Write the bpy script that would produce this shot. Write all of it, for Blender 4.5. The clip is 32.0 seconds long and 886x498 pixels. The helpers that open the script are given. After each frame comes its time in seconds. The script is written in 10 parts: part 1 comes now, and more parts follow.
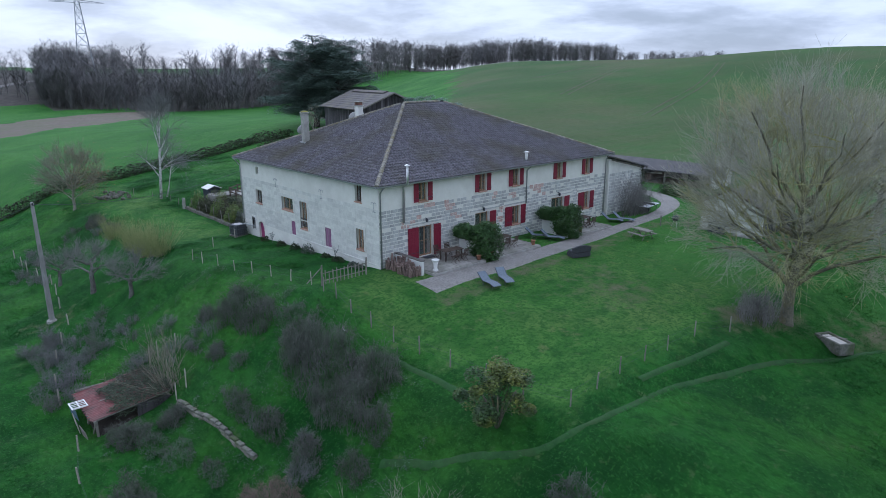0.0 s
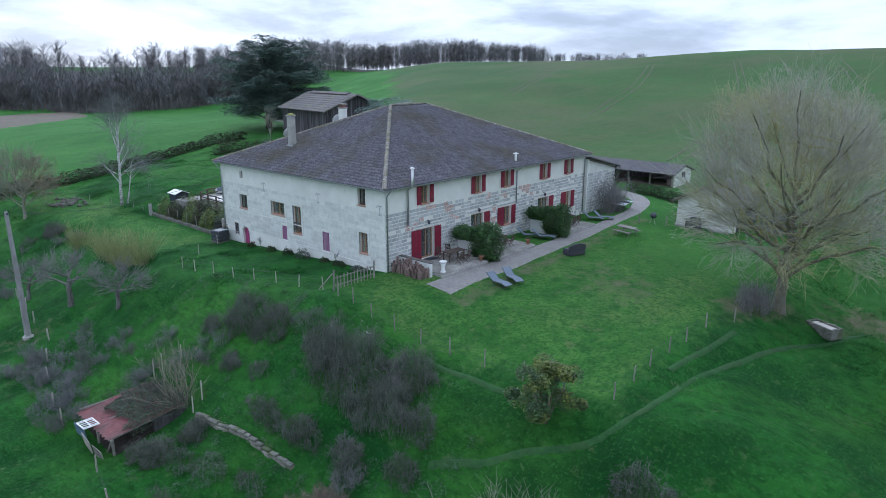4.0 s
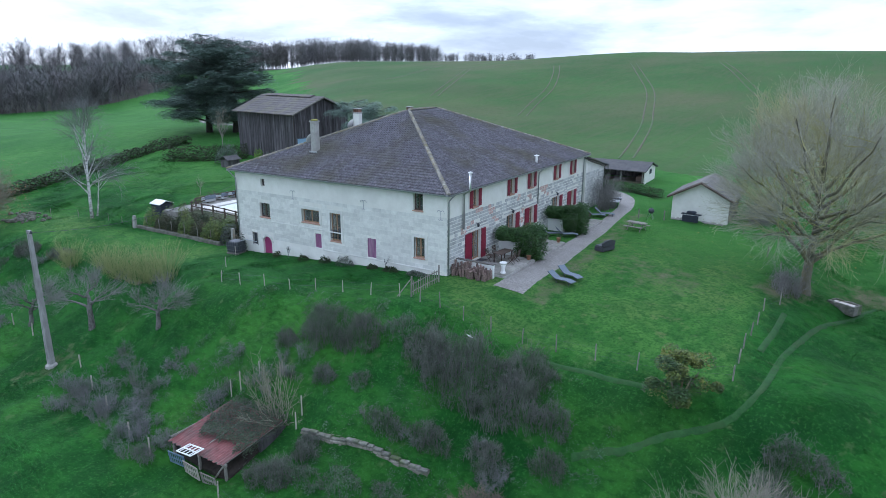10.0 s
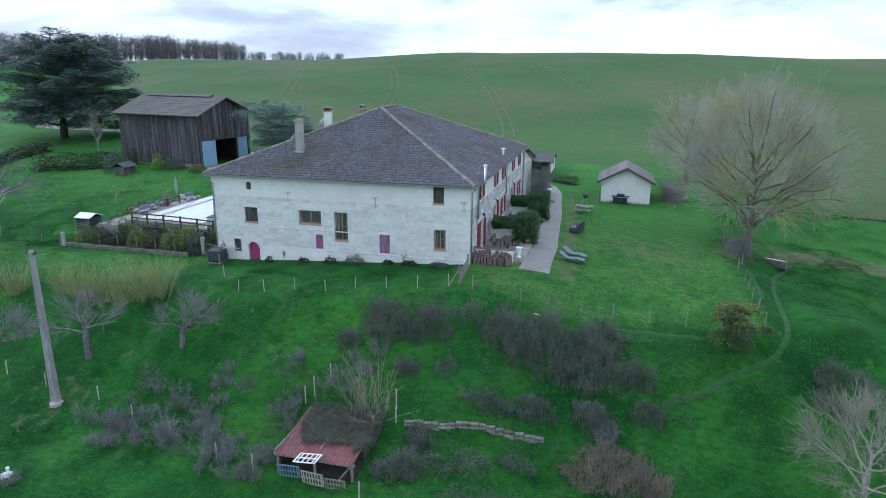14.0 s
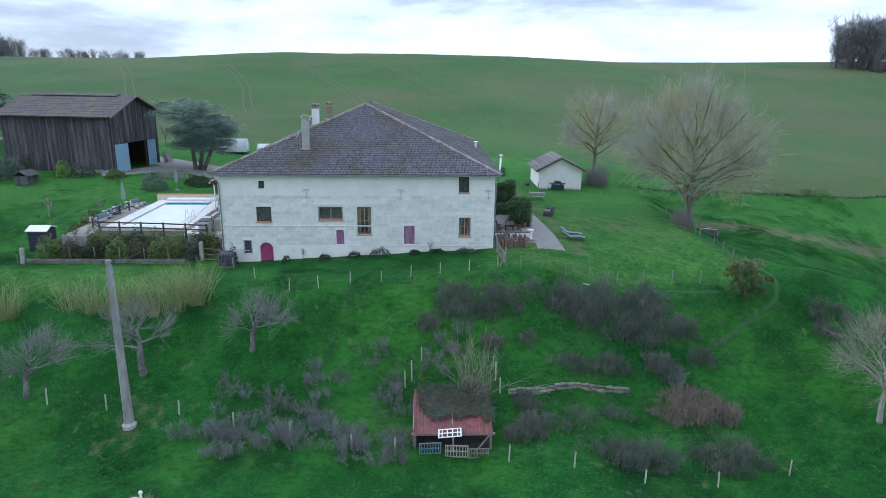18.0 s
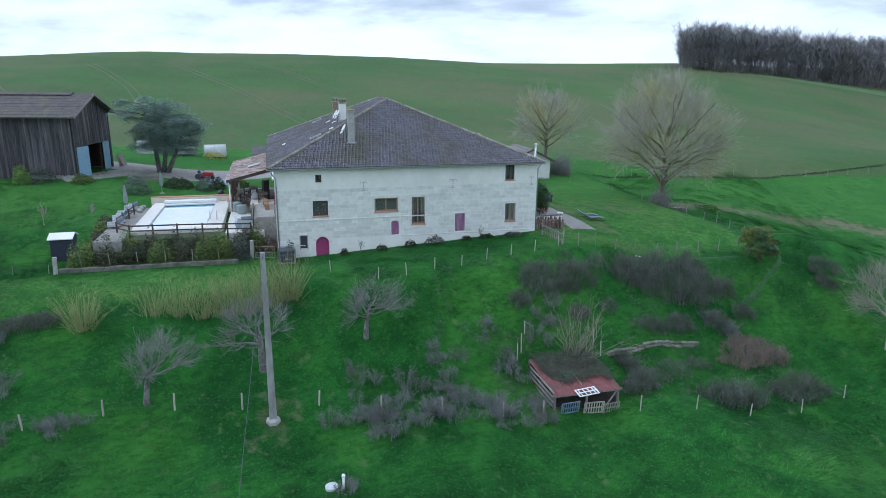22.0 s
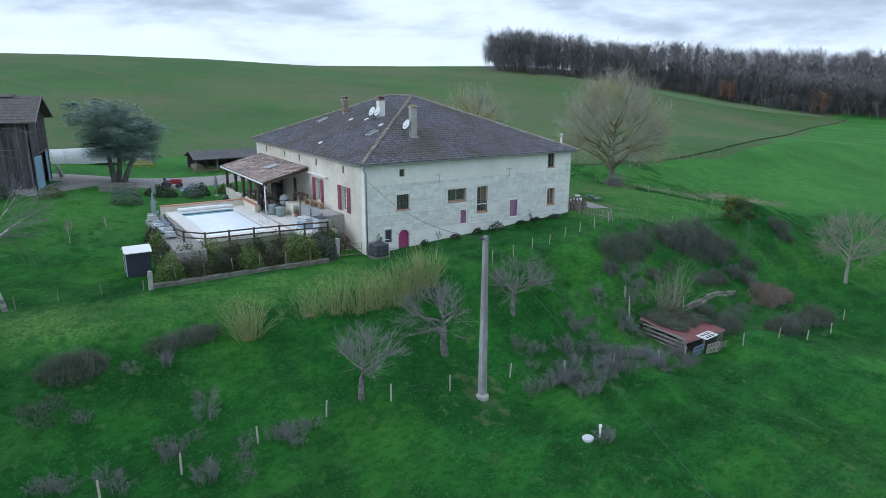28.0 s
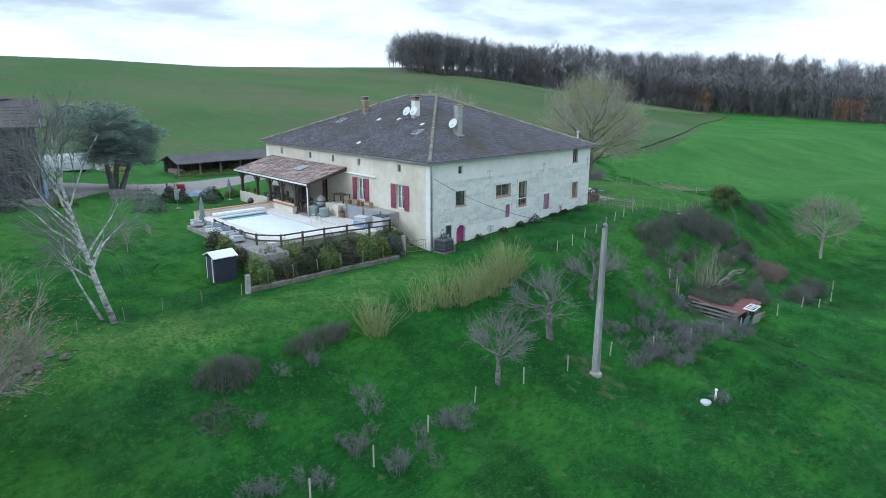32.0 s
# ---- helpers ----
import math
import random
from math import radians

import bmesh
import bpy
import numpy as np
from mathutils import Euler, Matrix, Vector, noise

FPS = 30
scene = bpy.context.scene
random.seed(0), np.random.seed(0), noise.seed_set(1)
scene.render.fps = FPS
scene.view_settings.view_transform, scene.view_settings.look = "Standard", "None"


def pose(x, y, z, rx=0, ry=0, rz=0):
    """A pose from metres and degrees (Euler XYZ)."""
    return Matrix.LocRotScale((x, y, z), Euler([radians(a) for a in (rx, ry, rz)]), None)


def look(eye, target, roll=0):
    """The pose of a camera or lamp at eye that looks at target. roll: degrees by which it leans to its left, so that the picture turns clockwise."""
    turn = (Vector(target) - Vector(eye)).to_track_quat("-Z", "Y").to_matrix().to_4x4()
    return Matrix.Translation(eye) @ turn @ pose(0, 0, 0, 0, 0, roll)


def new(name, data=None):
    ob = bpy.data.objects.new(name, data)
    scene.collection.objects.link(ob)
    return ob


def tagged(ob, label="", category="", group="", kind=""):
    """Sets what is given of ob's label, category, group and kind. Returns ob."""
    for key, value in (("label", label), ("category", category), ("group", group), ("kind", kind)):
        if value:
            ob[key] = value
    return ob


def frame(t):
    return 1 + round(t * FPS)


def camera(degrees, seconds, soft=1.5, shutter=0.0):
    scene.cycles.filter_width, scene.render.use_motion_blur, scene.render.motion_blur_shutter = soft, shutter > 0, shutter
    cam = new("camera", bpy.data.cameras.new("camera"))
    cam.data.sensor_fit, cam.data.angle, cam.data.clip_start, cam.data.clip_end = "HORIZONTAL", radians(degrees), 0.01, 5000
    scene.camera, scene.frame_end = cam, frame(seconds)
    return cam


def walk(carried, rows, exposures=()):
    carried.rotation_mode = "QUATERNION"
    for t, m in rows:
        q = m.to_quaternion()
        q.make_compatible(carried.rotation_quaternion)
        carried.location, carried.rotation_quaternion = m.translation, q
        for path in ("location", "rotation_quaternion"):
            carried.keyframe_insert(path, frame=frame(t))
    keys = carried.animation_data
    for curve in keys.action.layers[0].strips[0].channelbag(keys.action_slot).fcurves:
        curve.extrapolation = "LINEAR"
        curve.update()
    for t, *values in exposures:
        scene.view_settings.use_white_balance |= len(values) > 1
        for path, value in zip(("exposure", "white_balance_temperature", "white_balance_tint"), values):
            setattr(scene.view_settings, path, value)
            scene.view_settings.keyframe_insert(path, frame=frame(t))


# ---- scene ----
cam = camera(68.7, 32.0, soft=0.15)
METRES, TURN, LEAN = 100.0, -41.8, 1.4
EYE = (-25.5, -35.0, 12.54)
ROWS = [
    (0.0, 0.0, 0.0, 0.0, 0.21, -14.33, -0.8),
    (0.5, -0.0053, -0.0004, -0.0001, -0.18, -14.32, -0.85),
    (1.0, -0.0111, -0.0005, -0.0, -0.89, -14.31, -0.86),
    (1.5, -0.0174, -0.0007, 0.0001, -2.03, -14.28, -0.86),
    (2.0, -0.0239, -0.0008, 0.0004, -2.72, -14.27, -0.88),
    (2.5, -0.0305, -0.0009, 0.0006, -3.34, -14.26, -0.88),
    (4.5, -0.0592, -0.0011, 0.0017, -7.17, -14.23, -0.95),
    (5.0, -0.0665, -0.0008, 0.002, -8.32, -14.22, -0.93),
    (5.5, -0.0739, -0.0006, 0.0022, -9.45, -14.2, -0.92),
    (6.0, -0.0813, -0.0002, 0.0025, -10.38, -14.2, -0.91),
    (6.5, -0.0888, 0.0004, 0.0029, -11.03, -14.21, -0.91),
    (7.0, -0.0963, 0.0007, 0.0035, -11.32, -14.24, -0.96),
    (7.5, -0.1046, 0.0017, 0.0036, -11.88, -14.21, -0.94),
    (8.0, -0.1136, 0.0028, 0.0039, -12.69, -14.18, -0.91),
    (8.5, -0.1244, 0.0045, 0.0042, -13.97, -14.16, -0.92),
    (9.0, -0.1373, 0.0067, 0.0047, -15.39, -14.16, -0.91),
    (9.5, -0.152, 0.0093, 0.0047, -15.75, -14.17, -0.94),
    (10.0, -0.1677, 0.0126, 0.0044, -15.96, -14.17, -0.93),
    (10.5, -0.1842, 0.0161, 0.0042, -17.08, -14.16, -0.9),
    (11.0, -0.2019, 0.0201, 0.0043, -19.88, -14.18, -0.84),
    (11.5, -0.2202, 0.0245, 0.0037, -23.04, -14.08, -0.8),
    (12.0, -0.239, 0.0298, 0.003, -25.38, -14.02, -0.77),
    (12.5, -0.2579, 0.0354, 0.0029, -27.04, -14.04, -0.82),
    (13.0, -0.2765, 0.0419, 0.0022, -28.91, -14.0, -0.79),
    (13.5, -0.2951, 0.0489, 0.0018, -30.7, -14.01, -0.74),
    (14.0, -0.3132, 0.0566, 0.0011, -33.19, -13.99, -0.67),
    (14.5, -0.3316, 0.0649, 0.0005, -36.25, -13.99, -0.63),
    (16.5, -0.4029, 0.1046, -0.0027, -44.39, -13.79, -0.6),
    (17.0, -0.4191, 0.1161, -0.0034, -46.21, -13.76, -0.59),
    (17.5, -0.4352, 0.128, -0.0044, -48.01, -13.7, -0.6),
    (18.0, -0.4508, 0.1408, -0.0046, -49.89, -13.73, -0.52),
    (18.5, -0.4659, 0.1534, -0.0052, -50.99, -13.69, -0.49),
    (19.0, -0.4805, 0.1672, -0.0062, -51.38, -13.65, -0.45),
    (19.5, -0.4947, 0.1806, -0.0071, -51.96, -13.66, -0.45),
    (20.0, -0.5081, 0.1943, -0.0084, -53.14, -13.62, -0.38),
    (20.5, -0.5213, 0.2083, -0.0093, -56.14, -13.61, -0.26),
    (21.0, -0.5341, 0.2227, -0.0101, -58.61, -13.58, -0.17),
    (21.5, -0.5466, 0.2376, -0.0109, -60.65, -13.57, -0.14),
    (22.0, -0.5585, 0.2528, -0.0117, -62.7, -13.53, -0.11),
    (22.5, -0.5698, 0.2681, -0.0125, -64.55, -13.49, -0.05),
    (23.0, -0.5809, 0.2839, -0.0132, -66.17, -13.44, -0.03),
    (23.5, -0.5912, 0.2997, -0.0137, -67.68, -13.43, 0.02),
    (24.0, -0.6013, 0.316, -0.0143, -69.22, -13.39, 0.06),
    (24.5, -0.6104, 0.3324, -0.0147, -70.74, -13.38, 0.1),
    (25.0, -0.6184, 0.348, -0.015, -72.2, -13.38, 0.14),
    (25.5, -0.6264, 0.3652, -0.0156, -73.65, -13.37, 0.17),
    (26.0, -0.6339, 0.3825, -0.0157, -75.02, -13.39, 0.22),
    (26.5, -0.641, 0.3999, -0.016, -76.37, -13.36, 0.29),
    (28.5, -0.6641, 0.4706, -0.0171, -82.78, -13.33, 0.58),
    (29.0, -0.6689, 0.4882, -0.0171, -84.47, -13.34, 0.62),
    (29.5, -0.6732, 0.5059, -0.0172, -86.12, -13.35, 0.68),
    (30.0, -0.6771, 0.5238, -0.0172, -87.65, -13.35, 0.71),
    (30.5, -0.6807, 0.5418, -0.0173, -89.13, -13.34, 0.78),
    (31.0, -0.6838, 0.5599, -0.0171, -90.51, -13.34, 0.82),
    (31.5, -0.6866, 0.5773, -0.0171, -90.93, -13.33, 0.85),
    (32.0, -0.6877, 0.5853, -0.0167, -90.93, -13.33, 0.84),
]
walk(cam, [(t, pose(0, 0, 0, 0, LEAN, 0) @ pose(*EYE, 0, 0, TURN) @ pose(METRES * x, METRES * y, METRES * z, 90 + pitch, roll, yaw)) for t, x, y, z, yaw, pitch, roll in ROWS],
     exposures=[(0.0, 0.24, 5130, 14), (2.5, 0.30, 5130, 14), (4.5, 0.55, 5100, 12), (6.0, 0.66, 5080, 12), (18.0, 0.60, 5100, 10), (26.0, 0.43, 5200, 8), (29.0, 0.36, 5230, 7), (31.0, 0.56, 5230, 6), (32.0, 0.60, 5230, 6)])

# ---- light ----
world = bpy.data.worlds.new("overcast_sky")
scene.world = world
world.use_nodes = True
wn = world.node_tree
wn.nodes.clear()


def wnode(kind, **inputs):
    n = wn.nodes.new(kind)
    for k, v in inputs.items():
        n.inputs[k.replace("_", " ")].default_value = v
    return n


SUN_EL, SUN_ROT = radians(30), radians(20)
sky = wn.nodes.new("ShaderNodeTexSky")
sky.sky_type, sky.sun_disc, sky.sun_elevation, sky.sun_rotation = "NISHITA", False, SUN_EL, SUN_ROT
sky_dim = wn.nodes.new("ShaderNodeVectorMath")
sky_dim.operation = "SCALE"
sky_dim.inputs[3].default_value = 0.10
wn.links.new(sky.outputs[0], sky_dim.inputs[0])
coord = wn.nodes.new("ShaderNodeTexCoord")
flat = wn.nodes.new("ShaderNodeMapping")
flat.inputs["Scale"].default_value = (1.0, 1.0, 4.0)
wn.links.new(coord.outputs["Generated"], flat.inputs["Vector"])
puffs = wnode("ShaderNodeTexNoise", Scale=3.0, Detail=9.0, Roughness=0.56, Distortion=0.15)
wn.links.new(flat.outputs[0], puffs.inputs["Vector"])
shade = wn.nodes.new("ShaderNodeValToRGB")
shade.color_ramp.elements[0].position, shade.color_ramp.elements[0].color = 0.36, (0.400, 0.415, 0.425, 1)
shade.color_ramp.elements[1].position, shade.color_ramp.elements[1].color = 0.60, (0.80, 0.795, 0.785, 1)
for where, tone in ((0.43, (0.50, 0.51, 0.52, 1)), (0.48, (0.63, 0.635, 0.635, 1)), (0.53, (0.735, 0.735, 0.73, 1))):
    shade.color_ramp.elements.new(where).color = tone
wn.links.new(puffs.outputs[0], shade.inputs[0])
# an overcast sky is brighter overhead than at the horizon
tilt = wn.nodes.new("ShaderNodeSeparateXYZ")
wn.links.new(coord.outputs["Generated"], tilt.inputs[0])
climb = wnode("ShaderNodeMapRange")
for key, value in (("From Min", 0.0), ("From Max", 1.0), ("To Min", 0.98), ("To Max", 1.42)):
    climb.inputs[key].default_value = value
wn.links.new(tilt.outputs[2], climb.inputs[0])
dome = wn.nodes.new("ShaderNodeVectorMath")
dome.operation = "SCALE"
wn.links.new(shade.outputs[0], dome.inputs[0])
wn.links.new(climb.outputs[0], dome.inputs[3])
cover = wn.nodes.new("ShaderNodeMix")
cover.data_type = "RGBA"
cover.inputs["Factor"].default_value = 0.93
wn.links.new(sky_dim.outputs[0], cover.inputs["A"])
wn.links.new(dome.outputs[0], cover.inputs["B"])
back = wnode("ShaderNodeBackground", Strength=1.02)
wn.links.new(cover.outputs["Result"], back.inputs["Color"])
wout = wn.nodes.new("ShaderNodeOutputWorld")
wn.links.new(back.outputs[0], wout.inputs[0])

sun = new("sun", bpy.data.lights.new("sun", "SUN"))
sun.data.energy, sun.data.angle, sun.data.color = 0.8, radians(25), (1.0, 0.97, 0.93)
sun.matrix_world = look((0, 0, 60), (-60 * 0.30, -60 * 0.82, 60 - 60 * 0.50))

# ---- materials ----
def srgb(h):
    h = h.lstrip("#")
    c = [int(h[i:i + 2], 16) / 255 for i in (0, 2, 4)]
    return tuple((v / 12.92 if v <= 0.04045 else ((v + 0.055) / 1.055) ** 2.4) for v in c) + (1,)


def material(name, a, b, scale=6.0, rough=0.85, bump=0.25, fine=40.0, c=None, cscale=0.6, camount=0.5, island=0.0, metal=0.0, objrand=0.0, stretch=(1, 1, 1), bumpdist=0.02):
    """Colour a to b by grain, with stains of colour c at a larger scale, fine relief, and a shift by island or object."""
    m = bpy.data.materials.new(name)
    m.use_nodes = True
    nt = m.node_tree
    bsdf = nt.nodes["Principled BSDF"]
    bsdf.inputs["Roughness"].default_value = rough
    bsdf.inputs["Metallic"].default_value = metal
    place = nt.nodes.new("ShaderNodeNewGeometry").outputs["Position"]
    mp = nt.nodes.new("ShaderNodeMapping")
    mp.inputs["Scale"].default_value = stretch
    nt.links.new(place, mp.inputs["Vector"])
    n1 = nt.nodes.new("ShaderNodeTexNoise")
    n1.inputs["Scale"].default_value, n1.inputs["Detail"].default_value, n1.inputs["Roughness"].default_value = scale, 8, 0.65
    nt.links.new(mp.outputs[0], n1.inputs["Vector"])
    ramp = nt.nodes.new("ShaderNodeValToRGB")
    ramp.color_ramp.elements[0].position, ramp.color_ramp.elements[0].color = 0.32, (*a[:3], 1)
    ramp.color_ramp.elements[1].position, ramp.color_ramp.elements[1].color = 0.68, (*b[:3], 1)
    nt.links.new(n1.outputs[0], ramp.inputs[0])
    out = ramp.outputs[0]
    if c is not None:
        n2 = nt.nodes.new("ShaderNodeTexNoise")
        n2.inputs["Scale"].default_value, n2.inputs["Detail"].default_value = cscale, 6
        nt.links.new(mp.outputs[0], n2.inputs["Vector"])
        r2 = nt.nodes.new("ShaderNodeMapRange")
        r2.inputs["From Min"].default_value, r2.inputs["From Max"].default_value, r2.inputs["To Max"].default_value = 0.45, 0.68, camount
        nt.links.new(n2.outputs[0], r2.inputs[0])
        mx = nt.nodes.new("ShaderNodeMix")
        mx.data_type = "RGBA"
        nt.links.new(r2.outputs[0], mx.inputs["Factor"])
        nt.links.new(out, mx.inputs["A"])
        mx.inputs["B"].default_value = (*c[:3], 1)
        out = mx.outputs["Result"]
    if island or objrand:
        src = nt.nodes.new("ShaderNodeNewGeometry").outputs["Random Per Island"] if island else nt.nodes.new("ShaderNodeObjectInfo").outputs["Random"]
        r3 = nt.nodes.new("ShaderNodeMapRange")
        r3.inputs["To Min"].default_value, r3.inputs["To Max"].default_value = 1 - (island or objrand), 1 + (island or objrand) * 0.7
        nt.links.new(src, r3.inputs[0])
        hs = nt.nodes.new("ShaderNodeHueSaturation")
        nt.links.new(r3.outputs[0], hs.inputs["Value"])
        nt.links.new(out, hs.inputs["Color"])
        out = hs.outputs[0]
    nt.links.new(out, bsdf.inputs["Base Color"])
    if bump:
        n3 = nt.nodes.new("ShaderNodeTexNoise")
        n3.inputs["Scale"].default_value, n3.inputs["Detail"].default_value = fine, 6
        nt.links.new(mp.outputs[0], n3.inputs["Vector"])
        bp = nt.nodes.new("ShaderNodeBump")
        bp.inputs["Strength"].default_value, bp.inputs["Distance"].default_value = bump, bumpdist
        nt.links.new(n3.outputs[0], bp.inputs["Height"])
        nt.links.new(bp.outputs[0], bsdf.inputs["Normal"])
    return m


M_LIME = material("lime_render", (0.72, 0.71, 0.65), (0.81, 0.80, 0.75), 1.5, 0.9, 0.2, 30, c=(0.60, 0.59, 0.54), cscale=0.35, camount=0.4)
M_ASHLAR = material("pale_limestone", (0.62, 0.62, 0.58), (0.76, 0.76, 0.71), 3.0, 0.9, 0.35, 25, c=(0.52, 0.52, 0.49), cscale=0.8, camount=0.45, objrand=0.10)
M_ASHLAR_S = material("pale_limestone_joined", (0.62, 0.62, 0.58), (0.76, 0.76, 0.71), 3.0, 0.9, 0.35, 25, c=(0.52, 0.52, 0.49), cscale=0.8, camount=0.45, island=0.10)
M_RUBBLE = material("grey_limestone", (0.40, 0.41, 0.41), (0.62, 0.62, 0.60), 4.0, 0.9, 0.4, 25, c=(0.30, 0.31, 0.30), cscale=1.2, camount=0.45, objrand=0.20)
M_RUBBLE_S = material("grey_limestone_joined", (0.40, 0.41, 0.41), (0.62, 0.62, 0.60), 4.0, 0.9, 0.4, 25, c=(0.30, 0.31, 0.30), cscale=1.2, camount=0.45, island=0.20)
M_MORTAR = material("pale_mortar", (0.66, 0.65, 0.61), (0.76, 0.75, 0.71), 3.0, 0.95, 0.3, 30, c=(0.42, 0.41, 0.38), cscale=0.6, camount=0.5)
M_BRICK = material("pink_brick", (0.50, 0.34, 0.30), (0.64, 0.46, 0.41), 6.0, 0.9, 0.3, 40, objrand=0.2)
M_TILE = material("brown_roof_tile", (0.041, 0.038, 0.047), (0.205, 0.194, 0.220), 7.0, 0.72, 0.4, 30, c=(0.080, 0.074, 0.042), cscale=0.30, camount=0.75, island=0.24)
M_TILE_P = material("brown_roof_tile_piece", (0.041, 0.038, 0.047), (0.205, 0.194, 0.220), 7.0, 0.72, 0.4, 30, c=(0.080, 0.074, 0.042), cscale=0.30, camount=0.75, objrand=0.24)
M_RIDGE = material("lichened_ridge_tile", (0.12, 0.11, 0.095), (0.34, 0.32, 0.27), 4.0, 0.9, 0.4, 30, c=(0.19, 0.165, 0.07), cscale=1.5, camount=0.7, objrand=0.25)
M_PINKTILE = material("pinkish_clay_tile", (0.25, 0.185, 0.160), (0.47, 0.37, 0.325), 5.0, 0.9, 0.35, 30, c=(0.17, 0.14, 0.125), cscale=0.9, camount=0.6, island=0.5)
M_RED = material("dark_red_painted_wood", (0.17, 0.010, 0.030), (0.24, 0.018, 0.045), 8.0, 0.55, 0.15, 60, stretch=(1, 1, 0.15))
M_PINKRED = material("faded_red_painted_wood", (0.20, 0.040, 0.075), (0.29, 0.075, 0.115), 8.0, 0.65, 0.15, 60, stretch=(1, 1, 0.15))
M_VIOLET = material("purple_painted_wood", (0.20, 0.07, 0.16), (0.30, 0.13, 0.24), 8.0, 0.6, 0.2, 60, stretch=(1, 1, 0.15))
M_MAGENTA = material("magenta_painted_wood", (0.28, 0.03, 0.13), (0.36, 0.06, 0.18), 8.0, 0.55, 0.2, 60, stretch=(1, 1, 0.15))
M_OAK = material("honey_wood_frame", (0.26, 0.155, 0.085), (0.38, 0.25, 0.145), 10.0, 0.5, 0.15, 60, stretch=(1, 1, 0.2))
M_SILL = material("terracotta_sill", (0.40, 0.24, 0.18), (0.52, 0.34, 0.26), 10.0, 0.8, 0.2, 60)
M_DARKWOOD = material("weathered_dark_board", (0.028, 0.026, 0.030), (0.105, 0.095, 0.100), 11.0, 0.9, 0.4, 30, c=(0.22, 0.21, 0.215), cscale=2.6, camount=0.5, objrand=0.4, stretch=(1, 1, 0.08))
M_BEAM = material("dark_beam", (0.05, 0.035, 0.028), (0.11, 0.08, 0.06), 9.0, 0.85, 0.3, 40, stretch=(1, 1, 0.3))
M_GREYWOOD = material("silvered_wood", (0.16, 0.15, 0.13), (0.32, 0.30, 0.26), 10.0, 0.9, 0.3, 40, objrand=0.2, stretch=(1, 1, 0.3))
M_BLUE = material("sky_blue_painted_sheet", (0.20, 0.34, 0.47), (0.28, 0.43, 0.56), 3.0, 0.6, 0.15, 30, c=(0.35, 0.45, 0.52), cscale=1.0, camount=0.4)
M_WHITE = material("white_paint", (0.72, 0.72, 0.70), (0.82, 0.82, 0.80), 4.0, 0.6, 0.1, 40, c=(0.6, 0.6, 0.57), cscale=1.0, camount=0.3)
M_DECK = material("pale_stone_paving", (0.58, 0.55, 0.50), (0.70, 0.67, 0.62), 4.0, 0.85, 0.15, 40, c=(0.45, 0.42, 0.38), cscale=0.7, camount=0.35, objrand=0.08)
M_FLAG = material("grey_flagstone", (0.24, 0.23, 0.21), (0.38, 0.36, 0.33), 4.0, 0.9, 0.3, 30, c=(0.16, 0.17, 0.12), cscale=0.8, camount=0.5, objrand=0.2)
M_POOL = material("white_pool_cover", (0.74, 0.77, 0.80), (0.82, 0.84, 0.86), 1.0, 0.35, 0.05, 5, c=(0.66, 0.72, 0.77), cscale=0.4, camount=0.5)
M_WATER = material("pool_water_blue", (0.30, 0.52, 0.62), (0.38, 0.60, 0.70), 2.0, 0.15, 0.05, 5)
M_GRAVEL = material("pale_gravel", (0.135, 0.127, 0.120), (0.40, 0.375, 0.35), 9.0, 0.95, 0.6, 40, c=(0.20, 0.185, 0.165), cscale=0.9, camount=0.6)
M_ZINC = material("dull_zinc", (0.34, 0.35, 0.36), (0.46, 0.47, 0.48), 5.0, 0.5, 0.1, 30, metal=0.6)
M_STEEL = material("bright_steel", (0.60, 0.60, 0.60), (0.72, 0.72, 0.72), 5.0, 0.3, 0.05, 30, metal=0.9)
M_DARKMETAL = material("dark_grey_metal", (0.035, 0.04, 0.05), (0.06, 0.065, 0.08), 5.0, 0.5, 0.1, 30)
M_NAVY = material("dark_slate_sheet", (0.018, 0.023, 0.036), (0.036, 0.043, 0.062), 4.0, 0.85, 0.1, 30)
M_GREYFABRIC = material("grey_blue_mesh_fabric", (0.13, 0.16, 0.20), (0.20, 0.24, 0.29), 12.0, 0.8, 0.2, 80)
M_RATTAN = material("dark_woven_rattan", (0.035, 0.036, 0.045), (0.08, 0.08, 0.095), 25.0, 0.7, 0.5, 60)
M_CONCRETE = material("weathered_concrete", (0.30, 0.29, 0.27), (0.44, 0.43, 0.40), 4.0, 0.9, 0.3, 40, c=(0.18, 0.18, 0.15), cscale=1.2, camount=0.5)
M_POLE = material("pole_concrete", (0.26, 0.255, 0.25), (0.42, 0.41, 0.40), 6.0, 0.9, 0.3, 40, c=(0.14, 0.12, 0.12), cscale=1.0, camount=0.5, stretch=(1, 1, 0.3))
M_RUST = material("rusty_red_sheet", (0.13, 0.035, 0.035), (0.26, 0.09, 0.085), 3.0, 0.75, 0.2, 30, c=(0.09, 0.07, 0.06), cscale=1.0, camount=0.6, objrand=0.2)
M_MOSS = material("mossy_growth", (0.030, 0.045, 0.018), (0.075, 0.085, 0.035), 8.0, 0.95, 0.6, 30)
M_FIREWOOD = material("cut_firewood", (0.11, 0.075, 0.065), (0.30, 0.22, 0.19), 12.0, 0.9, 0.3, 50, objrand=0.35)
M_BARK = material("grey_brown_bark", (0.090, 0.084, 0.062), (0.21, 0.195, 0.145), 10.0, 0.95, 0.5, 40, c=(0.20, 0.18, 0.05), cscale=1.0, camount=0.7)
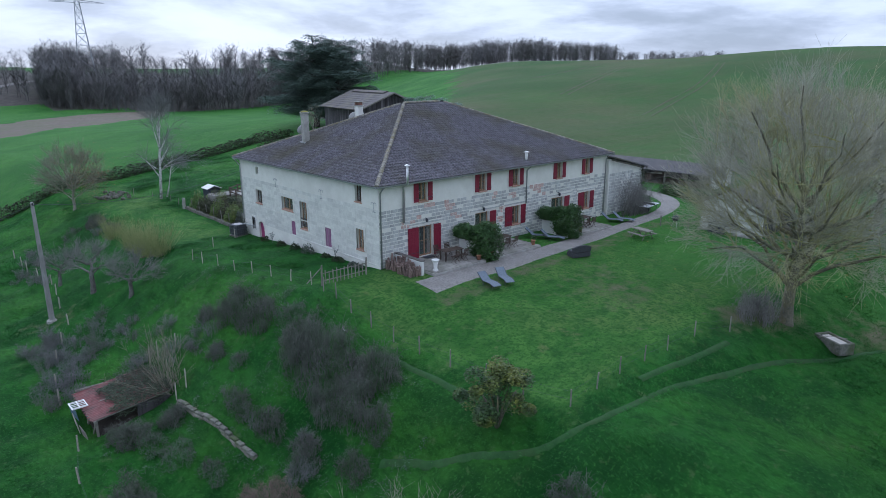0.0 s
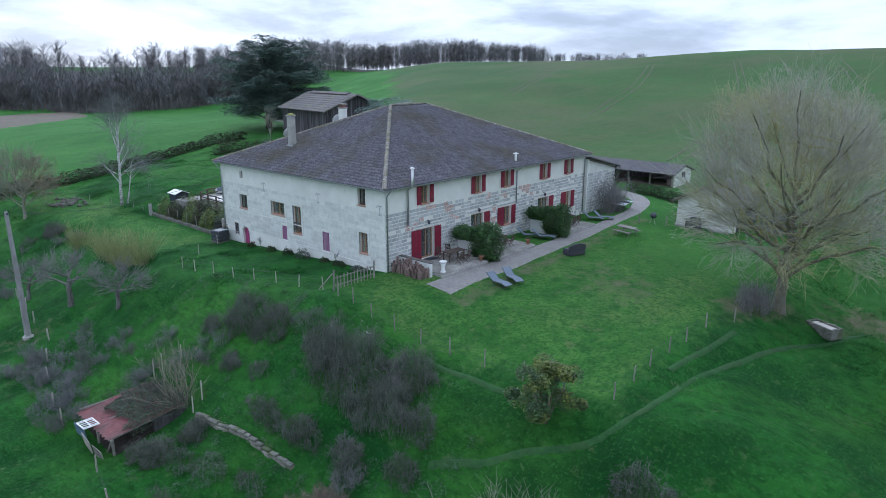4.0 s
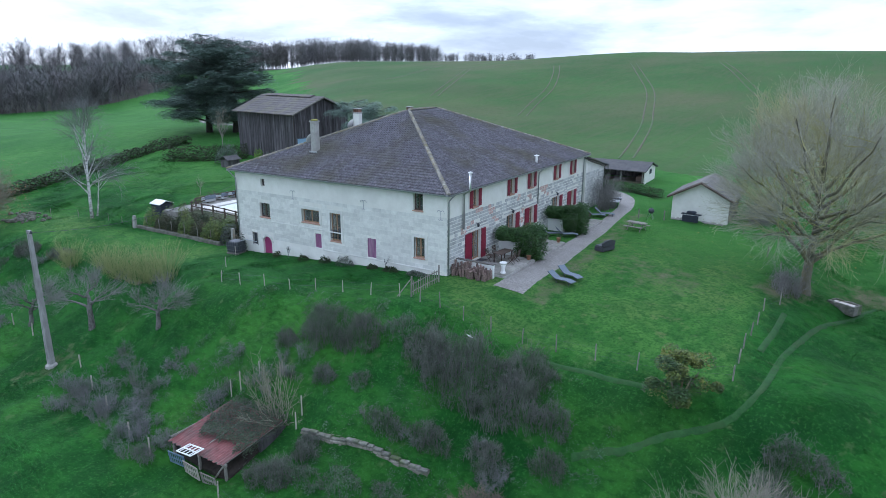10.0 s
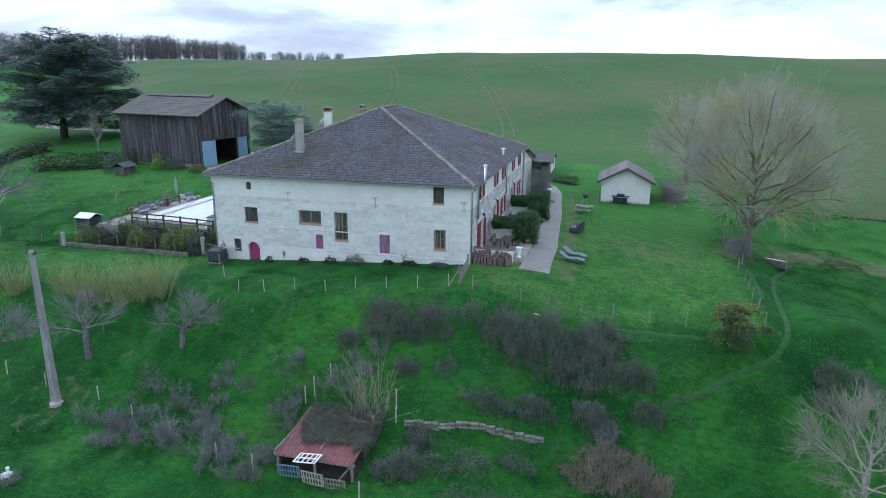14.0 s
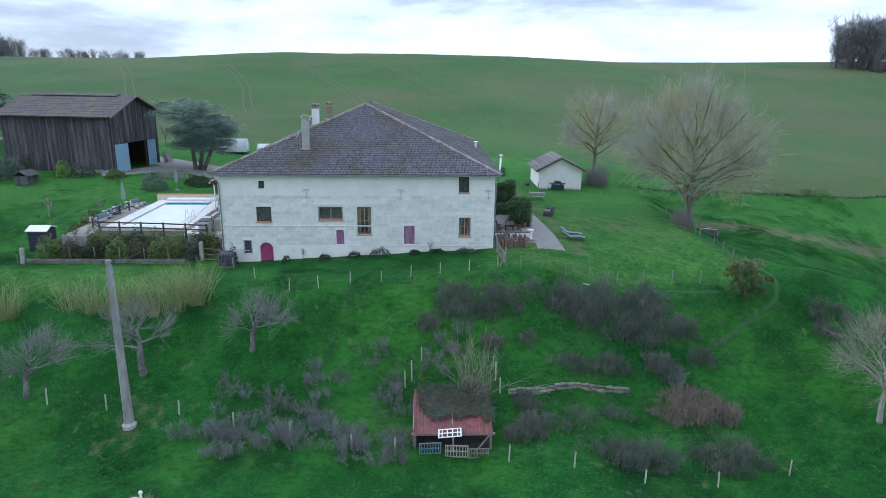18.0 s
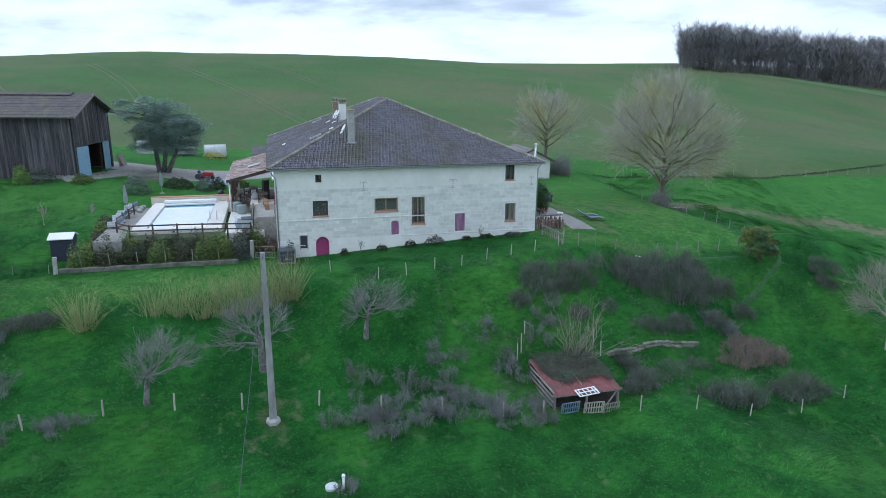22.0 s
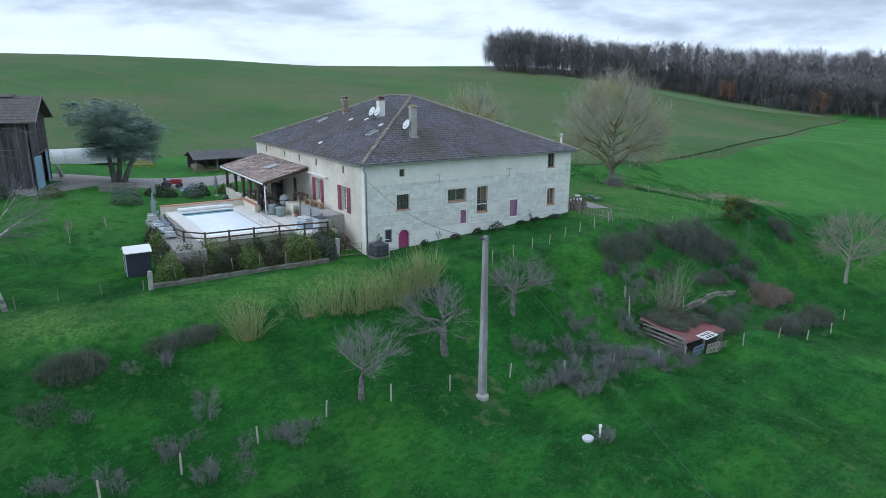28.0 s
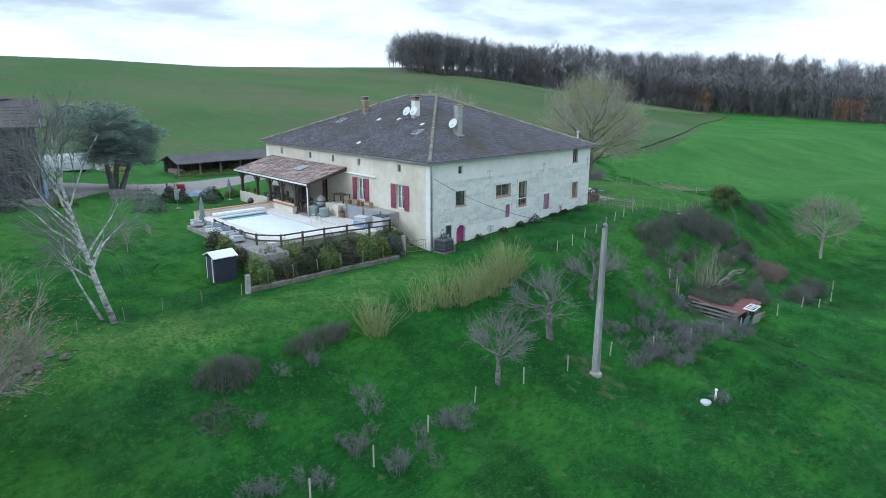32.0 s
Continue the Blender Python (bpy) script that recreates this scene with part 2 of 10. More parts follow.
M_TWIG = material("pale_twig", (0.27, 0.26, 0.13), (0.42, 0.41, 0.22), 3.0, 0.95, 0.0, c=(0.36, 0.34, 0.07), cscale=0.5, camount=0.9)
M_GREYTWIG = material("grey_violet_twig", (0.115, 0.120, 0.116), (0.245, 0.252, 0.245), 2.0, 0.95, 0.0, c=(0.08, 0.085, 0.05), cscale=0.6, camount=0.5)
M_BIRCH = material("white_birch_bark", (0.40, 0.39, 0.37), (0.62, 0.61, 0.58), 6.0, 0.8, 0.3, 30, c=(0.08, 0.075, 0.07), cscale=2.5, camount=0.9, stretch=(1, 1, 2.0))
M_WILLOW = material("yellow_willow_shoot", (0.20, 0.23, 0.085), (0.34, 0.37, 0.16), 2.0, 0.9, 0.0)
M_OUTERTWIG = material("grey_outer_twig", (0.32, 0.31, 0.25), (0.48, 0.465, 0.40), 1.2, 0.95, 0.0, c=(0.42, 0.40, 0.17), cscale=0.22, camount=0.85, island=0.25)
M_APPLETWIG = material("grey_apple_twig", (0.15, 0.145, 0.14), (0.30, 0.29, 0.275), 2.0, 0.95, 0.0, island=0.3)
M_CREEPER = material("creeper_leaf", (0.035, 0.058, 0.030), (0.105, 0.135, 0.080), 1.5, 0.9, 0.0, c=(0.07, 0.065, 0.055), cscale=0.8, camount=0.5, island=0.45)
M_SAPTWIG = material("buff_twig", (0.20, 0.185, 0.135), (0.35, 0.325, 0.25), 2.0, 0.95, 0.0, island=0.3)
M_CANE = material("grey_bramble_cane", (0.085, 0.090, 0.074), (0.200, 0.200, 0.178), 1.1, 0.95, 0.0, c=(0.06, 0.12, 0.045), cscale=0.6, camount=0.75, island=0.45)
M_FARWOOD = material("winter_wood_twig", (0.112, 0.106, 0.104), (0.205, 0.192, 0.188), 0.10, 0.95, 0.0, c=(0.19, 0.195, 0.205), cscale=0.03, camount=0.5, island=0.25)
M_CEDAR = material("cedar_needles", (0.060, 0.100, 0.082), (0.190, 0.250, 0.210), 1.5, 0.9, 0.0, island=0.45)
M_BLUECEDAR = material("blue_cedar_needles", (0.110, 0.185, 0.145), (0.300, 0.390, 0.330), 1.5, 0.9, 0.0, island=0.45)
M_IVY = material("glossy_climber_leaf", (0.026, 0.075, 0.018), (0.090, 0.180, 0.045), 2.0, 0.6, 0.0, island=0.5)
M_LAUREL = material("hedge_leaf", (0.060, 0.115, 0.020), (0.16, 0.225, 0.050), 1.2, 0.7, 0.0, c=(0.20, 0.19, 0.03), cscale=1.0, camount=0.5, island=0.4)
M_EVERGREEN = material("holly_leaf", (0.022, 0.058, 0.016), (0.065, 0.125, 0.030), 1.5, 0.6, 0.0, c=(0.20, 0.22, 0.03), cscale=0.9, camount=0.8, island=0.5)
M_BRAMBLE = material("bramble_leaf", (0.058, 0.072, 0.056), (0.160, 0.175, 0.150), 2.2, 0.9, 0.0, c=(0.055, 0.10, 0.040), cscale=0.7, camount=0.55, island=0.45)
M_LOWWEED = material("grey_green_weed_leaf", (0.050, 0.105, 0.052), (0.120, 0.190, 0.110), 1.2, 0.9, 0.0, c=(0.10, 0.10, 0.07), cscale=0.7, camount=0.5, island=0.4)
M_BROWNWEED = material("brown_weed_leaf", (0.045, 0.045, 0.032), (0.110, 0.098, 0.075), 1.2, 0.9, 0.0, c=(0.05, 0.09, 0.03), cscale=0.8, camount=0.5, island=0.4)
M_DRYBRUSH = material("dry_russet_brush", (0.165, 0.130, 0.105), (0.310, 0.245, 0.200), 1.0, 0.95, 0.0, island=0.4)
M_PLASTIC = material("pale_grey_plastic", (0.45, 0.47, 0.48), (0.55, 0.57, 0.58), 6.0, 0.5, 0.05, 20)
M_GREEN = material("grey_green_canvas", (0.22, 0.27, 0.26), (0.32, 0.37, 0.36), 8.0, 0.8, 0.2, 30)
M_TERRA = material("terracotta", (0.38, 0.18, 0.11), (0.50, 0.26, 0.16), 6.0, 0.8, 0.2, 30)
M_CURTAIN = material("pale_curtain", (0.45, 0.40, 0.33), (0.58, 0.52, 0.44), 6.0, 0.9, 0.1, 30)
# the dimness of the rooms is put into this dark colour
M_INSIDE = material("shade_coloured_interior", (0.06, 0.055, 0.05), (0.10, 0.09, 0.08), 1.0, 0.9, 0.0)
M_SLATEROOF = material("dark_sheet_roof", (0.045, 0.043, 0.046), (0.09, 0.085, 0.09), 3.0, 0.7, 0.2, 30, c=(0.12, 0.11, 0.10), cscale=0.6, camount=0.5)
M_PLASTIC_FILM = material("polytunnel_film", (0.40, 0.43, 0.42), (0.54, 0.56, 0.55), 3.0, 0.4, 0.1, 20)

M_GLASS = bpy.data.materials.new("window_glass")
M_GLASS.use_nodes = True
gb = M_GLASS.node_tree.nodes["Principled BSDF"]
gb.inputs["Base Color"].default_value, gb.inputs["Roughness"].default_value = (0.75, 0.80, 0.80, 1), 0.05
gb.inputs["Transmission Weight"].default_value = 0.95
gb.inputs["IOR"].default_value = 1.5


def ground_material(name, field, blades=False):
    """Grass: clumps, mown and worn patches; the field adds drill rows and bare soil."""
    m = bpy.data.materials.new(name)
    m.use_nodes = True
    nt = m.node_tree
    L = nt.links.new
    bsdf = nt.nodes["Principled BSDF"]
    bsdf.inputs["Roughness"].default_value = 0.95
    bsdf.inputs["Specular IOR Level"].default_value = 0.15
    geo = nt.nodes.new("ShaderNodeNewGeometry").outputs["Position"]

    def noise_at(scale, detail=6, lo=0.4, hi=0.65, stretch=None, rot=0.0):
        src = geo
        if stretch:
            mp = nt.nodes.new("ShaderNodeMapping")
            mp.inputs["Scale"].default_value = stretch
            mp.inputs["Rotation"].default_value = (0, 0, rot)
            L(src, mp.inputs["Vector"])
            src = mp.outputs[0]
        n = nt.nodes.new("ShaderNodeTexNoise")
        n.inputs["Scale"].default_value, n.inputs["Detail"].default_value, n.inputs["Roughness"].default_value = scale, detail, 0.6
        L(src, n.inputs["Vector"])
        r = nt.nodes.new("ShaderNodeMapRange")
        r.inputs["From Min"].default_value, r.inputs["From Max"].default_value = lo, hi
        L(n.outputs[0], r.inputs[0])
        return r.outputs[0]

    def mix(fac, a, b):
        x = nt.nodes.new("ShaderNodeMix")
        x.data_type = "RGBA"
        L(fac, x.inputs["Factor"])
        for v, s in ((a, "A"), (b, "B")):
            if isinstance(v, tuple):
                x.inputs[s].default_value = (*v, 1)
            else:
                L(v, x.inputs[s])
        return x.outputs["Result"]

    def times(a, k):
        t = nt.nodes.new("ShaderNodeMath")
        t.operation = "MULTIPLY"
        L(a, t.inputs[0])
        if isinstance(k, float):
            t.inputs[1].default_value = k
        else:
            L(k, t.inputs[1])
        return t.outputs[0]

    if field:
        col = mix(noise_at(0.02), (0.050, 0.105, 0.029), (0.071, 0.138, 0.037))
        col = mix(times(noise_at(0.009, 5, 0.44, 0.62, (1.0, 1.7, 1), 0.4), 0.75), col, (0.118, 0.120, 0.062))
        col = mix(times(noise_at(1.0, 4, 0.45, 0.7, (0.012, 0.8, 1), -0.35), 0.42), col, (0.104, 0.105, 0.059))
        col = mix(times(noise_at(0.05, 6, 0.5, 0.7), 0.45), col, (0.037, 0.130, 0.026))
        col = mix(times(noise_at(0.9, 6, 0.48, 0.66), 0.30), col, (0.033, 0.073, 0.022))
    else:
        # rough pasture
        col = mix(noise_at(0.30, 6, 0.36, 0.64), (0.016, 0.085, 0.013), (0.037, 0.161, 0.021))
        col = mix(times(noise_at(0.075, 5, 0.45, 0.62), 0.75), col, (0.064, 0.197, 0.023))
        col = mix(times(noise_at(0.17, 6, 0.50, 0.64), 0.60), col, (0.011, 0.058, 0.012))
        col = mix(times(noise_at(0.10, 7, 0.55, 0.70, (1.0, 0.7, 1), 0.9), 0.40), col, (0.064, 0.177, 0.058))
        col = mix(times(noise_at(0.95, 7, 0.50, 0.68, (1.0, 0.55, 1), 0.5), 0.50), col, (0.010, 0.056, 0.010))
        col = mix(times(noise_at(0.42, 8, 0.62, 0.74), 0.40), col, (0.077, 0.101, 0.041))
        col = mix(times(noise_at(3.4, 5, 0.47, 0.62, (1.0, 0.5, 1), 0.6), 0.45), col, (0.010, 0.055, 0.009))
        col = mix(times(noise_at(6.5, 4, 0.54, 0.66), 0.45), col, (0.071, 0.225, 0.041))
        if not blades:
            # mown grass, worn and yellowed in places
            cut_col = mix(noise_at(0.45, 7, 0.38, 0.62), (0.048, 0.156, 0.024), (0.093, 0.232, 0.041))
            cut_col = mix(times(noise_at(0.16, 6, 0.46, 0.62), 0.80), cut_col, (0.143, 0.243, 0.060))
            cut_col = mix(times(noise_at(0.33, 7, 0.52, 0.68), 0.60), cut_col, (0.033, 0.124, 0.021))
            cut_col = mix(times(noise_at(1.5, 7, 0.50, 0.64), 0.72), cut_col, (0.029, 0.111, 0.019))
            cut_col = mix(times(noise_at(0.8, 8, 0.60, 0.72), 0.60), cut_col, (0.181, 0.202, 0.085))
            cut_col = mix(times(noise_at(5.0, 5, 0.48, 0.60), 0.70), cut_col, (0.027, 0.105, 0.019))
            even = mix(noise_at(0.06, 6, 0.35, 0.65), (0.041, 0.143, 0.024), (0.076, 0.213, 0.037))
            even = mix(times(noise_at(0.5, 6, 0.45, 0.65), 0.35), even, (0.030, 0.108, 0.020))
            for key, other in (("lawn", cut_col), ("calm", even), ("worn", mix(noise_at(0.7, 7), (0.120, 0.150, 0.070), (0.190, 0.180, 0.110)))):
                at = nt.nodes.new("ShaderNodeAttribute")
                at.attribute_name = key
                ragged = nt.nodes.new("ShaderNodeMath")
                ragged.operation = "MULTIPLY_ADD"
                L(noise_at(1.1, 6, 0.3, 0.7), ragged.inputs[0])
                ragged.inputs[1].default_value = 0.8
                L(at.outputs["Fac"], ragged.inputs[2])
                lift = nt.nodes.new("ShaderNodeMapRange")
                lift.inputs["From Min"].default_value, lift.inputs["From Max"].default_value = 0.62, 1.18
                L(ragged.outputs[0], lift.inputs[0])
                col = mix(lift.outputs[0], col, other)
        else:
            shift = nt.nodes.new("ShaderNodeMapRange")
            shift.inputs["To Min"].default_value, shift.inputs["To Max"].default_value = 0.9, 1.65
            L(nt.nodes.new("ShaderNodeNewGeometry").outputs["Random Per Island"], shift.inputs[0])
            hs = nt.nodes.new("ShaderNodeHueSaturation")
            hs.inputs["Saturation"].default_value = 0.94
            L(shift.outputs[0], hs.inputs["Value"])
            L(col, hs.inputs["Color"])
            col = hs.outputs[0]
    L(col, bsdf.inputs["Base Color"])
    if blades:
        return m
    n = nt.nodes.new("ShaderNodeTexNoise")
    n.inputs["Scale"].default_value, n.inputs["Detail"].default_value, n.inputs["Roughness"].default_value = (0.8, 6, 0.7) if field else (2.6, 9, 0.8)
    L(geo, n.inputs["Vector"])
    bp = nt.nodes.new("ShaderNodeBump")
    bp.inputs["Strength"].default_value, bp.inputs["Distance"].default_value = (0.5, 0.3) if field else (0.8, 0.35)
    L(n.outputs[0], bp.inputs["Height"])
    L(bp.outputs[0], bsdf.inputs["Normal"])
    return m


M_GRASS = ground_material("rough_grass", False)
M_FIELD = ground_material("sown_field", True)
M_GRASSBLADE = ground_material("grass_blade", False, True)
M_SOIL = material("bare_soil", (0.10, 0.075, 0.055), (0.17, 0.135, 0.10), 0.6, 0.95, 0.5, 3, c=(0.09, 0.11, 0.04), cscale=0.08, camount=0.6, bumpdist=0.1)

M_WARM = material("warm_render", (0.62, 0.57, 0.47), (0.74, 0.69, 0.58), 1.5, 0.9, 0.2, 30, c=(0.48, 0.41, 0.31), cscale=0.4, camount=0.5)
M_VIOLET_P = material("purple_board", (0.16, 0.06, 0.14), (0.32, 0.16, 0.27), 7.0, 0.7, 0.2, 60, c=(0.36, 0.32, 0.33), cscale=3.0, camount=0.5, objrand=0.2, stretch=(1, 1, 0.15))
M_BRICKDARK = material("dark_fired_brick", (0.16, 0.075, 0.05), (0.24, 0.13, 0.10), 6.0, 0.9, 0.3, 40)
M_CHIMBRICK = material("buff_brick_stack", (0.20, 0.15, 0.11), (0.36, 0.28, 0.20), 6.0, 0.9, 0.3, 40, c=(0.10, 0.09, 0.07), cscale=1.5, camount=0.6)
M_DISH = material("dish_white", (0.62, 0.62, 0.61), (0.72, 0.72, 0.71), 4.0, 0.5, 0.0)
M_SOIL2 = material("pale_rough_grass", (0.070, 0.125, 0.042), (0.150, 0.160, 0.090), 0.25, 0.95, 0.5, 2, c=(0.055, 0.14, 0.03), cscale=0.05, camount=0.85, bumpdist=0.3)
M_RUSSET = material("russet_leaf", (0.20, 0.10, 0.055), (0.34, 0.19, 0.10), 1.0, 0.9, 0.0, island=0.4)
M_PALEBARK = material("pale_bark", (0.22, 0.20, 0.16), (0.36, 0.34, 0.29), 8.0, 0.95, 0.4, 40)
M_PALETWIG = material("pale_grey_twig", (0.21, 0.20, 0.150), (0.35, 0.335, 0.265), 3.0, 0.95, 0.0, island=0.25)
M_GREYBARK = material("lichened_grey_bark", (0.045, 0.040, 0.036), (0.19, 0.185, 0.17), 7.0, 0.95, 0.5, 40, c=(0.30, 0.30, 0.28), cscale=1.6, camount=0.5)
M_LICHEN = material("lichen", (0.20, 0.20, 0.04), (0.30, 0.28, 0.08), 3.0, 0.95, 0.0)
M_BRAMBLEDK = material("dark_bramble_leaf", (0.034, 0.060, 0.034), (0.100, 0.130, 0.080), 1.0, 0.9, 0.0, c=(0.07, 0.055, 0.05), cscale=0.6, camount=0.5, island=0.4)
M_DARKHEDGE = material("dark_hedge_leaf", (0.016, 0.032, 0.010), (0.045, 0.068, 0.020), 1.0, 0.85, 0.0, c=(0.05, 0.045, 0.025), cscale=0.3, camount=0.5, island=0.4)
M_OLIVE = material("olive_leaf", (0.07, 0.10, 0.075), (0.15, 0.19, 0.15), 1.5, 0.8, 0.0, island=0.3)
M_LIMELEAF = material("lime_green_leaf", (0.10, 0.20, 0.02), (0.20, 0.32, 0.05), 1.5, 0.8, 0.0, island=0.3)
M_BARNROOF = material("brown_ribbed_sheet", (0.055, 0.047, 0.047), (0.105, 0.092, 0.088), 2.0, 0.8, 0.3, 25, c=(0.13, 0.12, 0.06), cscale=0.5, camount=0.5, stretch=(1, 1, 1))
M_OHTILE = material("brown_pantile", (0.105, 0.095, 0.095), (0.215, 0.195, 0.195), 5.0, 0.9, 0.4, 30, c=(0.10, 0.10, 0.05), cscale=0.8, camount=0.6, objrand=0.2)
M_YELLOW = material("yellow_blossom", (0.30, 0.30, 0.01), (0.48, 0.45, 0.03), 1.5, 0.8, 0.0, island=0.3)
M_OLIVEHEDGE = material("sparse_hedge_leaf", (0.035, 0.050, 0.020), (0.09, 0.10, 0.045), 1.2, 0.8, 0.0, c=(0.10, 0.08, 0.06), cscale=1.0, camount=0.6, island=0.4)
M_PALEPOST = material("bleached_wood", (0.30, 0.28, 0.23), (0.50, 0.47, 0.40), 10.0, 0.9, 0.3, 40, objrand=0.2)
M_STONEWALL = material("rough_field_stone", (0.085, 0.082, 0.068), (0.21, 0.20, 0.17), 3.0, 0.95, 0.6, 8, c=(0.045, 0.065, 0.022), cscale=1.0, camount=0.6)
M_STONEWALL_P = material("field_stone_piece", (0.16, 0.15, 0.12), (0.34, 0.32, 0.27), 5.0, 0.95, 0.5, 20, c=(0.07, 0.09, 0.03), cscale=1.5, camount=0.6, objrand=0.25)
M_STONETOP = material("mossy_cap_stone", (0.10, 0.10, 0.085), (0.25, 0.245, 0.21), 5.0, 0.95, 0.5, 20, c=(0.06, 0.09, 0.02), cscale=1.2, camount=0.8, objrand=0.25)
M_BLUEPALLET = material("faded_blue_wood", (0.10, 0.16, 0.22), (0.18, 0.26, 0.33), 8.0, 0.8, 0.2, 40)
M_PALETOP = material("pale_table_top", (0.58, 0.62, 0.66), (0.70, 0.73, 0.76), 3.0, 0.4, 0.0)
M_BLUEBOX = material("dull_blue_plastic", (0.16, 0.24, 0.36), (0.24, 0.33, 0.45), 4.0, 0.5, 0.05, 20, c=(0.45, 0.5, 0.55), cscale=1.5, camount=0.5)
M_REDPAINT = material("red_machine_paint", (0.25, 0.02, 0.03), (0.33, 0.04, 0.05), 5.0, 0.4, 0.05, 20)
M_TRACK = material("trodden_soil_track", (0.085, 0.080, 0.048), (0.125, 0.112, 0.070), 0.4, 0.95, 0.2, 4, c=(0.06, 0.12, 0.035), cscale=0.10, camount=0.9)

M_LITTER = material("brown_leaf_litter", (0.045, 0.040, 0.034), (0.105, 0.092, 0.078), 0.3, 0.95, 0.4, 3, c=(0.05, 0.07, 0.03), cscale=0.04, camount=0.5)
M_DARKZINC = material("weathered_dark_zinc", (0.12, 0.125, 0.13), (0.20, 0.205, 0.21), 5.0, 0.5, 0.1, 30, metal=0.4)
M_DARKBARK = material("dark_ridged_bark", (0.030, 0.027, 0.024), (0.085, 0.076, 0.066), 9.0, 0.95, 0.5, 40)
# potting soil, and the shed floor with its shade put into the colour
M_EARTH_SHADE = material("earth_and_shed_shade", (0.022, 0.018, 0.014), (0.055, 0.045, 0.035), 3.0, 0.95, 0.4, 12)
M_TRODDEN = material("trodden_grass", (0.014, 0.062, 0.012), (0.034, 0.105, 0.022), 2.5, 0.95, 0.4, 12, c=(0.045, 0.07, 0.022), cscale=0.8, camount=0.4)

# ---- mesh helpers ----
RNG = random.Random(7)


class Shape:
    """Gathers vertices and faces of one mesh."""

    def __init__(self):
        self.v, self.f = [], []

    def box(self, x0, y0, z0, x1, y1, z1, m=None, chamfer=0.0):
        c = chamfer
        if c <= 0:
            p = [(x0, y0, z0), (x1, y0, z0), (x1, y1, z0), (x0, y1, z0), (x0, y0, z1), (x1, y0, z1), (x1, y1, z1), (x0, y1, z1)]
            f = [(0, 3, 2, 1), (4, 5, 6, 7), (0, 1, 5, 4), (1, 2, 6, 5), (2, 3, 7, 6), (3, 0, 4, 7)]
        else:
            p = []
            for z, k in ((z0, c), (z0 + c, 0), (z1 - c, 0), (z1, c)):
                p += [(x0 + k, y0 + k, z), (x1 - k, y0 + k, z), (x1 - k, y1 - k, z), (x0 + k, y1 - k, z)]
            f = [(0, 3, 2, 1), (12, 13, 14, 15)]
            for r in range(3):
                for i in range(4):
                    j = (i + 1) % 4
                    f.append((r * 4 + i, r * 4 + j, r * 4 + 4 + j, r * 4 + 4 + i))
        return self.add(p, f, m)

    def add(self, p, f, m=None):
        n = len(self.v)
        self.v += [tuple(m @ Vector(q)) for q in p] if m is not None else [tuple(q) for q in p]
        self.f += [tuple(i + n for i in face) for face in f]
        return self

    def tube(self, path, radii, sides=6, cap=True):
        """A tapered tube along a path of points."""
        n = len(self.v)
        pts = [Vector(p) for p in path]
        for i, p in enumerate(pts):
            d = (pts[min(i + 1, len(pts) - 1)] - pts[max(i - 1, 0)])
            if d.length < 1e-9:
                d = Vector((0, 0, 1))
            d.normalize()
            u = d.cross(Vector((0, 0, 1)) if abs(d.z) < 0.9 else Vector((1, 0, 0))).normalized()
            w = d.cross(u)
            r = radii[i] if not isinstance(radii, (int, float)) else radii
            for k in range(sides):
                a = 2 * math.pi * k / sides
                self.v.append(tuple(p + r * (math.cos(a) * u + math.sin(a) * w)))
        for i in range(len(pts) - 1):
            for k in range(sides):
                k2 = (k + 1) % sides
                self.f.append((n + i * sides + k, n + i * sides + k2, n + (i + 1) * sides + k2, n + (i + 1) * sides + k))
        if cap:
            self.f.append(tuple(n + k for k in range(sides))[::-1])
            self.f.append(tuple(n + (len(pts) - 1) * sides + k for k in range(sides)))
        return self

    def lathe(self, profile, sides=16, at=(0, 0, 0)):
        n = len(self.v)
        for r, z in profile:
            for k in range(sides):
                a = 2 * math.pi * k / sides
                self.v.append((at[0] + r * math.cos(a), at[1] + r * math.sin(a), at[2] + z))
        for i in range(len(profile) - 1):
            for k in range(sides):
                k2 = (k + 1) % sides
                self.f.append((n + i * sides + k, n + i * sides + k2, n + (i + 1) * sides + k2, n + (i + 1) * sides + k))
        self.f.append(tuple(n + k for k in range(sides))[::-1])
        self.f.append(tuple(n + (len(profile) - 1) * sides + k for k in range(sides)))
        return self

    def prism(self, outline, axis, a, b):
        """An outline of 2D points pulled from a to b along an axis."""
        n, k = len(self.v), len(outline)
        for t in (a, b):
            for p, q in outline:
                self.v.append({"x": (t, p, q), "y": (p, t, q), "z": (p, q, t)}[axis])
        self.f.append(tuple(n + i for i in range(k)))
        self.f.append(tuple(n + k + i for i in range(k))[::-1])
        for i in range(k):
            j = (i + 1) % k
            self.f.append((n + i, n + k + i, n + k + j, n + j))
        return self

    def moved(self, m):
        self.v = [tuple(m @ Vector(q)) for q in self.v]
        return self

    def mesh(self, name, mat, smooth=False):
        me = bpy.data.meshes.new(name)
        me.from_pydata(self.v, [], self.f)
        if len(self.f) < 5000:
            bm = bmesh.new()
            bm.from_mesh(me)
            bmesh.ops.recalc_face_normals(bm, faces=bm.faces)
            bm.to_mesh(me)
            bm.free()
        me.materials.append(mat)
        if smooth:
            me.polygons.foreach_set("use_smooth", [True] * len(me.polygons))
        me.update()
        return me


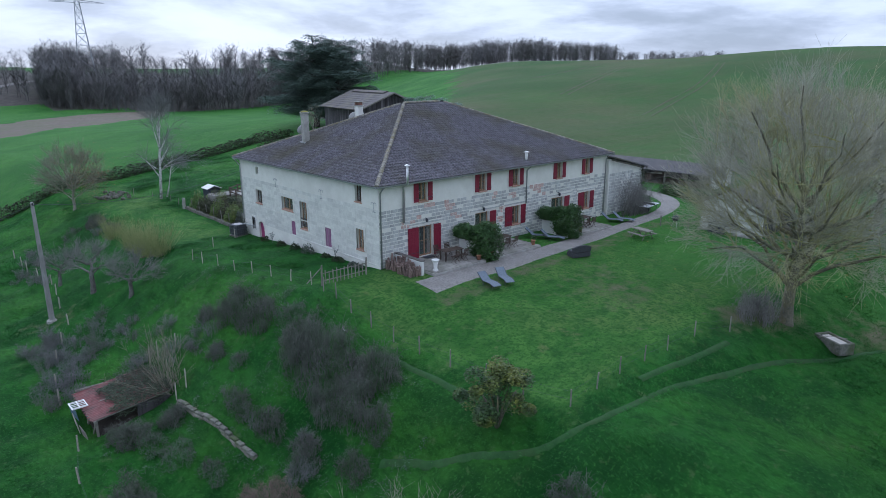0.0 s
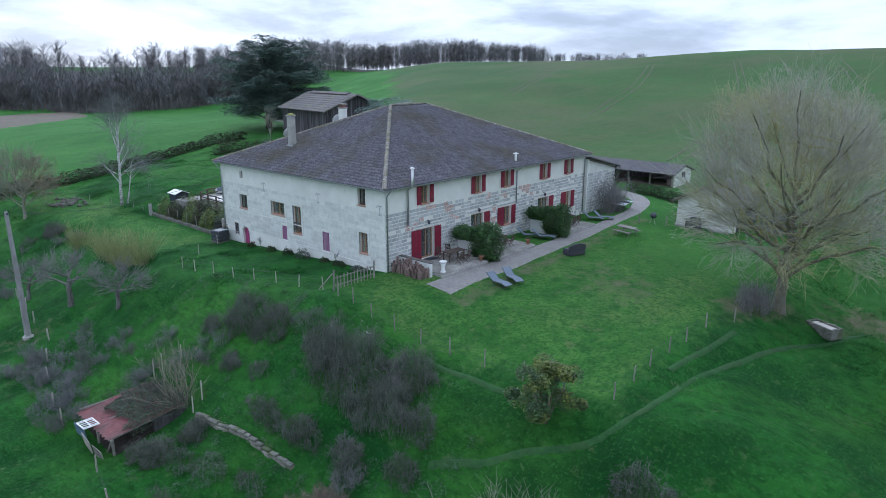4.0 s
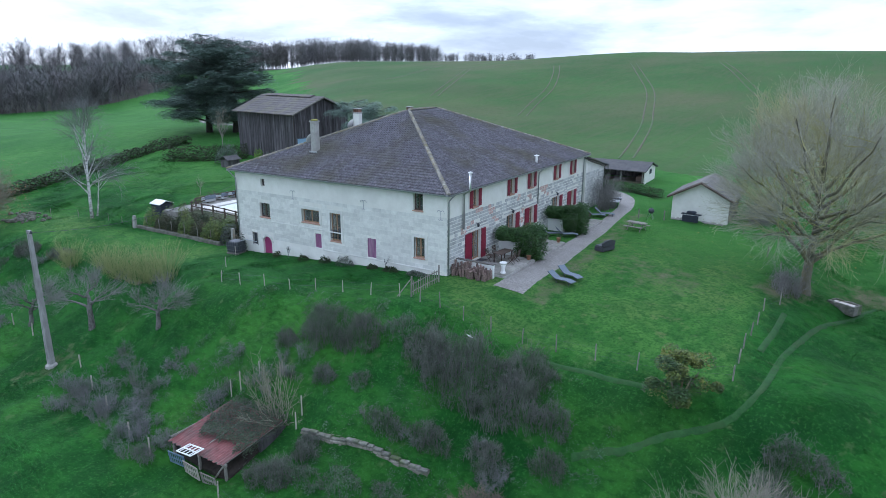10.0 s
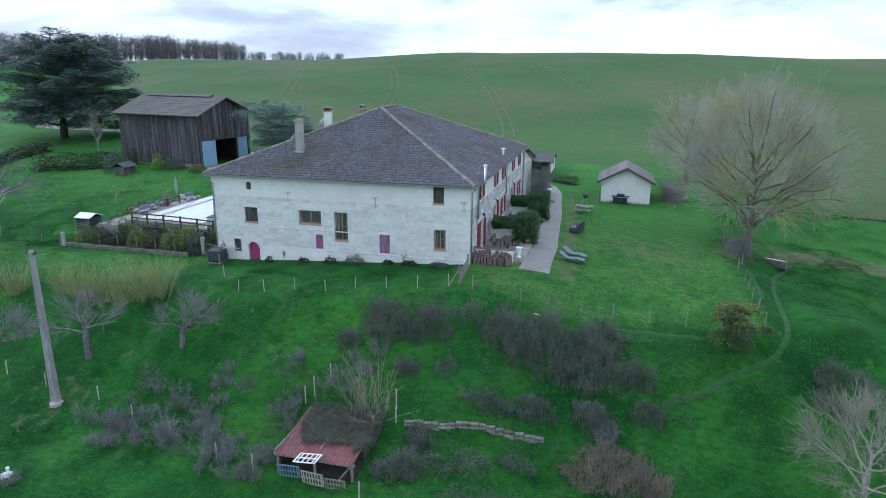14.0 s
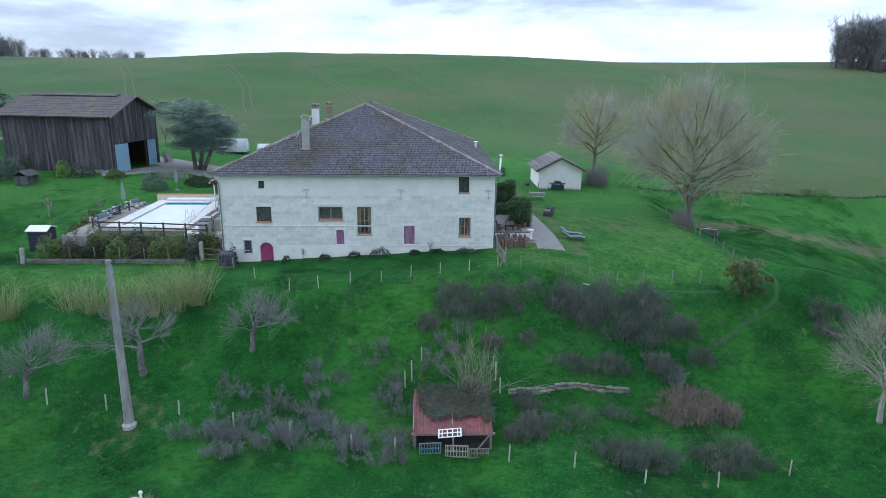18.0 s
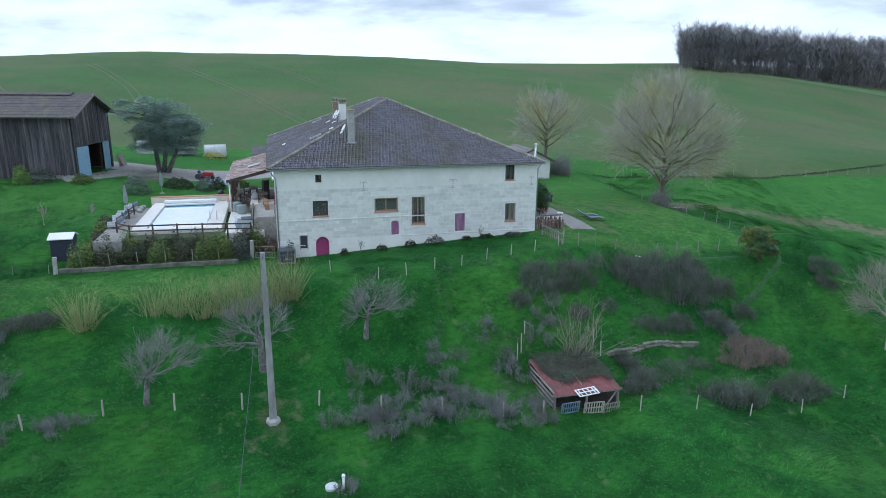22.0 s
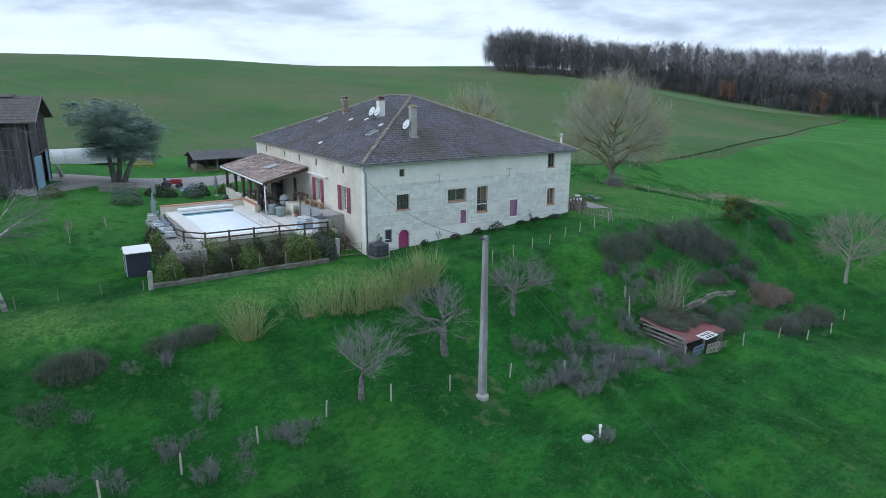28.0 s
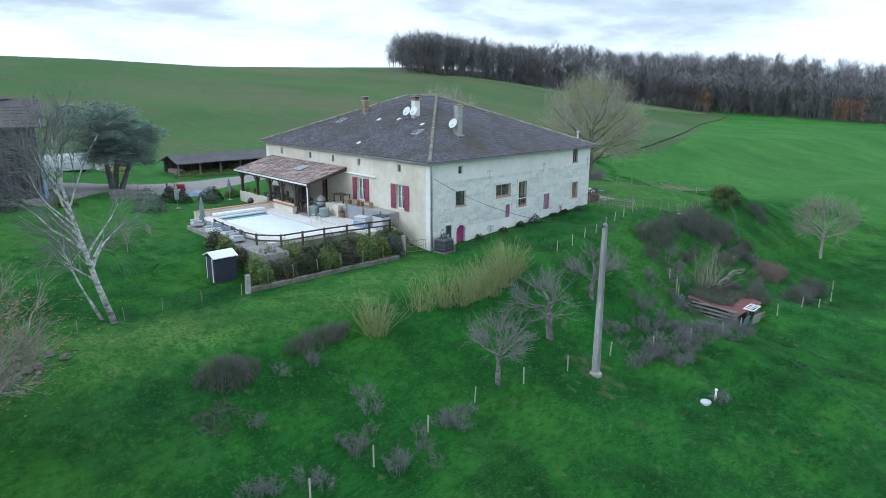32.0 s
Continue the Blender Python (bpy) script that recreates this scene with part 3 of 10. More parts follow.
def tri_mesh(name, verts, tris, mat):
    """A mesh of triangles from arrays."""
    verts, tris = np.asarray(verts, np.float32), np.asarray(tris, np.int32)
    me = bpy.data.meshes.new(name)
    me.vertices.add(len(verts))
    me.vertices.foreach_set("co", verts.ravel())
    me.loops.add(tris.size)
    me.loops.foreach_set("vertex_index", tris.ravel())
    me.polygons.add(len(tris))
    me.polygons.foreach_set("loop_start", np.arange(0, tris.size, 3, dtype=np.int32))
    me.update(calc_edges=True)
    me.materials.append(mat)
    return me


def thing(name, label, category, group="", kind="", at=None):
    ob = new(name)
    ob.empty_display_size = 0.2
    if at is not None:
        ob.matrix_basis = at
    return tagged(ob, label, category, group, kind)


def part(name, shape, mat, parent, label="", smooth=False, kind=""):
    """One mesh under a thing: a Shape with its material, or a finished mesh."""
    ob = new(name, shape.mesh(name, mat, smooth) if isinstance(shape, Shape) else shape)
    ob.parent = parent
    return tagged(ob, label, "", "", kind)


def solid(name, shape, mat, label, category, group="", kind="", smooth=False):
    return tagged(new(name, shape.mesh(name, mat, smooth)), label, category, group, kind)


def S():
    return Shape()


def ease(a, b, t):
    u = min(1.0, max(0.0, (t - a) / (b - a)))
    return u * u * (3 - 2 * u)


# ---- ground ----
def ground_z(x, y):
    """Height of the land: the plateau of the farm, the bank below it, the valley and the hill behind."""
    # the plateau sinks along the end wall and towards the lower lawn
    z = -0.06 * min(max(y, 0.0), 23.0) * (1 - ease(-1.0, 12.0, x))
    z -= 0.045 * max(0.0, min(-4.0 - y, 20.0)) * (1 - ease(14, 40, x))
    z -= 0.95 * ease(3, -6, x) * ease(-1, -9, y) * ease(-24, -15, y)
    # the bank towards the meadow
    edge = float(np.interp(y, (-30, -20, -12, -2, 8, 16, 23, 30, 42), (-3.0, -4.5, -5.8, -6.0, -7.0, -8.0, -6.0, -5.0, -3.5)))
    foot = float(np.interp(y, (-10, 17, 23, 30), (8.5, 8.5, 12.0, 13.0)))
    d = edge - x
    u = min(1.0, max(0.0, d / foot))
    z -= 4.9 * (0.5 * u + 0.5 * u * u * (3 - 2 * u))
    z -= 1.2 * ease(-11, -19, x) * ease(12, 4, y)
    z -= 0.085 * max(0.0, d - foot) * (1 - 0.6 * ease(10, 90, d - foot)) * (1 - 0.5 * ease(12, 4, y))
    # the hollow beyond the lower fence
    z -= 4.2 * ease(-21, -44, y + 0.25 * max(0, x)) * ease(40, 4, x) * (1 - u)
    # the step below the lower fence, round the big tree
    z -= 0.30 * min(5.0, max(0.0, -19.2 - y)) * ease(-3, 7, x) * ease(42, 26, x)
    # land rises behind the barn and the yard
    z += 0.5 * ease(24, 60, x)
    z += 1.5 * ease(22, 42, y) * ease(10, 28, x) * ease(120, 60, x)
    z += 2.2 * ease(42, 85, y) * ease(15, 50, x) * ease(160, 100, y)
    z -= (z - 0.10) * ease(-0.2, 2.0, x) * ease(18.6, 17.4, x) * ease(21, 22, y) * ease(36.2, 34.8, y) * (1 if z > 0.10 else 0)
    r = math.hypot(x - 13, y - 10)
    th = math.degrees(math.atan2(y - 10, x - 13))
    if th > -170 and r > 30:
        w = ease(66, 40, th) * ease(-74, -40, th)
        z += 23.2 * w * ease(35, 330, r * (0.55 + 0.45 * math.cos(radians(max(-60, min(60, th))))))
        # the crest dips either side of its middle
        z += float(np.interp(th, (-60, -38, -30, -20, -10, 0, 6, 12, 20, 32, 45), (-2.0, -2.4, -3.0, -3.2, -0.6, 0.3, 0.2, -1.6, -3.4, -4.2, -4.0))) * w * ease(130, 300, r)
        z -= 8.0 * (1 - w) * ease(60, 260, r) * (1 if th > -100 else ease(-150, -100, th))
        # far rises that carry the woods
        z += 14.0 * ease(46, 60, th) * ease(160, 100, th) * ease(300, 620, r)
        z += 11.0 * ease(47, 57, th) * ease(110, 96, th) * ease(335, 460, r)
        z += 15.0 * ease(-56, -72, th) * ease(-130, -100, th) * ease(335, 560, r)
        z += 12.0 * ease(-44, -58, th) * ease(-92, -68, th) * ease(305, 440, r)
    if -60 < x < 30 and -60 < y < 80:
        z += (0.13 * noise.noise((x * 0.42, y * 0.42, 8)) + 0.05 * noise.noise((x * 0.9, y * 0.9, 2))) * ease(-5.0, -8.0, x)
    z += 0.07 * noise.noise((x * 0.25, y * 0.25, 0)) + 0.16 * noise.noise((x * 0.07, y * 0.07, 3.0)) * ease(0, 8, d + 4)
    return z


def bisect(a, v):
    lo, hi = 0, len(a)
    while lo < hi:
        k = (lo + hi) // 2
        if v < a[k]:
            hi = k
        else:
            lo = k + 1
    return lo


def spread(near0, near1, step, far0, far1, grow=1.09):
    a = list(np.arange(near0, near1 + 1e-6, step))
    s, p = step, near1
    while p < far1:
        s *= grow
        p += s
        a.append(p)
    s, p = step, near0
    while p > far0:
        s *= grow
        p -= s
        a.insert(0, p)
    return a


def field_edge(x, y):
    """True on the sown field."""
    th = math.degrees(math.atan2(y - 10, x - 13))
    r = math.hypot(x - 13, y - 10)
    near = 47 + 6 * math.sin(radians(th * 2)) + 14 * ease(30, 60, th) + 6 * ease(-15, -40, th)
    fence = float(np.interp(r, (38, 49, 62, 82, 115, 140, 270, 330), (-58.7, -67.6, -72.5, -77, -76.5, -73, -70, -70.6)))
    return fence < th < 47 and near < r < 640


def lattice(x, y, seed):
    """Smooth random heights from 0 to 1 over a unit grid, for arrays."""
    table = np.random.RandomState(seed).rand(256, 256)
    x, y = np.asarray(x, float), np.asarray(y, float)
    i, j = np.floor(x).astype(int), np.floor(y).astype(int)
    u, v = x - i, y - j
    u, v = u * u * (3 - 2 * u), v * v * (3 - 2 * v)
    a, b, c, d = (table[(i + p) % 256, (j + q) % 256] for p, q in ((0, 0), (1, 0), (0, 1), (1, 1)))
    return (a * (1 - u) + b * u) * (1 - v) + (c * (1 - u) + d * u) * v


def soft_box(x, y, x0, x1, y0, y1, k):
    """1 inside a rectangle, falling to 0 over k metres round its edge."""
    d = np.minimum(np.minimum(x - x0, x1 - x), np.minimum(y - y0, y1 - y))
    return np.clip(0.5 + d / k, 0, 1)


def near_line(x, y, pts, w):
    """1 on a line of points, 0 from w metres away on."""
    best = np.full(np.shape(x), 1e9)
    for (ax, ay), (bx, by) in zip(pts, pts[1:]):
        t = np.clip(((x - ax) * (bx - ax) + (y - ay) * (by - ay)) / ((bx - ax) ** 2 + (by - ay) ** 2), 0, 1)
        best = np.minimum(best, np.hypot(x - ax - t * (bx - ax), y - ay - t * (by - ay)))
    return np.clip(1 - best / w, 0, 1)


def under_wood(x, y):
    """True on the leaf litter under the woods."""
    th, r = math.degrees(math.atan2(y - 10, x - 13)), math.hypot(x - 13, y - 10)
    if -110 < th < -38:
        edge = float(np.interp(th, (-110, -94, -84, -70.6, -62, -56, -50, -39), (335, 331, 330, 341, 333, 328, 300, 272)))
        return edge + 5 < r < edge + 300
    if 33 < th < 90:
        edge = float(np.interp(th, (33, 45, 62.4, 68, 75, 82, 90), (600, 451, 361, 340, 329, 343, 375)))
        return edge + 6 < r < edge + 160
    return False


gx = spread(-62, 62, 0.5, -1800, 2600)
gy = spread(-62, 90, 0.5, -1900, 2400)
nx = len(gx)
GX, GY = np.meshgrid(np.array(gx), np.array(gy))
GZ = np.array([ground_z(x, y) for y in gy for x in gx]).reshape(GX.shape)
short = np.maximum.reduce([soft_box(GX, GY, -4.8, 37, -19.3, 0.5, 2.5), 0.45 * soft_box(GX, GY, 9, 28, 34.6, 60, 3), 0.85 * soft_box(GX, GY, -6.2, -0.5, 22, 58, 2.5), 0.9 * soft_box(GX, GY, 26, 40, -18, 6, 4)])
worn = np.maximum.reduce([0.85 * near_line(GX, GY, [(18.5, -25), (18, -31), (17.8, -38), (16.8, -49), (11, -54)], 3.4), 0.8 * near_line(GX, GY, [(11.5, -19.6), (13.5, -20.6), (14.8, -21.2)], 2.4),
                          0.5 * soft_box(GX, GY, 7, 12, -15, -9, 5), 0.55 * near_line(GX, GY, [(-15.5, 21.6), (-17.6, 22.2)], 1.6), 0.6 * near_line(GX, GY, [(0, -7), (14, -6.2), (28, -5.4)], 1.2)])
# tussocks on the banks and the meadow
lumps = (lattice(GX * 1.1, GY * 1.1, 1) - 0.5) * 0.16 + (lattice(GX * 0.45 + GY * 0.2, GY * 0.7, 2) - 0.5) * 0.26
GZ += lumps * (1 - short) * soft_box(GX, GY, -60, -1.5, -60, 80, 6) + lumps * 0.5 * soft_box(GX, GY, -6, 30, -60, -22, 5)
TRACKS = (((-10.0, -13.4), (-9.0, -15.2), (-7.8, -17.1), (-6.6, -19.2), (-5.4, -20.2), (-3.4, -20.8), (1.75, -21.3), (8.3, -22.4), (12.5, -23.8), (17, -25.9)), ((-6.4, -8.4), (-6.0, -12.3), (-5.6, -16.0)), ((8.5, -20.6), (4.0, -20.4), (0.5, -20.1)))
for pts, deep in zip(TRACKS, (0.34, 0.18, 0.14)):
    GZ -= deep * near_line(GX, GY, pts, 0.9) ** 0.8
gm = bpy.data.meshes.new("ground")
gf = [(j * nx + i, j * nx + i + 1, (j + 1) * nx + i + 1, (j + 1) * nx + i) for j in range(len(gy) - 1) for i in range(nx - 1)]
gm.from_pydata(np.stack([GX, GY, GZ], -1).reshape(-1, 3).tolist(), [], gf)
for m in (M_GRASS, M_FIELD, M_LITTER):
    gm.materials.append(m)
gm.polygons.foreach_set("material_index", [2 if under_wood((gx[i] + gx[i + 1]) / 2, (gy[j] + gy[j + 1]) / 2) else 1 if field_edge((gx[i] + gx[i + 1]) / 2, (gy[j] + gy[j + 1]) / 2) else 0 for j in range(len(gy) - 1) for i in range(nx - 1)])
gm.polygons.foreach_set("use_smooth", [True] * len(gm.polygons))
calm = 0.8 * (1 - soft_box(GX, GY, -55, 14, -46, 66, 22))
for key, values in (("lawn", short), ("calm", calm), ("worn", worn)):
    gm.attributes.new(key, "FLOAT", "POINT").data.foreach_set("value", values.ravel().astype(np.float32))


def surface(x, y):
    """Heights of the ground's own mesh at arrays of places."""
    i = np.clip(np.searchsorted(gx, x) - 1, 0, nx - 2)
    j = np.clip(np.searchsorted(gy, y) - 1, 0, len(gy) - 2)
    ax, ay = np.array(gx), np.array(gy)
    u, v = (x - ax[i]) / (ax[i + 1] - ax[i]), (y - ay[j]) / (ay[j + 1] - ay[j])
    return (GZ[j, i] * (1 - u) + GZ[j, i + 1] * u) * (1 - v) + (GZ[j + 1, i] * (1 - u) + GZ[j + 1, i + 1] * u) * v


tagged(new("ground", gm), "rolling green grassland with a sown hillside field", "ground", kind="structure")

# ---- the farmhouse ----
W, D, EAVE = 26.2, 21.2, 5.85               # length, depth, height of the walls
RX0, RX1, RY, RZ = 10.8, 15.2, 10.7, 10.55  # ridge
house = thing("farmhouse", "long two-storey limestone farmhouse with a hipped brown tile roof", "house")
P_FRONT = Matrix.Identity(4)
P_END = Matrix(((0, 1, 0, 0), (1, 0, 0, 0), (0, 0, 1, 0), (0, 0, 0, 1)))
P_BACK = Matrix(((1, 0, 0, 0), (0, -1, 0, D), (0, 0, 1, 0), (0, 0, 0, 1)))
P_FAR = Matrix(((0, -1, 0, W), (1, 0, 0, 0), (0, 0, 1, 0), (0, 0, 0, 1)))


def wall_sheet(s0, s1, z0, z1, holes, thick=0.5):
    """One closed wall mesh with openings cut through it: s along, n inwards, z up."""
    xs = sorted({s0, s1, *[v for h in holes for v in h[:2] if s0 < v < s1]})
    zs = sorted({z0, z1, *[v for h in holes for v in h[2:4] if z0 < v < z1]})
    sh, ids = S(), {}

    def vid(i, k, n):
        if (i, k, n) not in ids:
            ids[(i, k, n)] = len(sh.v)
            sh.v.append((xs[i], n, zs[k]))
        return ids[(i, k, n)]

    def full(i, k):
        if not (0 <= i < len(xs) - 1 and 0 <= k < len(zs) - 1):
            return False
        cx, cz = (xs[i] + xs[i + 1]) / 2, (zs[k] + zs[k + 1]) / 2
        return not any(h[0] < cx < h[1] and h[2] < cz < h[3] for h in holes)

    for i in range(len(xs) - 1):
        for k in range(len(zs) - 1):
            if not full(i, k):
                continue
            for n in (0.0, thick):
                sh.f.append((vid(i, k, n), vid(i + 1, k, n), vid(i + 1, k + 1, n), vid(i, k + 1, n)))
            for (di, dk), (a, b) in (((-1, 0), ((i, k), (i, k + 1))), ((1, 0), ((i + 1, k), (i + 1, k + 1))), ((0, -1), ((i, k), (i + 1, k))), ((0, 1), ((i, k + 1), (i + 1, k + 1)))):
                if not full(i + di, k + dk):
                    sh.f.append((vid(*a, 0.0), vid(*b, 0.0), vid(*b, thick), vid(*a, thick)))
    return sh


# openings: (from, to, bottom, top)
END = [(17.68, 18.14, 4.68, 5.28), (17.26, 18.42, 2.06, 3.27), (11.77, 13.64, 2.22, 3.30), (9.57, 10.66, 1.07, 3.30), (1.99, 2.79, 4.41, 5.68),
       (1.83, 2.74, 0.95, 2.47), (17.28, 18.30, -1.5, 0.42), (18.96, 19.47, -0.45, 0.57), (11.58, 12.32, 0.25, 1.45), (6.20, 7.03, 0.32, 1.80)]
UPPER = [(3.50, 4.32), (9.52, 10.32), (13.28, 14.10), (18.85, 19.60), (22.85, 23.50)]
FRONT = [(a, b, 4.27, 5.68) for a, b in UPPER] + [(3.45, 4.80, 0.22, 2.48), (9.1, 10.65, 0.32, 2.62), (13.32, 14.32, 1.05, 2.62), (18.3, 20.0, 0.32, 2.62), (22.9, 23.75, 1.05, 2.62)]
SLITS = (3.8, 9.4, 13.45, 17.4, 22.9)
BACK = [(a - 0.2, a + 0.2, 4.75, 5.35) for a in SLITS] + [(8.6, 9.75, 1.65, 3.70), (3.15, 4.25, 1.65, 3.70), (14.6, 15.7, 0.5, 3.0), (18.4, 19.6, 0.5, 2.9)]

part("wall", wall_sheet(0.5, W - 0.5, -1.6, EAVE, FRONT), M_LIME, house, "front wall, pale render over grey stone")
part("wall", wall_sheet(0, D, -2.4, EAVE, END).moved(P_END), M_LIME, house, "end wall, pale render over ashlar")
part("wall", wall_sheet(0.5, W - 0.5, -1.6, EAVE, BACK).moved(P_BACK), M_WARM, house, "back wall of warm pale render")
part("wall", wall_sheet(0, D, -1.6, EAVE, []).moved(P_FAR), M_LIME, house)
# added floors and a closed core, coloured dark to read as dim rooms
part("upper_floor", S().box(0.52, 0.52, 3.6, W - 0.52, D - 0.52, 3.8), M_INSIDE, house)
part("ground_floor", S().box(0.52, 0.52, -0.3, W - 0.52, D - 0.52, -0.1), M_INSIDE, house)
part("dark_core", S().box(2.4, 2.4, -0.1, W - 2.4, D - 2.4, 5.7), M_INSIDE, house)


def pm(shape, place):
    return shape.moved(place)


def window_unit(place, h, style="wood", sill=True, leaves=2, curtain=False, surround=False):
    """A framed window set 0.18 m into its opening."""
    s0, s1, z0, z1 = h
    frame_mat = {"wood": M_OAK, "dark": M_BEAM, "white": M_WHITE, "red": M_RED}[style]
    win = part("window", pm(S().box(s0, 0.20, z0, s0 + 0.06, 0.27, z1).box(s1 - 0.06, 0.20, z0, s1, 0.27, z1).box(s0 + 0.06, 0.20, z1 - 0.06, s1 - 0.06, 0.27, z1).box(s0 + 0.06, 0.20, z0, s1 - 0.06, 0.27, z0 + 0.06), place), frame_mat, house)
    n = leaves
    wdt = (s1 - s0 - 0.12) / n
    for i in range(n):
        a, b = s0 + 0.06 + i * wdt, s0 + 0.06 + (i + 1) * wdt
        sash = S().box(a, 0.17, z0 + 0.06, a + 0.05, 0.23, z1 - 0.06).box(b - 0.05, 0.17, z0 + 0.06, b, 0.23, z1 - 0.06).box(a + 0.05, 0.17, z0 + 0.06, b - 0.05, 0.23, z0 + 0.12).box(a + 0.05, 0.17, z1 - 0.11, b - 0.05, 0.23, z1 - 0.06)
        if z1 - z0 > 1.3:
            zm = (z0 + z1) / 2
            sash.box(a + 0.05, 0.18, zm - 0.015, b - 0.05, 0.22, zm + 0.015)
        part("sash", pm(sash, place), frame_mat, win)
        g = part("pane", pm(S().box(a + 0.05, 0.205, z0 + 0.12, b - 0.05, 0.215, z1 - 0.11), place), M_GLASS, win)
        g.visible_shadow = False
        if curtain:
            cu = S()
            k = 8
            pts = [(a + 0.05 + (b - a - 0.1) * (0.0 if i == 0 else 0.55) + (b - a - 0.1) * 0.45 * q / k, 0.30 + 0.03 * (q % 2)) for q in range(k + 1)]
            cu.add([(x, y, z) for z in (z0 + 0.05, z1 - 0.1) for x, y in pts], [(q, q + 1, q + k + 2, q + k + 1) for q in range(k)])
            part("curtain", pm(cu, place), M_CURTAIN, win)
    if sill:
        part("sill", pm(S().box(s0 - 0.06, -0.07, z0 - 0.07, s1 + 0.06, 0.20, z0 + 0.02, chamfer=0.012), place), M_SILL, win, "terracotta sill")
    if surround:
        for nm, q in (("jamb", (s0 - 0.22, -0.045, z0 - 0.1, s0, 0.05, z1 + 0.24)), ("jamb", (s1, -0.045, z0 - 0.1, s1 + 0.22, 0.05, z1 + 0.24)), ("lintel", (s0, -0.045, z1, s1, 0.05, z1 + 0.24))):
            part(nm, pm(S().box(*q, chamfer=0.01), place), M_ASHLAR_S, win, "pale dressed stone surround")
    return win


def shutter(place, s0, s1, z0, z1, mat, label="", rails=3, open_turn=0.0):
    """A boarded shutter folded back flat on the wall."""
    k = max(3, round((s1 - s0) / 0.13))
    w = (s1 - s0) / k
    line = [(s0, -0.045)]
    for i in range(k):
        line += [(s0 + i * w, -0.070), (s0 + i * w + 0.008, -0.075), (s0 + (i + 1) * w - 0.008, -0.075), (s0 + (i + 1) * w, -0.070)]
        if i < k - 1:
            line += [(s0 + (i + 1) * w, -0.058)]
    sh = S().prism([*line, (s1, -0.045)], "z", z0, z1)
    ob = part("shutter", pm(sh, place), mat, house, label)
    for j in range(rails):
        z = z0 + (z1 - z0) * (0.14 + 0.72 * j / max(1, rails - 1))
        part("batten", pm(S().box(s0 + 0.01, -0.10, z - 0.045, s1 - 0.01, -0.076, z + 0.045, chamfer=0.006), place), mat, ob)
    zh = z0 + (z1 - z0) * 0.2
    part("hinge_strap", pm(S().box(s0 + 0.02, -0.112, zh - 0.015, s1 - 0.02, -0.101, zh + 0.015), place), M_DARKMETAL, ob, "black iron strap")
    return ob


# end wall
window_unit(P_END, END[0], "dark", sill=False, leaves=1)
window_unit(P_END, END[1], "dark", leaves=2)
window_unit(P_END, END[2], "wood", leaves=2, surround=True)
window_unit(P_END, END[3], "wood", leaves=2, curtain=True, surround=True)
window_unit(P_END, END[4], "dark", leaves=2)
window_unit(P_END, END[5], "wood", leaves=2, curtain=True, surround=True)
rail = S()
s0, s1, z0, z1 = END[3]
rail.box(s0, 0.02, z0 + 0.85, s1, 0.05, z0 + 0.89).box(s0, 0.02, z0 + 0.25, s1, 0.05, z0 + 0.28)
for i in range(9):
    x = s0 + 0.06 + i * (s1 - s0 - 0.12) / 8
    rail.box(x - 0.009, 0.025, z0 + 0.28, x + 0.009, 0.043, z0 + 0.85)
part("window_guard", pm(rail, P_END), M_DARKMETAL, house, "thin dark iron guard rail")
# arched magenta door with two leaves
s0, s1, z0, z1 = END[6]
arch = [(s0 + (s1 - s0) * (0.5 - 0.5 * math.cos(math.pi * i / 12)), z1 - 0.5 + 0.5 * math.sin(math.pi * i / 12)) for i in range(13)]
spandrel = S()
for i in range(12):
    (a, za), (b, zb) = arch[i], arch[i + 1]
    spandrel.add([(a, 0.0, za), (b, 0.0, zb), (b, 0.0, z1 + 0.005), (a, 0.0, z1 + 0.005), (a, 0.4, za), (b, 0.4, zb), (b, 0.4, z1 + 0.005), (a, 0.4, z1 + 0.005)],
                 [(0, 1, 2, 3), (4, 7, 6, 5), (0, 4, 5, 1)])
part("arch_infill", pm(spandrel, P_END), M_ASHLAR_S, house, "curved stone arch over the door")
adoor = part("arched_door", pm(S().box(s0, 0.25, z0, s1, 0.29, z1), P_END), M_MAGENTA, house, "arched magenta double door")
for j in (0, 1):
    a = s0 + j * (s1 - s0) / 2 + 0.01
    b = a + (s1 - s0) / 2 - 0.02
    leaf = S()
    for i in range(4):
        leaf.box(a + i * (b - a) / 4 + 0.004, 0.19, z0, a + (i + 1) * (b - a) / 4 - 0.004, 0.24, z1 - 0.02, chamfer=0.008)
    part("door_leaf", pm(leaf, P_END), M_MAGENTA, adoor)
for i in range(11):
    a0, a1 = math.pi * i / 11, math.pi * (i + 1) / 11
    cx, cz, r0, r1 = (s0 + s1) / 2, z1 - 0.5, (s1 - s0) / 2 + 0.01, (s1 - s0) / 2 + 0.22
    v = [(cx - r * math.cos(a), n, cz + r * math.sin(a)) for n in (-0.03, 0.05) for r, a in ((r0, a0 + 0.02), (r1, a0 + 0.02), (r1, a1 - 0.02), (r0, a1 - 0.02))]
    part("voussoir", pm(S().add(v, [(0, 1, 2, 3), (4, 7, 6, 5), (0, 4, 5, 1), (1, 5, 6, 2), (2, 6, 7, 3), (3, 7, 4, 0)]), P_END), M_ASHLAR, adoor)
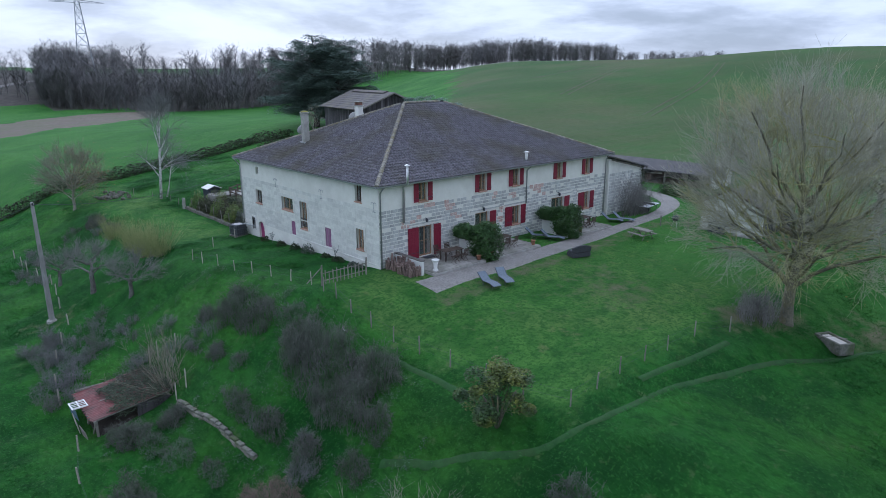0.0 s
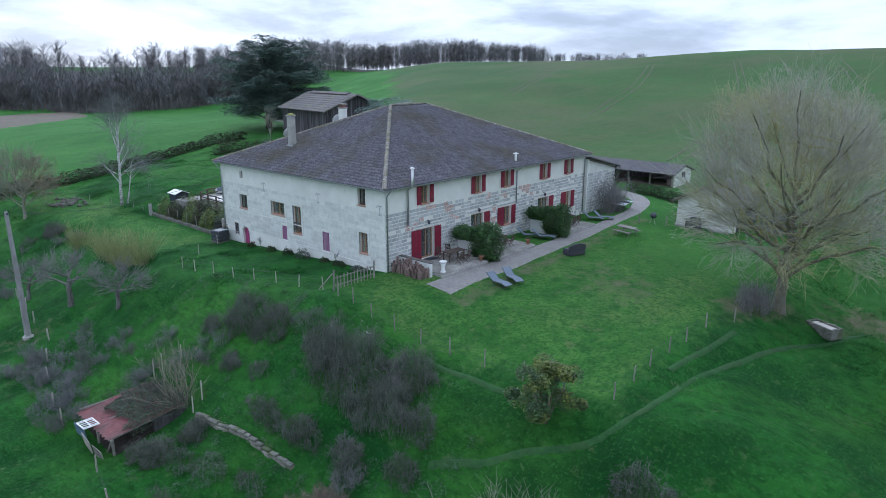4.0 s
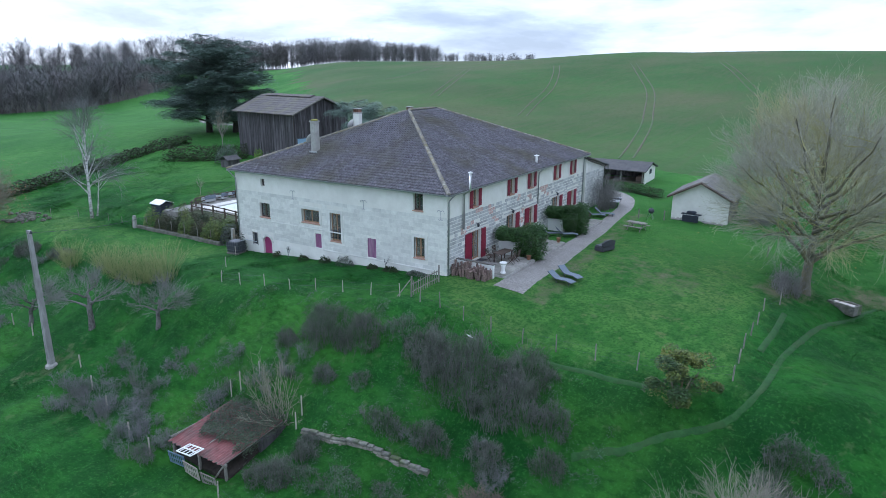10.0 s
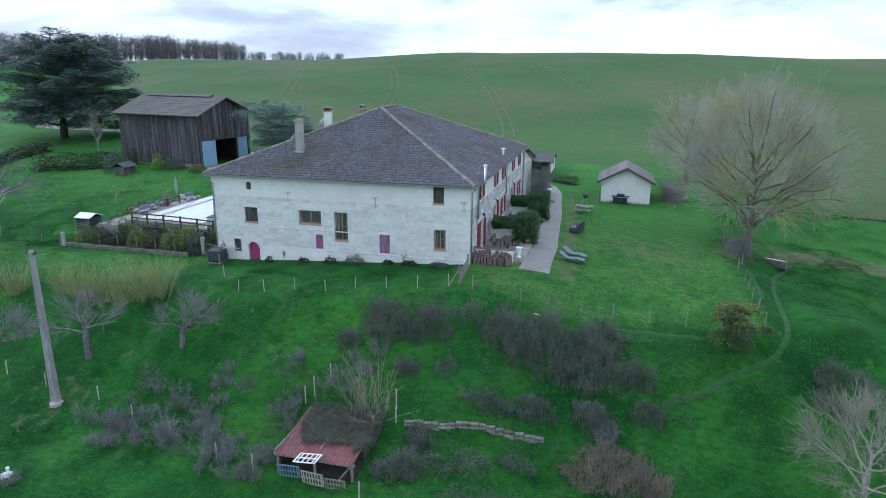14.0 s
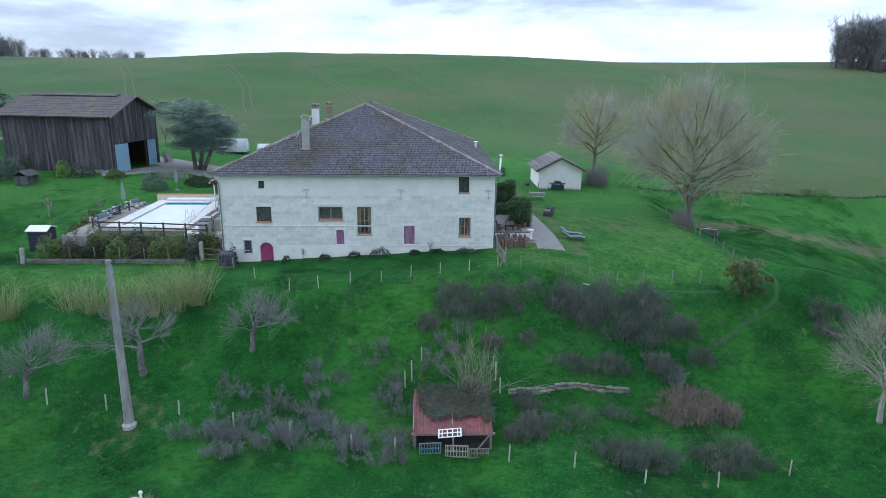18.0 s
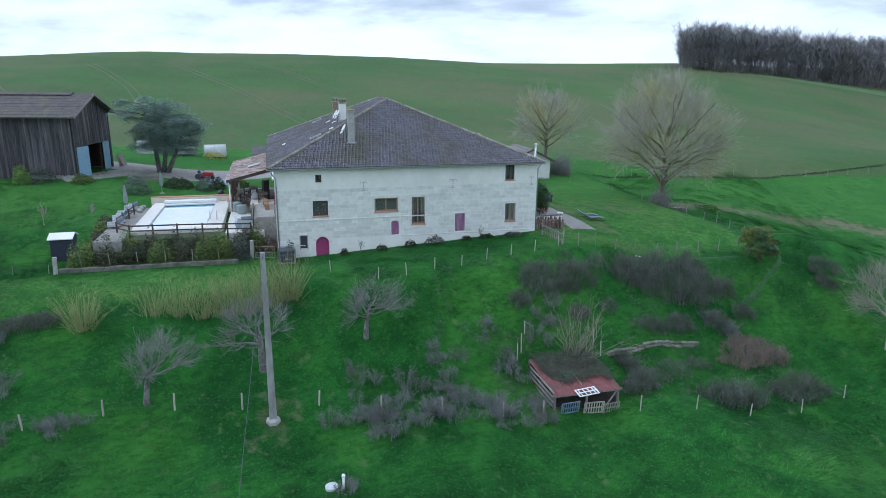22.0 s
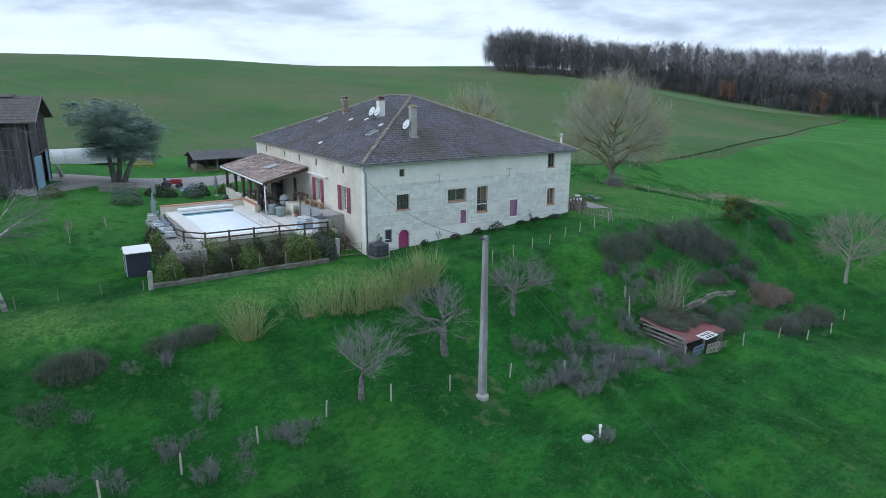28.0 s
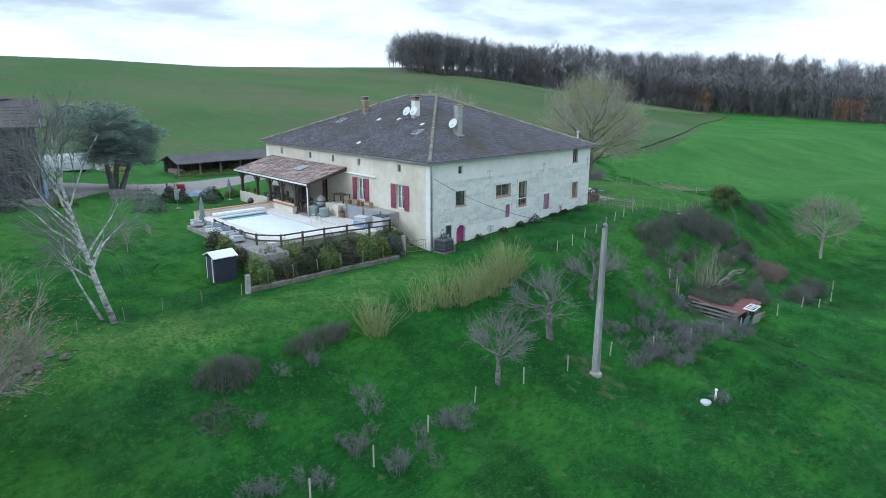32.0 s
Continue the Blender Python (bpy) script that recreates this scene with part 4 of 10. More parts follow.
# small niche with a grey door, arched purple hatch, purple shutter
s0, s1, z0, z1 = END[7]
nic = part("hatch", pm(S().box(s0, 0.12, z0, s1, 0.16, z1), P_END), M_DARKMETAL, house, "small dark grey hatch")
part("hatch_frame", pm(S().box(s0 - 0.07, -0.03, z0 - 0.05, s0, 0.1, z1 + 0.05).box(s1, -0.03, z0 - 0.05, s1 + 0.07, 0.1, z1 + 0.05).box(s0, -0.03, z1, s1, 0.1, z1 + 0.05), P_END), M_CONCRETE, nic)
s0, s1, z0, z1 = END[8]
hat = S()
n = 10
top = [(s0 + (s1 - s0 - 0.14) * (0.5 - 0.5 * math.cos(math.pi * i / n)) + 0.14, z1 - 0.22 + 0.22 * math.sin(math.pi * i / n)) for i in range(n + 1)]
hat.prism([(s0 + 0.14, z0), *top, (s1, z0)], "y", 0.0, 0.04)
vh = part("arched_hatch", pm(hat.moved(Matrix.Translation((0, 0.06, 0))), P_END), M_VIOLET, house, "arched purple boarded hatch")
part("reveal", pm(S().box(s0, 0.03, z0, s1, 0.2, z0 + 0.04).box(s0, 0.05, z0, s0 + 0.13, 0.12, z1), P_END), M_WHITE, vh, "white reveal")
part("backing", pm(S().box(s0, 0.22, z0, s1, 0.26, z1), P_END), M_LIME, vh)
s0, s1, z0, z1 = END[9]
vs = part("cellar_shutter", pm(S().box(s0, 0.10, z0, s1, 0.12, z1), P_END), M_VIOLET, house, "weathered purple boarded shutter")
for i in range(6):
    a = s0 + i * (s1 - s0) / 6
    part("board", pm(S().box(a + 0.004, 0.03, z0 + 0.01, a + (s1 - s0) / 6 - 0.004, 0.095, z1 - 0.01 - 0.03 * (i % 2), chamfer=0.006), P_END), M_VIOLET_P, vs)
# iron wall anchors
for y in (14.48, 7.26, 0.47):
    an = S()
    an.tube([(y, -0.06, 3.95), (y, -0.06, 4.65)], 0.018, 6)
    for sx in (-1, 1):
        an.tube([(y, -0.06, 4.55), (y + sx * 0.12, -0.06, 4.66), (y + sx * 0.26, -0.06, 4.60), (y + sx * 0.30, -0.06, 4.46)], [0.022, 0.022, 0.02, 0.012], 5)
        an.tube([(y, -0.06, 4.05), (y + sx * 0.1, -0.06, 3.96), (y + sx * 0.2, -0.06, 4.0)], [0.022, 0.02, 0.012], 5)
    part("wall_anchor", pm(an, P_END), M_ZINC, house, "forked iron wall anchor")
part("string_course", pm(S().box(9.0, -0.05, 1.74, D - 0.02, 0.03, 1.82, chamfer=0.01), P_END), M_ASHLAR_S, house, "thin stone string course")
part("plinth_line", pm(S().box(0.4, -0.045, 0.16, 11.5, 0.03, 0.24, chamfer=0.01), P_END), M_ASHLAR_S, house)

# front wall
for i, h in enumerate(FRONT[:5]):
    window_unit(P_FRONT, h, "wood", curtain=True)
    shutter(P_FRONT, h[0] - 0.46, h[0] - 0.03, h[2] + 0.02, h[3], M_RED, "dark red boarded shutter, folded back", 2)
    shutter(P_FRONT, h[1] + 0.03, h[1] + 0.46, h[2] + 0.02, h[3], M_RED, "dark red boarded shutter, folded back", 2)
for h in (FRONT[5], FRONT[6], FRONT[8]):
    window_unit(P_FRONT, h, "wood", sill=False, curtain=True)
    if h is FRONT[5]:
        shutter(P_FRONT, h[0] - 1.0, h[0] - 0.03, h[2] - 0.05, h[3], M_RED, "tall dark red door shutter")
    shutter(P_FRONT, h[1] + 0.05, h[1] + 0.75, h[2] - 0.05, h[3], M_RED, "tall dark red door shutter")
for h in (FRONT[7], FRONT[9]):
    window_unit(P_FRONT, h, "wood", curtain=True)
    shutter(P_FRONT, h[0] - 0.88, h[0] - 0.03, h[2], h[3] + 0.02, M_RED, "dark red boarded shutter, folded back")
    shutter(P_FRONT, h[1] + 0.03, h[1] + 0.60, h[2], h[3] + 0.02, M_RED, "dark red boarded shutter, folded back")
for s in (9.9, 19.15, 4.1):
    lan = part("wall_lamp", S().box(s - 0.04, -0.16, 3.02, s + 0.04, 0.0, 3.06).lathe([(0.03, 0), (0.09, 0.04), (0.11, 0.2), (0.04, 0.28)], 8, (s, -0.2, 2.76)), M_DARKMETAL, house, "small black wall lantern")
for s0, s1, z in ((2.6, 5.8, 2.66), (8.6, 11.8, 2.80), (12.4, 15.0, 2.78), (17.8, 21.2, 2.80), (21.9, 24.6, 2.78)):
    part("lintel", S().box(s0, -0.05, z, s1, 0.02, z + 0.10, chamfer=0.012), M_RUBBLE_S, house, "thin grey stone drip course")
# back wall
for h in BACK[:5]:
    window_unit(P_BACK, h, "dark", sill=False, leaves=1)
for h in BACK[5:7]:
    window_unit(P_BACK, h, "white", sill=False, curtain=True)
    shutter(P_BACK, h[0] - 0.62, h[0] - 0.03, h[2], h[3], M_PINKRED, "faded red boarded shutter, folded back")
    shutter(P_BACK, h[1] + 0.03, h[1] + 0.62, h[2], h[3], M_PINKRED, "faded red boarded shutter, folded back")
for h in BACK[7:]:
    window_unit(P_BACK, h, "red", sill=False)
part("awning_box", pm(S().box(6.9, -0.2, 3.92, 11.3, 0.0, 4.06, chamfer=0.03), P_BACK), M_WHITE, house, "long white rolled-up awning")

# roof: deck, tiles, hips, gutters
OV = 0.42
A, B, C, E2 = Vector((-OV, -OV, EAVE)), Vector((W + OV, -OV, EAVE)), Vector((W + OV, D + OV, EAVE)), Vector((-OV, D + OV, EAVE))
R0, R1 = Vector((RX0, RY, RZ)), Vector((RX1, RY, RZ))
deck = S()
low = Vector((0, 0, -0.10))
deck.add([A, B, C, E2, R0, R1, A + low, B + low, C + low, E2 + low],
         [(0, 1, 5, 4), (1, 2, 5), (2, 3, 4, 5), (3, 0, 4), (6, 9, 8, 7), (0, 6, 7, 1), (1, 7, 8, 2), (2, 8, 9, 3), (3, 9, 6, 0)])
roof = part("roof", deck, M_TILE, house, "hipped roof of weathered brown tiles")
TW, TR = 0.27, 0.36
TILE_V = [(0.0, 0.0, 0.055), (0.07, 0.0, 0.115), (0.14, 0.0, 0.055), (0.262, 0.0, 0.05), (0.0, 0.40, 0.0), (0.07, 0.40, 0.055), (0.14, 0.40, 0.0), (0.262, 0.40, -0.005),
          (0.0, 0.0, 0.0), (0.262, 0.0, 0.0)]
TILE_F = [(0, 1, 5, 4), (1, 2, 6, 5), (2, 3, 7, 6), (8, 9, 3, 2, 1, 0)]
tile_me = S().add(TILE_V, TILE_F).mesh("tile", M_TILE_P)


def slope_frame(p, q, top):
    """Axes of a roof slope: along the eave, up the slope, out of it."""
    u = (q - p).normalized()
    w = top - p
    v = (w - u * w.dot(u)).normalized()
    return p, u, v, u.cross(v).normalized()


def tile_slope(p, q, tops, singles):
    o, u, v, n = slope_frame(p, q, tops[0])
    length = (q - p).length
    h = (tops[0] - p).dot(v)
    a = (tops[0] - p).dot(u)
    b = (tops[-1] - p).dot(u)
    sh = S()
    rot = Matrix((u, v, n)).transposed().to_4x4()
    rng = random.Random(3)
    for r in range(int(h / TR)):
        y = r * TR - 0.05
        t = max(0.0, y + 0.2) / h
        lo, hi = a * t + 0.02, length + (b - length) * t - 0.02
        k = int((hi - lo) / TW)
        for i in range(k + 1):
            x = lo + i * TW
            if x + TW * 0.6 > hi:
                break
            m = Matrix.Translation(o + u * x + v * y + n * (0.012 + rng.uniform(-0.006, 0.008))) @ rot @ Matrix.Rotation(rng.uniform(-0.02, 0.02), 4, "Z")
            if r < singles:
                ob = new("tile", tile_me)
                ob.parent, ob.matrix_basis = roof, m
            else:
                sh.add(TILE_V, TILE_F, m)
    part("tiles", sh, M_TILE, roof, kind="stuff")


def hip(p, q, name="hip_tile"):
    d = q - p
    k = int(d.length / 0.40)
    zx = d.normalized()
    side = zx.cross(Vector((0, 0, 1))).normalized()
    up = side.cross(zx).normalized()
    rot = Matrix((side, zx, up)).transposed().to_4x4()
    for i in range(k):
        m = Matrix.Translation(p + zx * (i * 0.40) + up * 0.03) @ rot @ Matrix.Rotation(RNG.uniform(-0.03, 0.03), 4, "Z")
        ob = new(name, hip_me)
        ob.parent, ob.matrix_basis = roof, m


hs = S()
pr = [(0.17 * math.cos(math.pi * i / 6), 0.14 * math.sin(math.pi * i / 6)) for i in range(7)]
pr2 = [(0.13 * math.cos(math.pi * i / 6), 0.11 * math.sin(math.pi * i / 6)) for i in range(7)]
hs.add([(x, 0, z) for x, z in pr] + [(x, 0.46, z) for x, z in pr2], [(i, i + 1, i + 8, i + 7) for i in range(6)] + [tuple(range(7))])
hip_me = hs.mesh("hip_tile", M_RIDGE)


def pipe(name, pts, r, mat, parent, label="", sides=8):
    return part(name, S().tube(pts, r, sides), mat, parent, label, smooth=True)


for p, q in ((A, B), (E2, A), (C, E2), (B, C)):
    d = (q - p).normalized()
    out = d.cross(Vector((0, 0, 1)))
    g = S()
    prof = [(0.0, 0.02), (0.01, -0.05), (0.06, -0.09), (0.11, -0.05), (0.12, 0.02), (0.11, 0.0), (0.06, -0.07), (0.02, -0.04)]
    g.add([e + out * (a + 0.005) + Vector((0, 0, z - 0.03)) for e in (p, q) for a, z in prof], [(i, (i + 1) % 8, (i + 1) % 8 + 8, i + 8) for i in range(8)])
    part("gutter", g, M_ZINC, house, "dull zinc gutter")
pipe("downpipe", [(0.15, -0.5, 5.75), (0.12, -0.25, 5.5), (0.10, -0.10, 5.3), (0.10, -0.09, 0.05)], 0.05, M_ZINC, house, "zinc downpipe")
pipe("downpipe", [(14.9, -0.5, 5.75), (14.9, -0.12, 5.4), (14.9, -0.11, 2.7)], 0.05, M_ZINC, house, "zinc downpipe")
pipe("downpipe", [(-0.5, D + 0.2, 5.75), (-0.25, D + 0.15, 5.45), (-0.08, D - 0.12, 5.1), (-0.08, D - 0.12, -1.0)], 0.05, M_ZINC, house, "zinc downpipe")
pipe("downpipe", [(25.9, -0.5, 5.75), (25.9, -0.12, 5.4), (25.9, -0.11, 0.2)], 0.05, M_ZINC, house, "zinc downpipe")
fl = pipe("flue", [(2.05, -0.14, 3.0), (2.05, -0.14, 5.5), (2.05, -0.62, 5.8), (2.05, -0.62, 7.05)], 0.085, M_STEEL, house, "bright steel flue pipe")
part("flue_cap", S().lathe([(0.19, 0.0), (0.19, 0.03), (0.02, 0.12)], 12, (2.05, -0.62, 7.06)), M_STEEL, fl)
fl2 = pipe("flue", [(15.3, 0.35, 6.1), (15.3, 0.35, 6.75)], 0.10, M_WHITE, house, "short white flue")
part("flue_cap", S().lathe([(0.24, 0.0), (0.24, 0.03), (0.05, 0.1)], 12, (15.3, 0.35, 6.80)), M_WHITE, fl2)


def roof_z(x, y):
    return EAVE + min((x + OV) / (RX0 + OV) if x < RX0 else 9, (y + OV) / (RY + OV), (D + OV - y) / (D + OV - RY), (W + OV - x) / (W + OV - RX1) if x > RX1 else 9, 1.0) * (RZ - EAVE)


def chimney(x, y, w, d, top, mat, label, pots=0, cowl=False):
    zb = roof_z(x, y) - 0.4
    c = part("chimney", S().box(x - w / 2, y - d / 2, zb, x + w / 2, y + d / 2, top, chamfer=0.02), mat, house, label)
    part("chimney_cap", S().box(x - w / 2 - 0.06, y - d / 2 - 0.06, top, x + w / 2 + 0.06, y + d / 2 + 0.06, top + 0.1, chamfer=0.02), M_CONCRETE, c)
    rz = roof_z(x - w / 2 - 0.1, y)
    part("flashing", S().box(x - w / 2 - 0.14, y - d / 2 - 0.12, rz - 0.08, x - w / 2 - 0.005, y + d / 2 + 0.12, rz + 0.16), M_ZINC, c, "zinc flashing")
    if pots:
        for i in range(pots):
            part("chimney_post", S().box(x - w / 2 + 0.02, y - d / 2 + 0.03 + i * (d - 0.14) / max(1, pots - 1), top + 0.1, x + w / 2 - 0.02, y - d / 2 + 0.11 + i * (d - 0.14) / max(1, pots - 1), top + 0.36), M_BRICKDARK, c)
        part("cover_slab", S().box(x - w / 2 - 0.03, y - d / 2 - 0.03, top + 0.36, x + w / 2 + 0.03, y + d / 2 + 0.03, top + 0.43, chamfer=0.01), M_CONCRETE, c)
    return c


ch1 = chimney(3.33, 14.95, 0.46, 0.55, 9.82, M_CONCRETE, "tall grey rendered chimney with yellow lichen on top")
part("lichen_cap", S().lathe([(0.30, 0.0), (0.33, 0.05), (0.22, 0.12), (0.05, 0.15)], 9, (3.33, 14.95, 9.91)), M_LICHEN, ch1, "crust of yellow lichen")
chimney(8.95, 15.0, 0.50, 0.60, 10.22, M_LIME, "pale rendered chimney with a vented top", pots=3)
chimney(16.86, 14.9, 0.48, 0.50, 10.05, M_CHIMBRICK, "narrow buff chimney with a vented top", pots=2)


def dish(x, y, z, parent_label):
    d = part("satellite_dish", S().lathe([(0.02, 0.0), (0.22, 0.025), (0.42, 0.09), (0.44, 0.1), (0.42, 0.105), (0.2, 0.05), (0.02, 0.03)], 20).moved(Matrix.Translation((x, y, z)) @ Euler((radians(-62), 0, radians(4))).to_matrix().to_4x4()), M_DISH, house, parent_label, smooth=True)
    part("dish_arm", S().tube([(x, y, z), (x, y + 0.32, z - 0.16)], 0.02, 5), M_DARKMETAL, d)
    part("mast", S().tube([(x + 0.08, y - 0.05, z), (x + 0.1, y - 0.05, roof_z(x + 0.1, y) - 0.05)], 0.025, 6), M_ZINC, d)


dish(3.36, 15.5, 8.42, "white satellite dish on the chimney")
dish(8.62, 15.45, 9.28, "white satellite dish on the roof")
dish(9.5, 15.55, 9.25, "pale satellite dish on the roof")


def on_slope(x, y):
    """Frame lying on the back slope."""
    n = Vector((0, RZ - EAVE, D + OV - RY)).normalized()
    u = Vector((-1, 0, 0))
    v = n.cross(u).normalized()
    return Matrix.Translation((x, y, roof_z(x, y))) @ Matrix((u, v, n)).transposed().to_4x4()


for x, y, w, h in ((5.6, 17.6, 0.8, 1.0), (18.6, 16.6, 0.8, 1.0)):
    fr = part("skylight", S().box(-w / 2, -h / 2, 0.02, -w / 2 + 0.08, h / 2, 0.17).box(w / 2 - 0.08, -h / 2, 0.02, w / 2, h / 2, 0.17).box(-w / 2 + 0.08, -h / 2, 0.02, w / 2 - 0.08, -h / 2 + 0.08, 0.17).box(-w / 2 + 0.08, h / 2 - 0.08, 0.02, w / 2 - 0.08, h / 2, 0.17).moved(on_slope(x, y)), M_ZINC, house, "grey framed roof window")
    part("pane", S().box(-w / 2 + 0.08, -h / 2 + 0.08, 0.10, w / 2 - 0.08, h / 2 - 0.08, 0.12).moved(on_slope(x, y)), M_GLASS, fr)
for x, y in ((10.8, 20.1), (13.3, 15.9), (10.6, 15.6), (6.6, 16.2)):
    part("vent_tile", S().box(-0.16, -0.2, 0.05, 0.16, 0.2, 0.14, chamfer=0.03).moved(on_slope(x, y)), M_WHITE, house, "white glazed vent tile")

# ---- paths, yard, terraces ----
HEIGHTS = GZ.tolist()


def gz(x, y):
    """Height of the ground's mesh at one place."""
    i = min(max(bisect(gx, x) - 1, 0), nx - 2)
    j = min(max(bisect(gy, y) - 1, 0), len(gy) - 2)
    u, v = (x - gx[i]) / (gx[i + 1] - gx[i]), (y - gy[j]) / (gy[j + 1] - gy[j])
    return (HEIGHTS[j][i] * (1 - u) + HEIGHTS[j][i + 1] * u) * (1 - v) + (HEIGHTS[j + 1][i] * (1 - u) + HEIGHTS[j + 1][i + 1] * u) * v


def ribbon(name, pts, widths, mat, label, dz=0.035, category="path", step=0.8):
    """A strip of surfacing that lies on the ground along a line of points."""
    P = [Vector((x, y, 0)) for x, y in pts]
    fine, wide = [], []
    for i in range(len(P) - 1):
        n = max(1, int((P[i + 1] - P[i]).length / step))
        for k in range(n):
            t = k / n
            a = P[max(0, i - 1)]
            b, c = P[i], P[i + 1]
            d = P[min(len(P) - 1, i + 2)]
            q = 0.5 * ((2 * b) + (c - a) * t + (2 * a - 5 * b + 4 * c - d) * t * t + (3 * b - a - 3 * c + d) * t ** 3)
            fine.append(q)
            wide.append(widths[i] + (widths[i + 1] - widths[i]) * t)
    fine.append(P[-1])
    wide.append(widths[-1])
    sh = S()
    cols = 5
    for i, q in enumerate(fine):
        d = (fine[min(i + 1, len(fine) - 1)] - fine[max(i - 1, 0)]).normalized()
        side = Vector((-d.y, d.x, 0))
        for c in range(cols):
            e = q + side * wide[i] * (c / (cols - 1) - 0.5) * (1 + 0.06 * noise.noise((q.x * 0.9, q.y * 0.9, c)))
            sh.v.append((e.x, e.y, gz(e.x, e.y) + (dz if 0 < c < cols - 1 else -0.03)))
    for i in range(len(fine) - 1):
        for c in range(cols - 1):
            k = i * cols + c
            sh.f.append((k, k + 1, k + cols + 1, k + cols))
    return solid(name, sh, mat, label, category, kind="structure", smooth=True)


ribbon("path", [(0.1, -4.7), (6, -4.75), (13, -4.5), (20, -4.2), (26, -3.7), (31, -3.2), (35.5, -1.6), (38.5, 2.0), (39.5, 8)], [2.9, 2.7, 2.3, 2.0, 1.9, 2.0, 2.4, 2.6, 3.0], M_GRAVEL, "pale gravel path along the farmhouse front")
ribbon("yard", [(39.5, 8), (39, 16), (37, 24), (34.5, 31), (37, 38), (43, 47), (48, 58), (50, 70)], [3.0, 5.0, 8.0, 10.0, 7.0, 4.0, 3.5, 3.2], M_GRAVEL, "pale gravel yard behind the farmhouse", category="yard")
ribbon("yard", [(37, 34.5), (33, 38.0), (29.5, 41.0), (27.8, 43.5)], [5.0, 5.5, 5.0, 4.0], M_GRAVEL, "pale gravel apron before the barn doors", 0.045, category="yard")
ribbon("lane", [(50, 70), (49, 84), (58, 98), (76, 108), (98, 113)], [3.2, 3.2, 3.4, 3.6, 3.6], M_GRAVEL, "pale winding farm lane across the grass", category="lane", step=2.0)
ribbon("far_lane", [(8, 380), (40, 428), (84, 452), (130, 455)], [5, 5, 5, 5], M_GRAVEL, "pale country road before the wood", 0.25, "road", step=8.0)
ribbon("bare_field", [(-90, 200), (8, 255), (66, 300), (90, 330)], [60, 66, 44, 10], M_SOIL, "brown ploughed field in the valley", 0.3, "field", step=6.0)
ribbon("scrub_strip", [(208, -174), (200, -212), (184, -250), (160, -280), (134, -302)], [4, 12, 20, 18, 6], M_SOIL2, "strip of pale rough grass below the wood", 0.15, "grass", step=5.0)


for pts in TRACKS:
    ribbon("sheep_track", pts, [0.42] * len(pts), M_TRODDEN, "narrow trodden line in the grass", 0.06, "track", step=0.5)


def terrace(x0, x1, y0, y1, z):
    t = thing("terrace", "raised terrace of grey flagstones at the farmhouse front", "terrace", "front terraces", "structure")
    part("kerb", S().box(x0, y0, -0.5, x1, y1, z - 0.05, chamfer=0.02), M_CONCRETE, t, "grey stone kerb")
    flags.append((t, x0, x1, y0, y1, z))


flags = []
terrace(1.75, 6.6, -3.75, -0.06, 0.22)
terrace(7.9, 12.6, -3.75, -0.06, 0.24)
terrace(18.0, 22.3, -3.6, -0.06, 0.24)


# ---- foliage tools ----
def leaf_cloud(n, place, size, seed, flat=0.0, sliver=False):
    """Many small leaves; place(rng) gives where each one sits."""
    rng = random.Random(seed)
    v, f = [], []
    for _ in range(n):
        p = place(rng)
        if p is None:
            continue
        s = size * rng.uniform(0.6, 1.4)
        a, b = rng.uniform(0, 6.283), rng.uniform(-1.2, 1.2) * (1 - flat)
        u = Vector((math.cos(a), math.sin(a), 0))
        w = Vector((-math.sin(a) * math.cos(b), math.cos(a) * math.cos(b), math.sin(b)))
        n0 = len(v)
        c = Vector(p)
        if sliver:
            v += [tuple(c - u * s * 0.6 - w * s * 0.2), tuple(c + u * s * 0.7), tuple(c - u * s * 0.5 + w * s * 0.3)]
            f.append((n0, n0 + 1, n0 + 2))
            continue
        v += [tuple(c - u * s * 0.5), tuple(c + w * s * 0.32), tuple(c + u * s * 0.5), tuple(c - w * s * 0.32)]
        f.append((n0, n0 + 1, n0 + 2, n0 + 3))
    sh = S()
    sh.v, sh.f = v, f
    return sh


def in_mound(cx, cy, rx, ry, h, rough=0.35, seed=0, shell=0.55, wild=0.0):
    """A place in a mound; a wild one has a ragged outline, humps and gaps."""
    def place(rng):
        for _ in range(60):
            a, r = rng.uniform(0, 6.283), math.sqrt(rng.random())
            x, y = r * math.cos(a), r * math.sin(a)
            if wild:
                reach = 1 + wild * (0.9 * noise.noise((math.cos(a) * 1.7 + seed, math.sin(a) * 1.7, seed)) + 0.5 * noise.noise((math.cos(a) * 5 + seed, math.sin(a) * 5, 3)))
                r /= max(0.25, reach)
                if r > 1 or noise.noise((x * rx * 1.1 + seed, y * ry * 1.1, 5)) < -0.42 + 0.5 * r - 0.3:
                    continue
            lump = 1 + rough * 1.6 * noise.noise((x * 2.2 + seed, y * 2.2, seed * 1.7)) + rough * 0.8 * noise.noise((x * 5 + seed, y * 5, 9))
            if wild:
                lump += 0.75 * noise.noise((x * rx * 1.3 + seed, y * ry * 1.3, 7)) + 0.3 * noise.noise((x * rx * 3.1, y * ry * 3.1, seed))
            top = h * max(0.0, 1 - r ** 2.4) ** 0.7 * max(0.15, lump)
            if top <= 0.05:
                continue
            z = top * (shell + (1 - shell) * rng.random()) if rng.random() < 0.8 else top * rng.random()
            X, Y = cx + rx * x, cy + ry * y
            return (X, Y, gz(X, Y) + z)
        return None
    return place


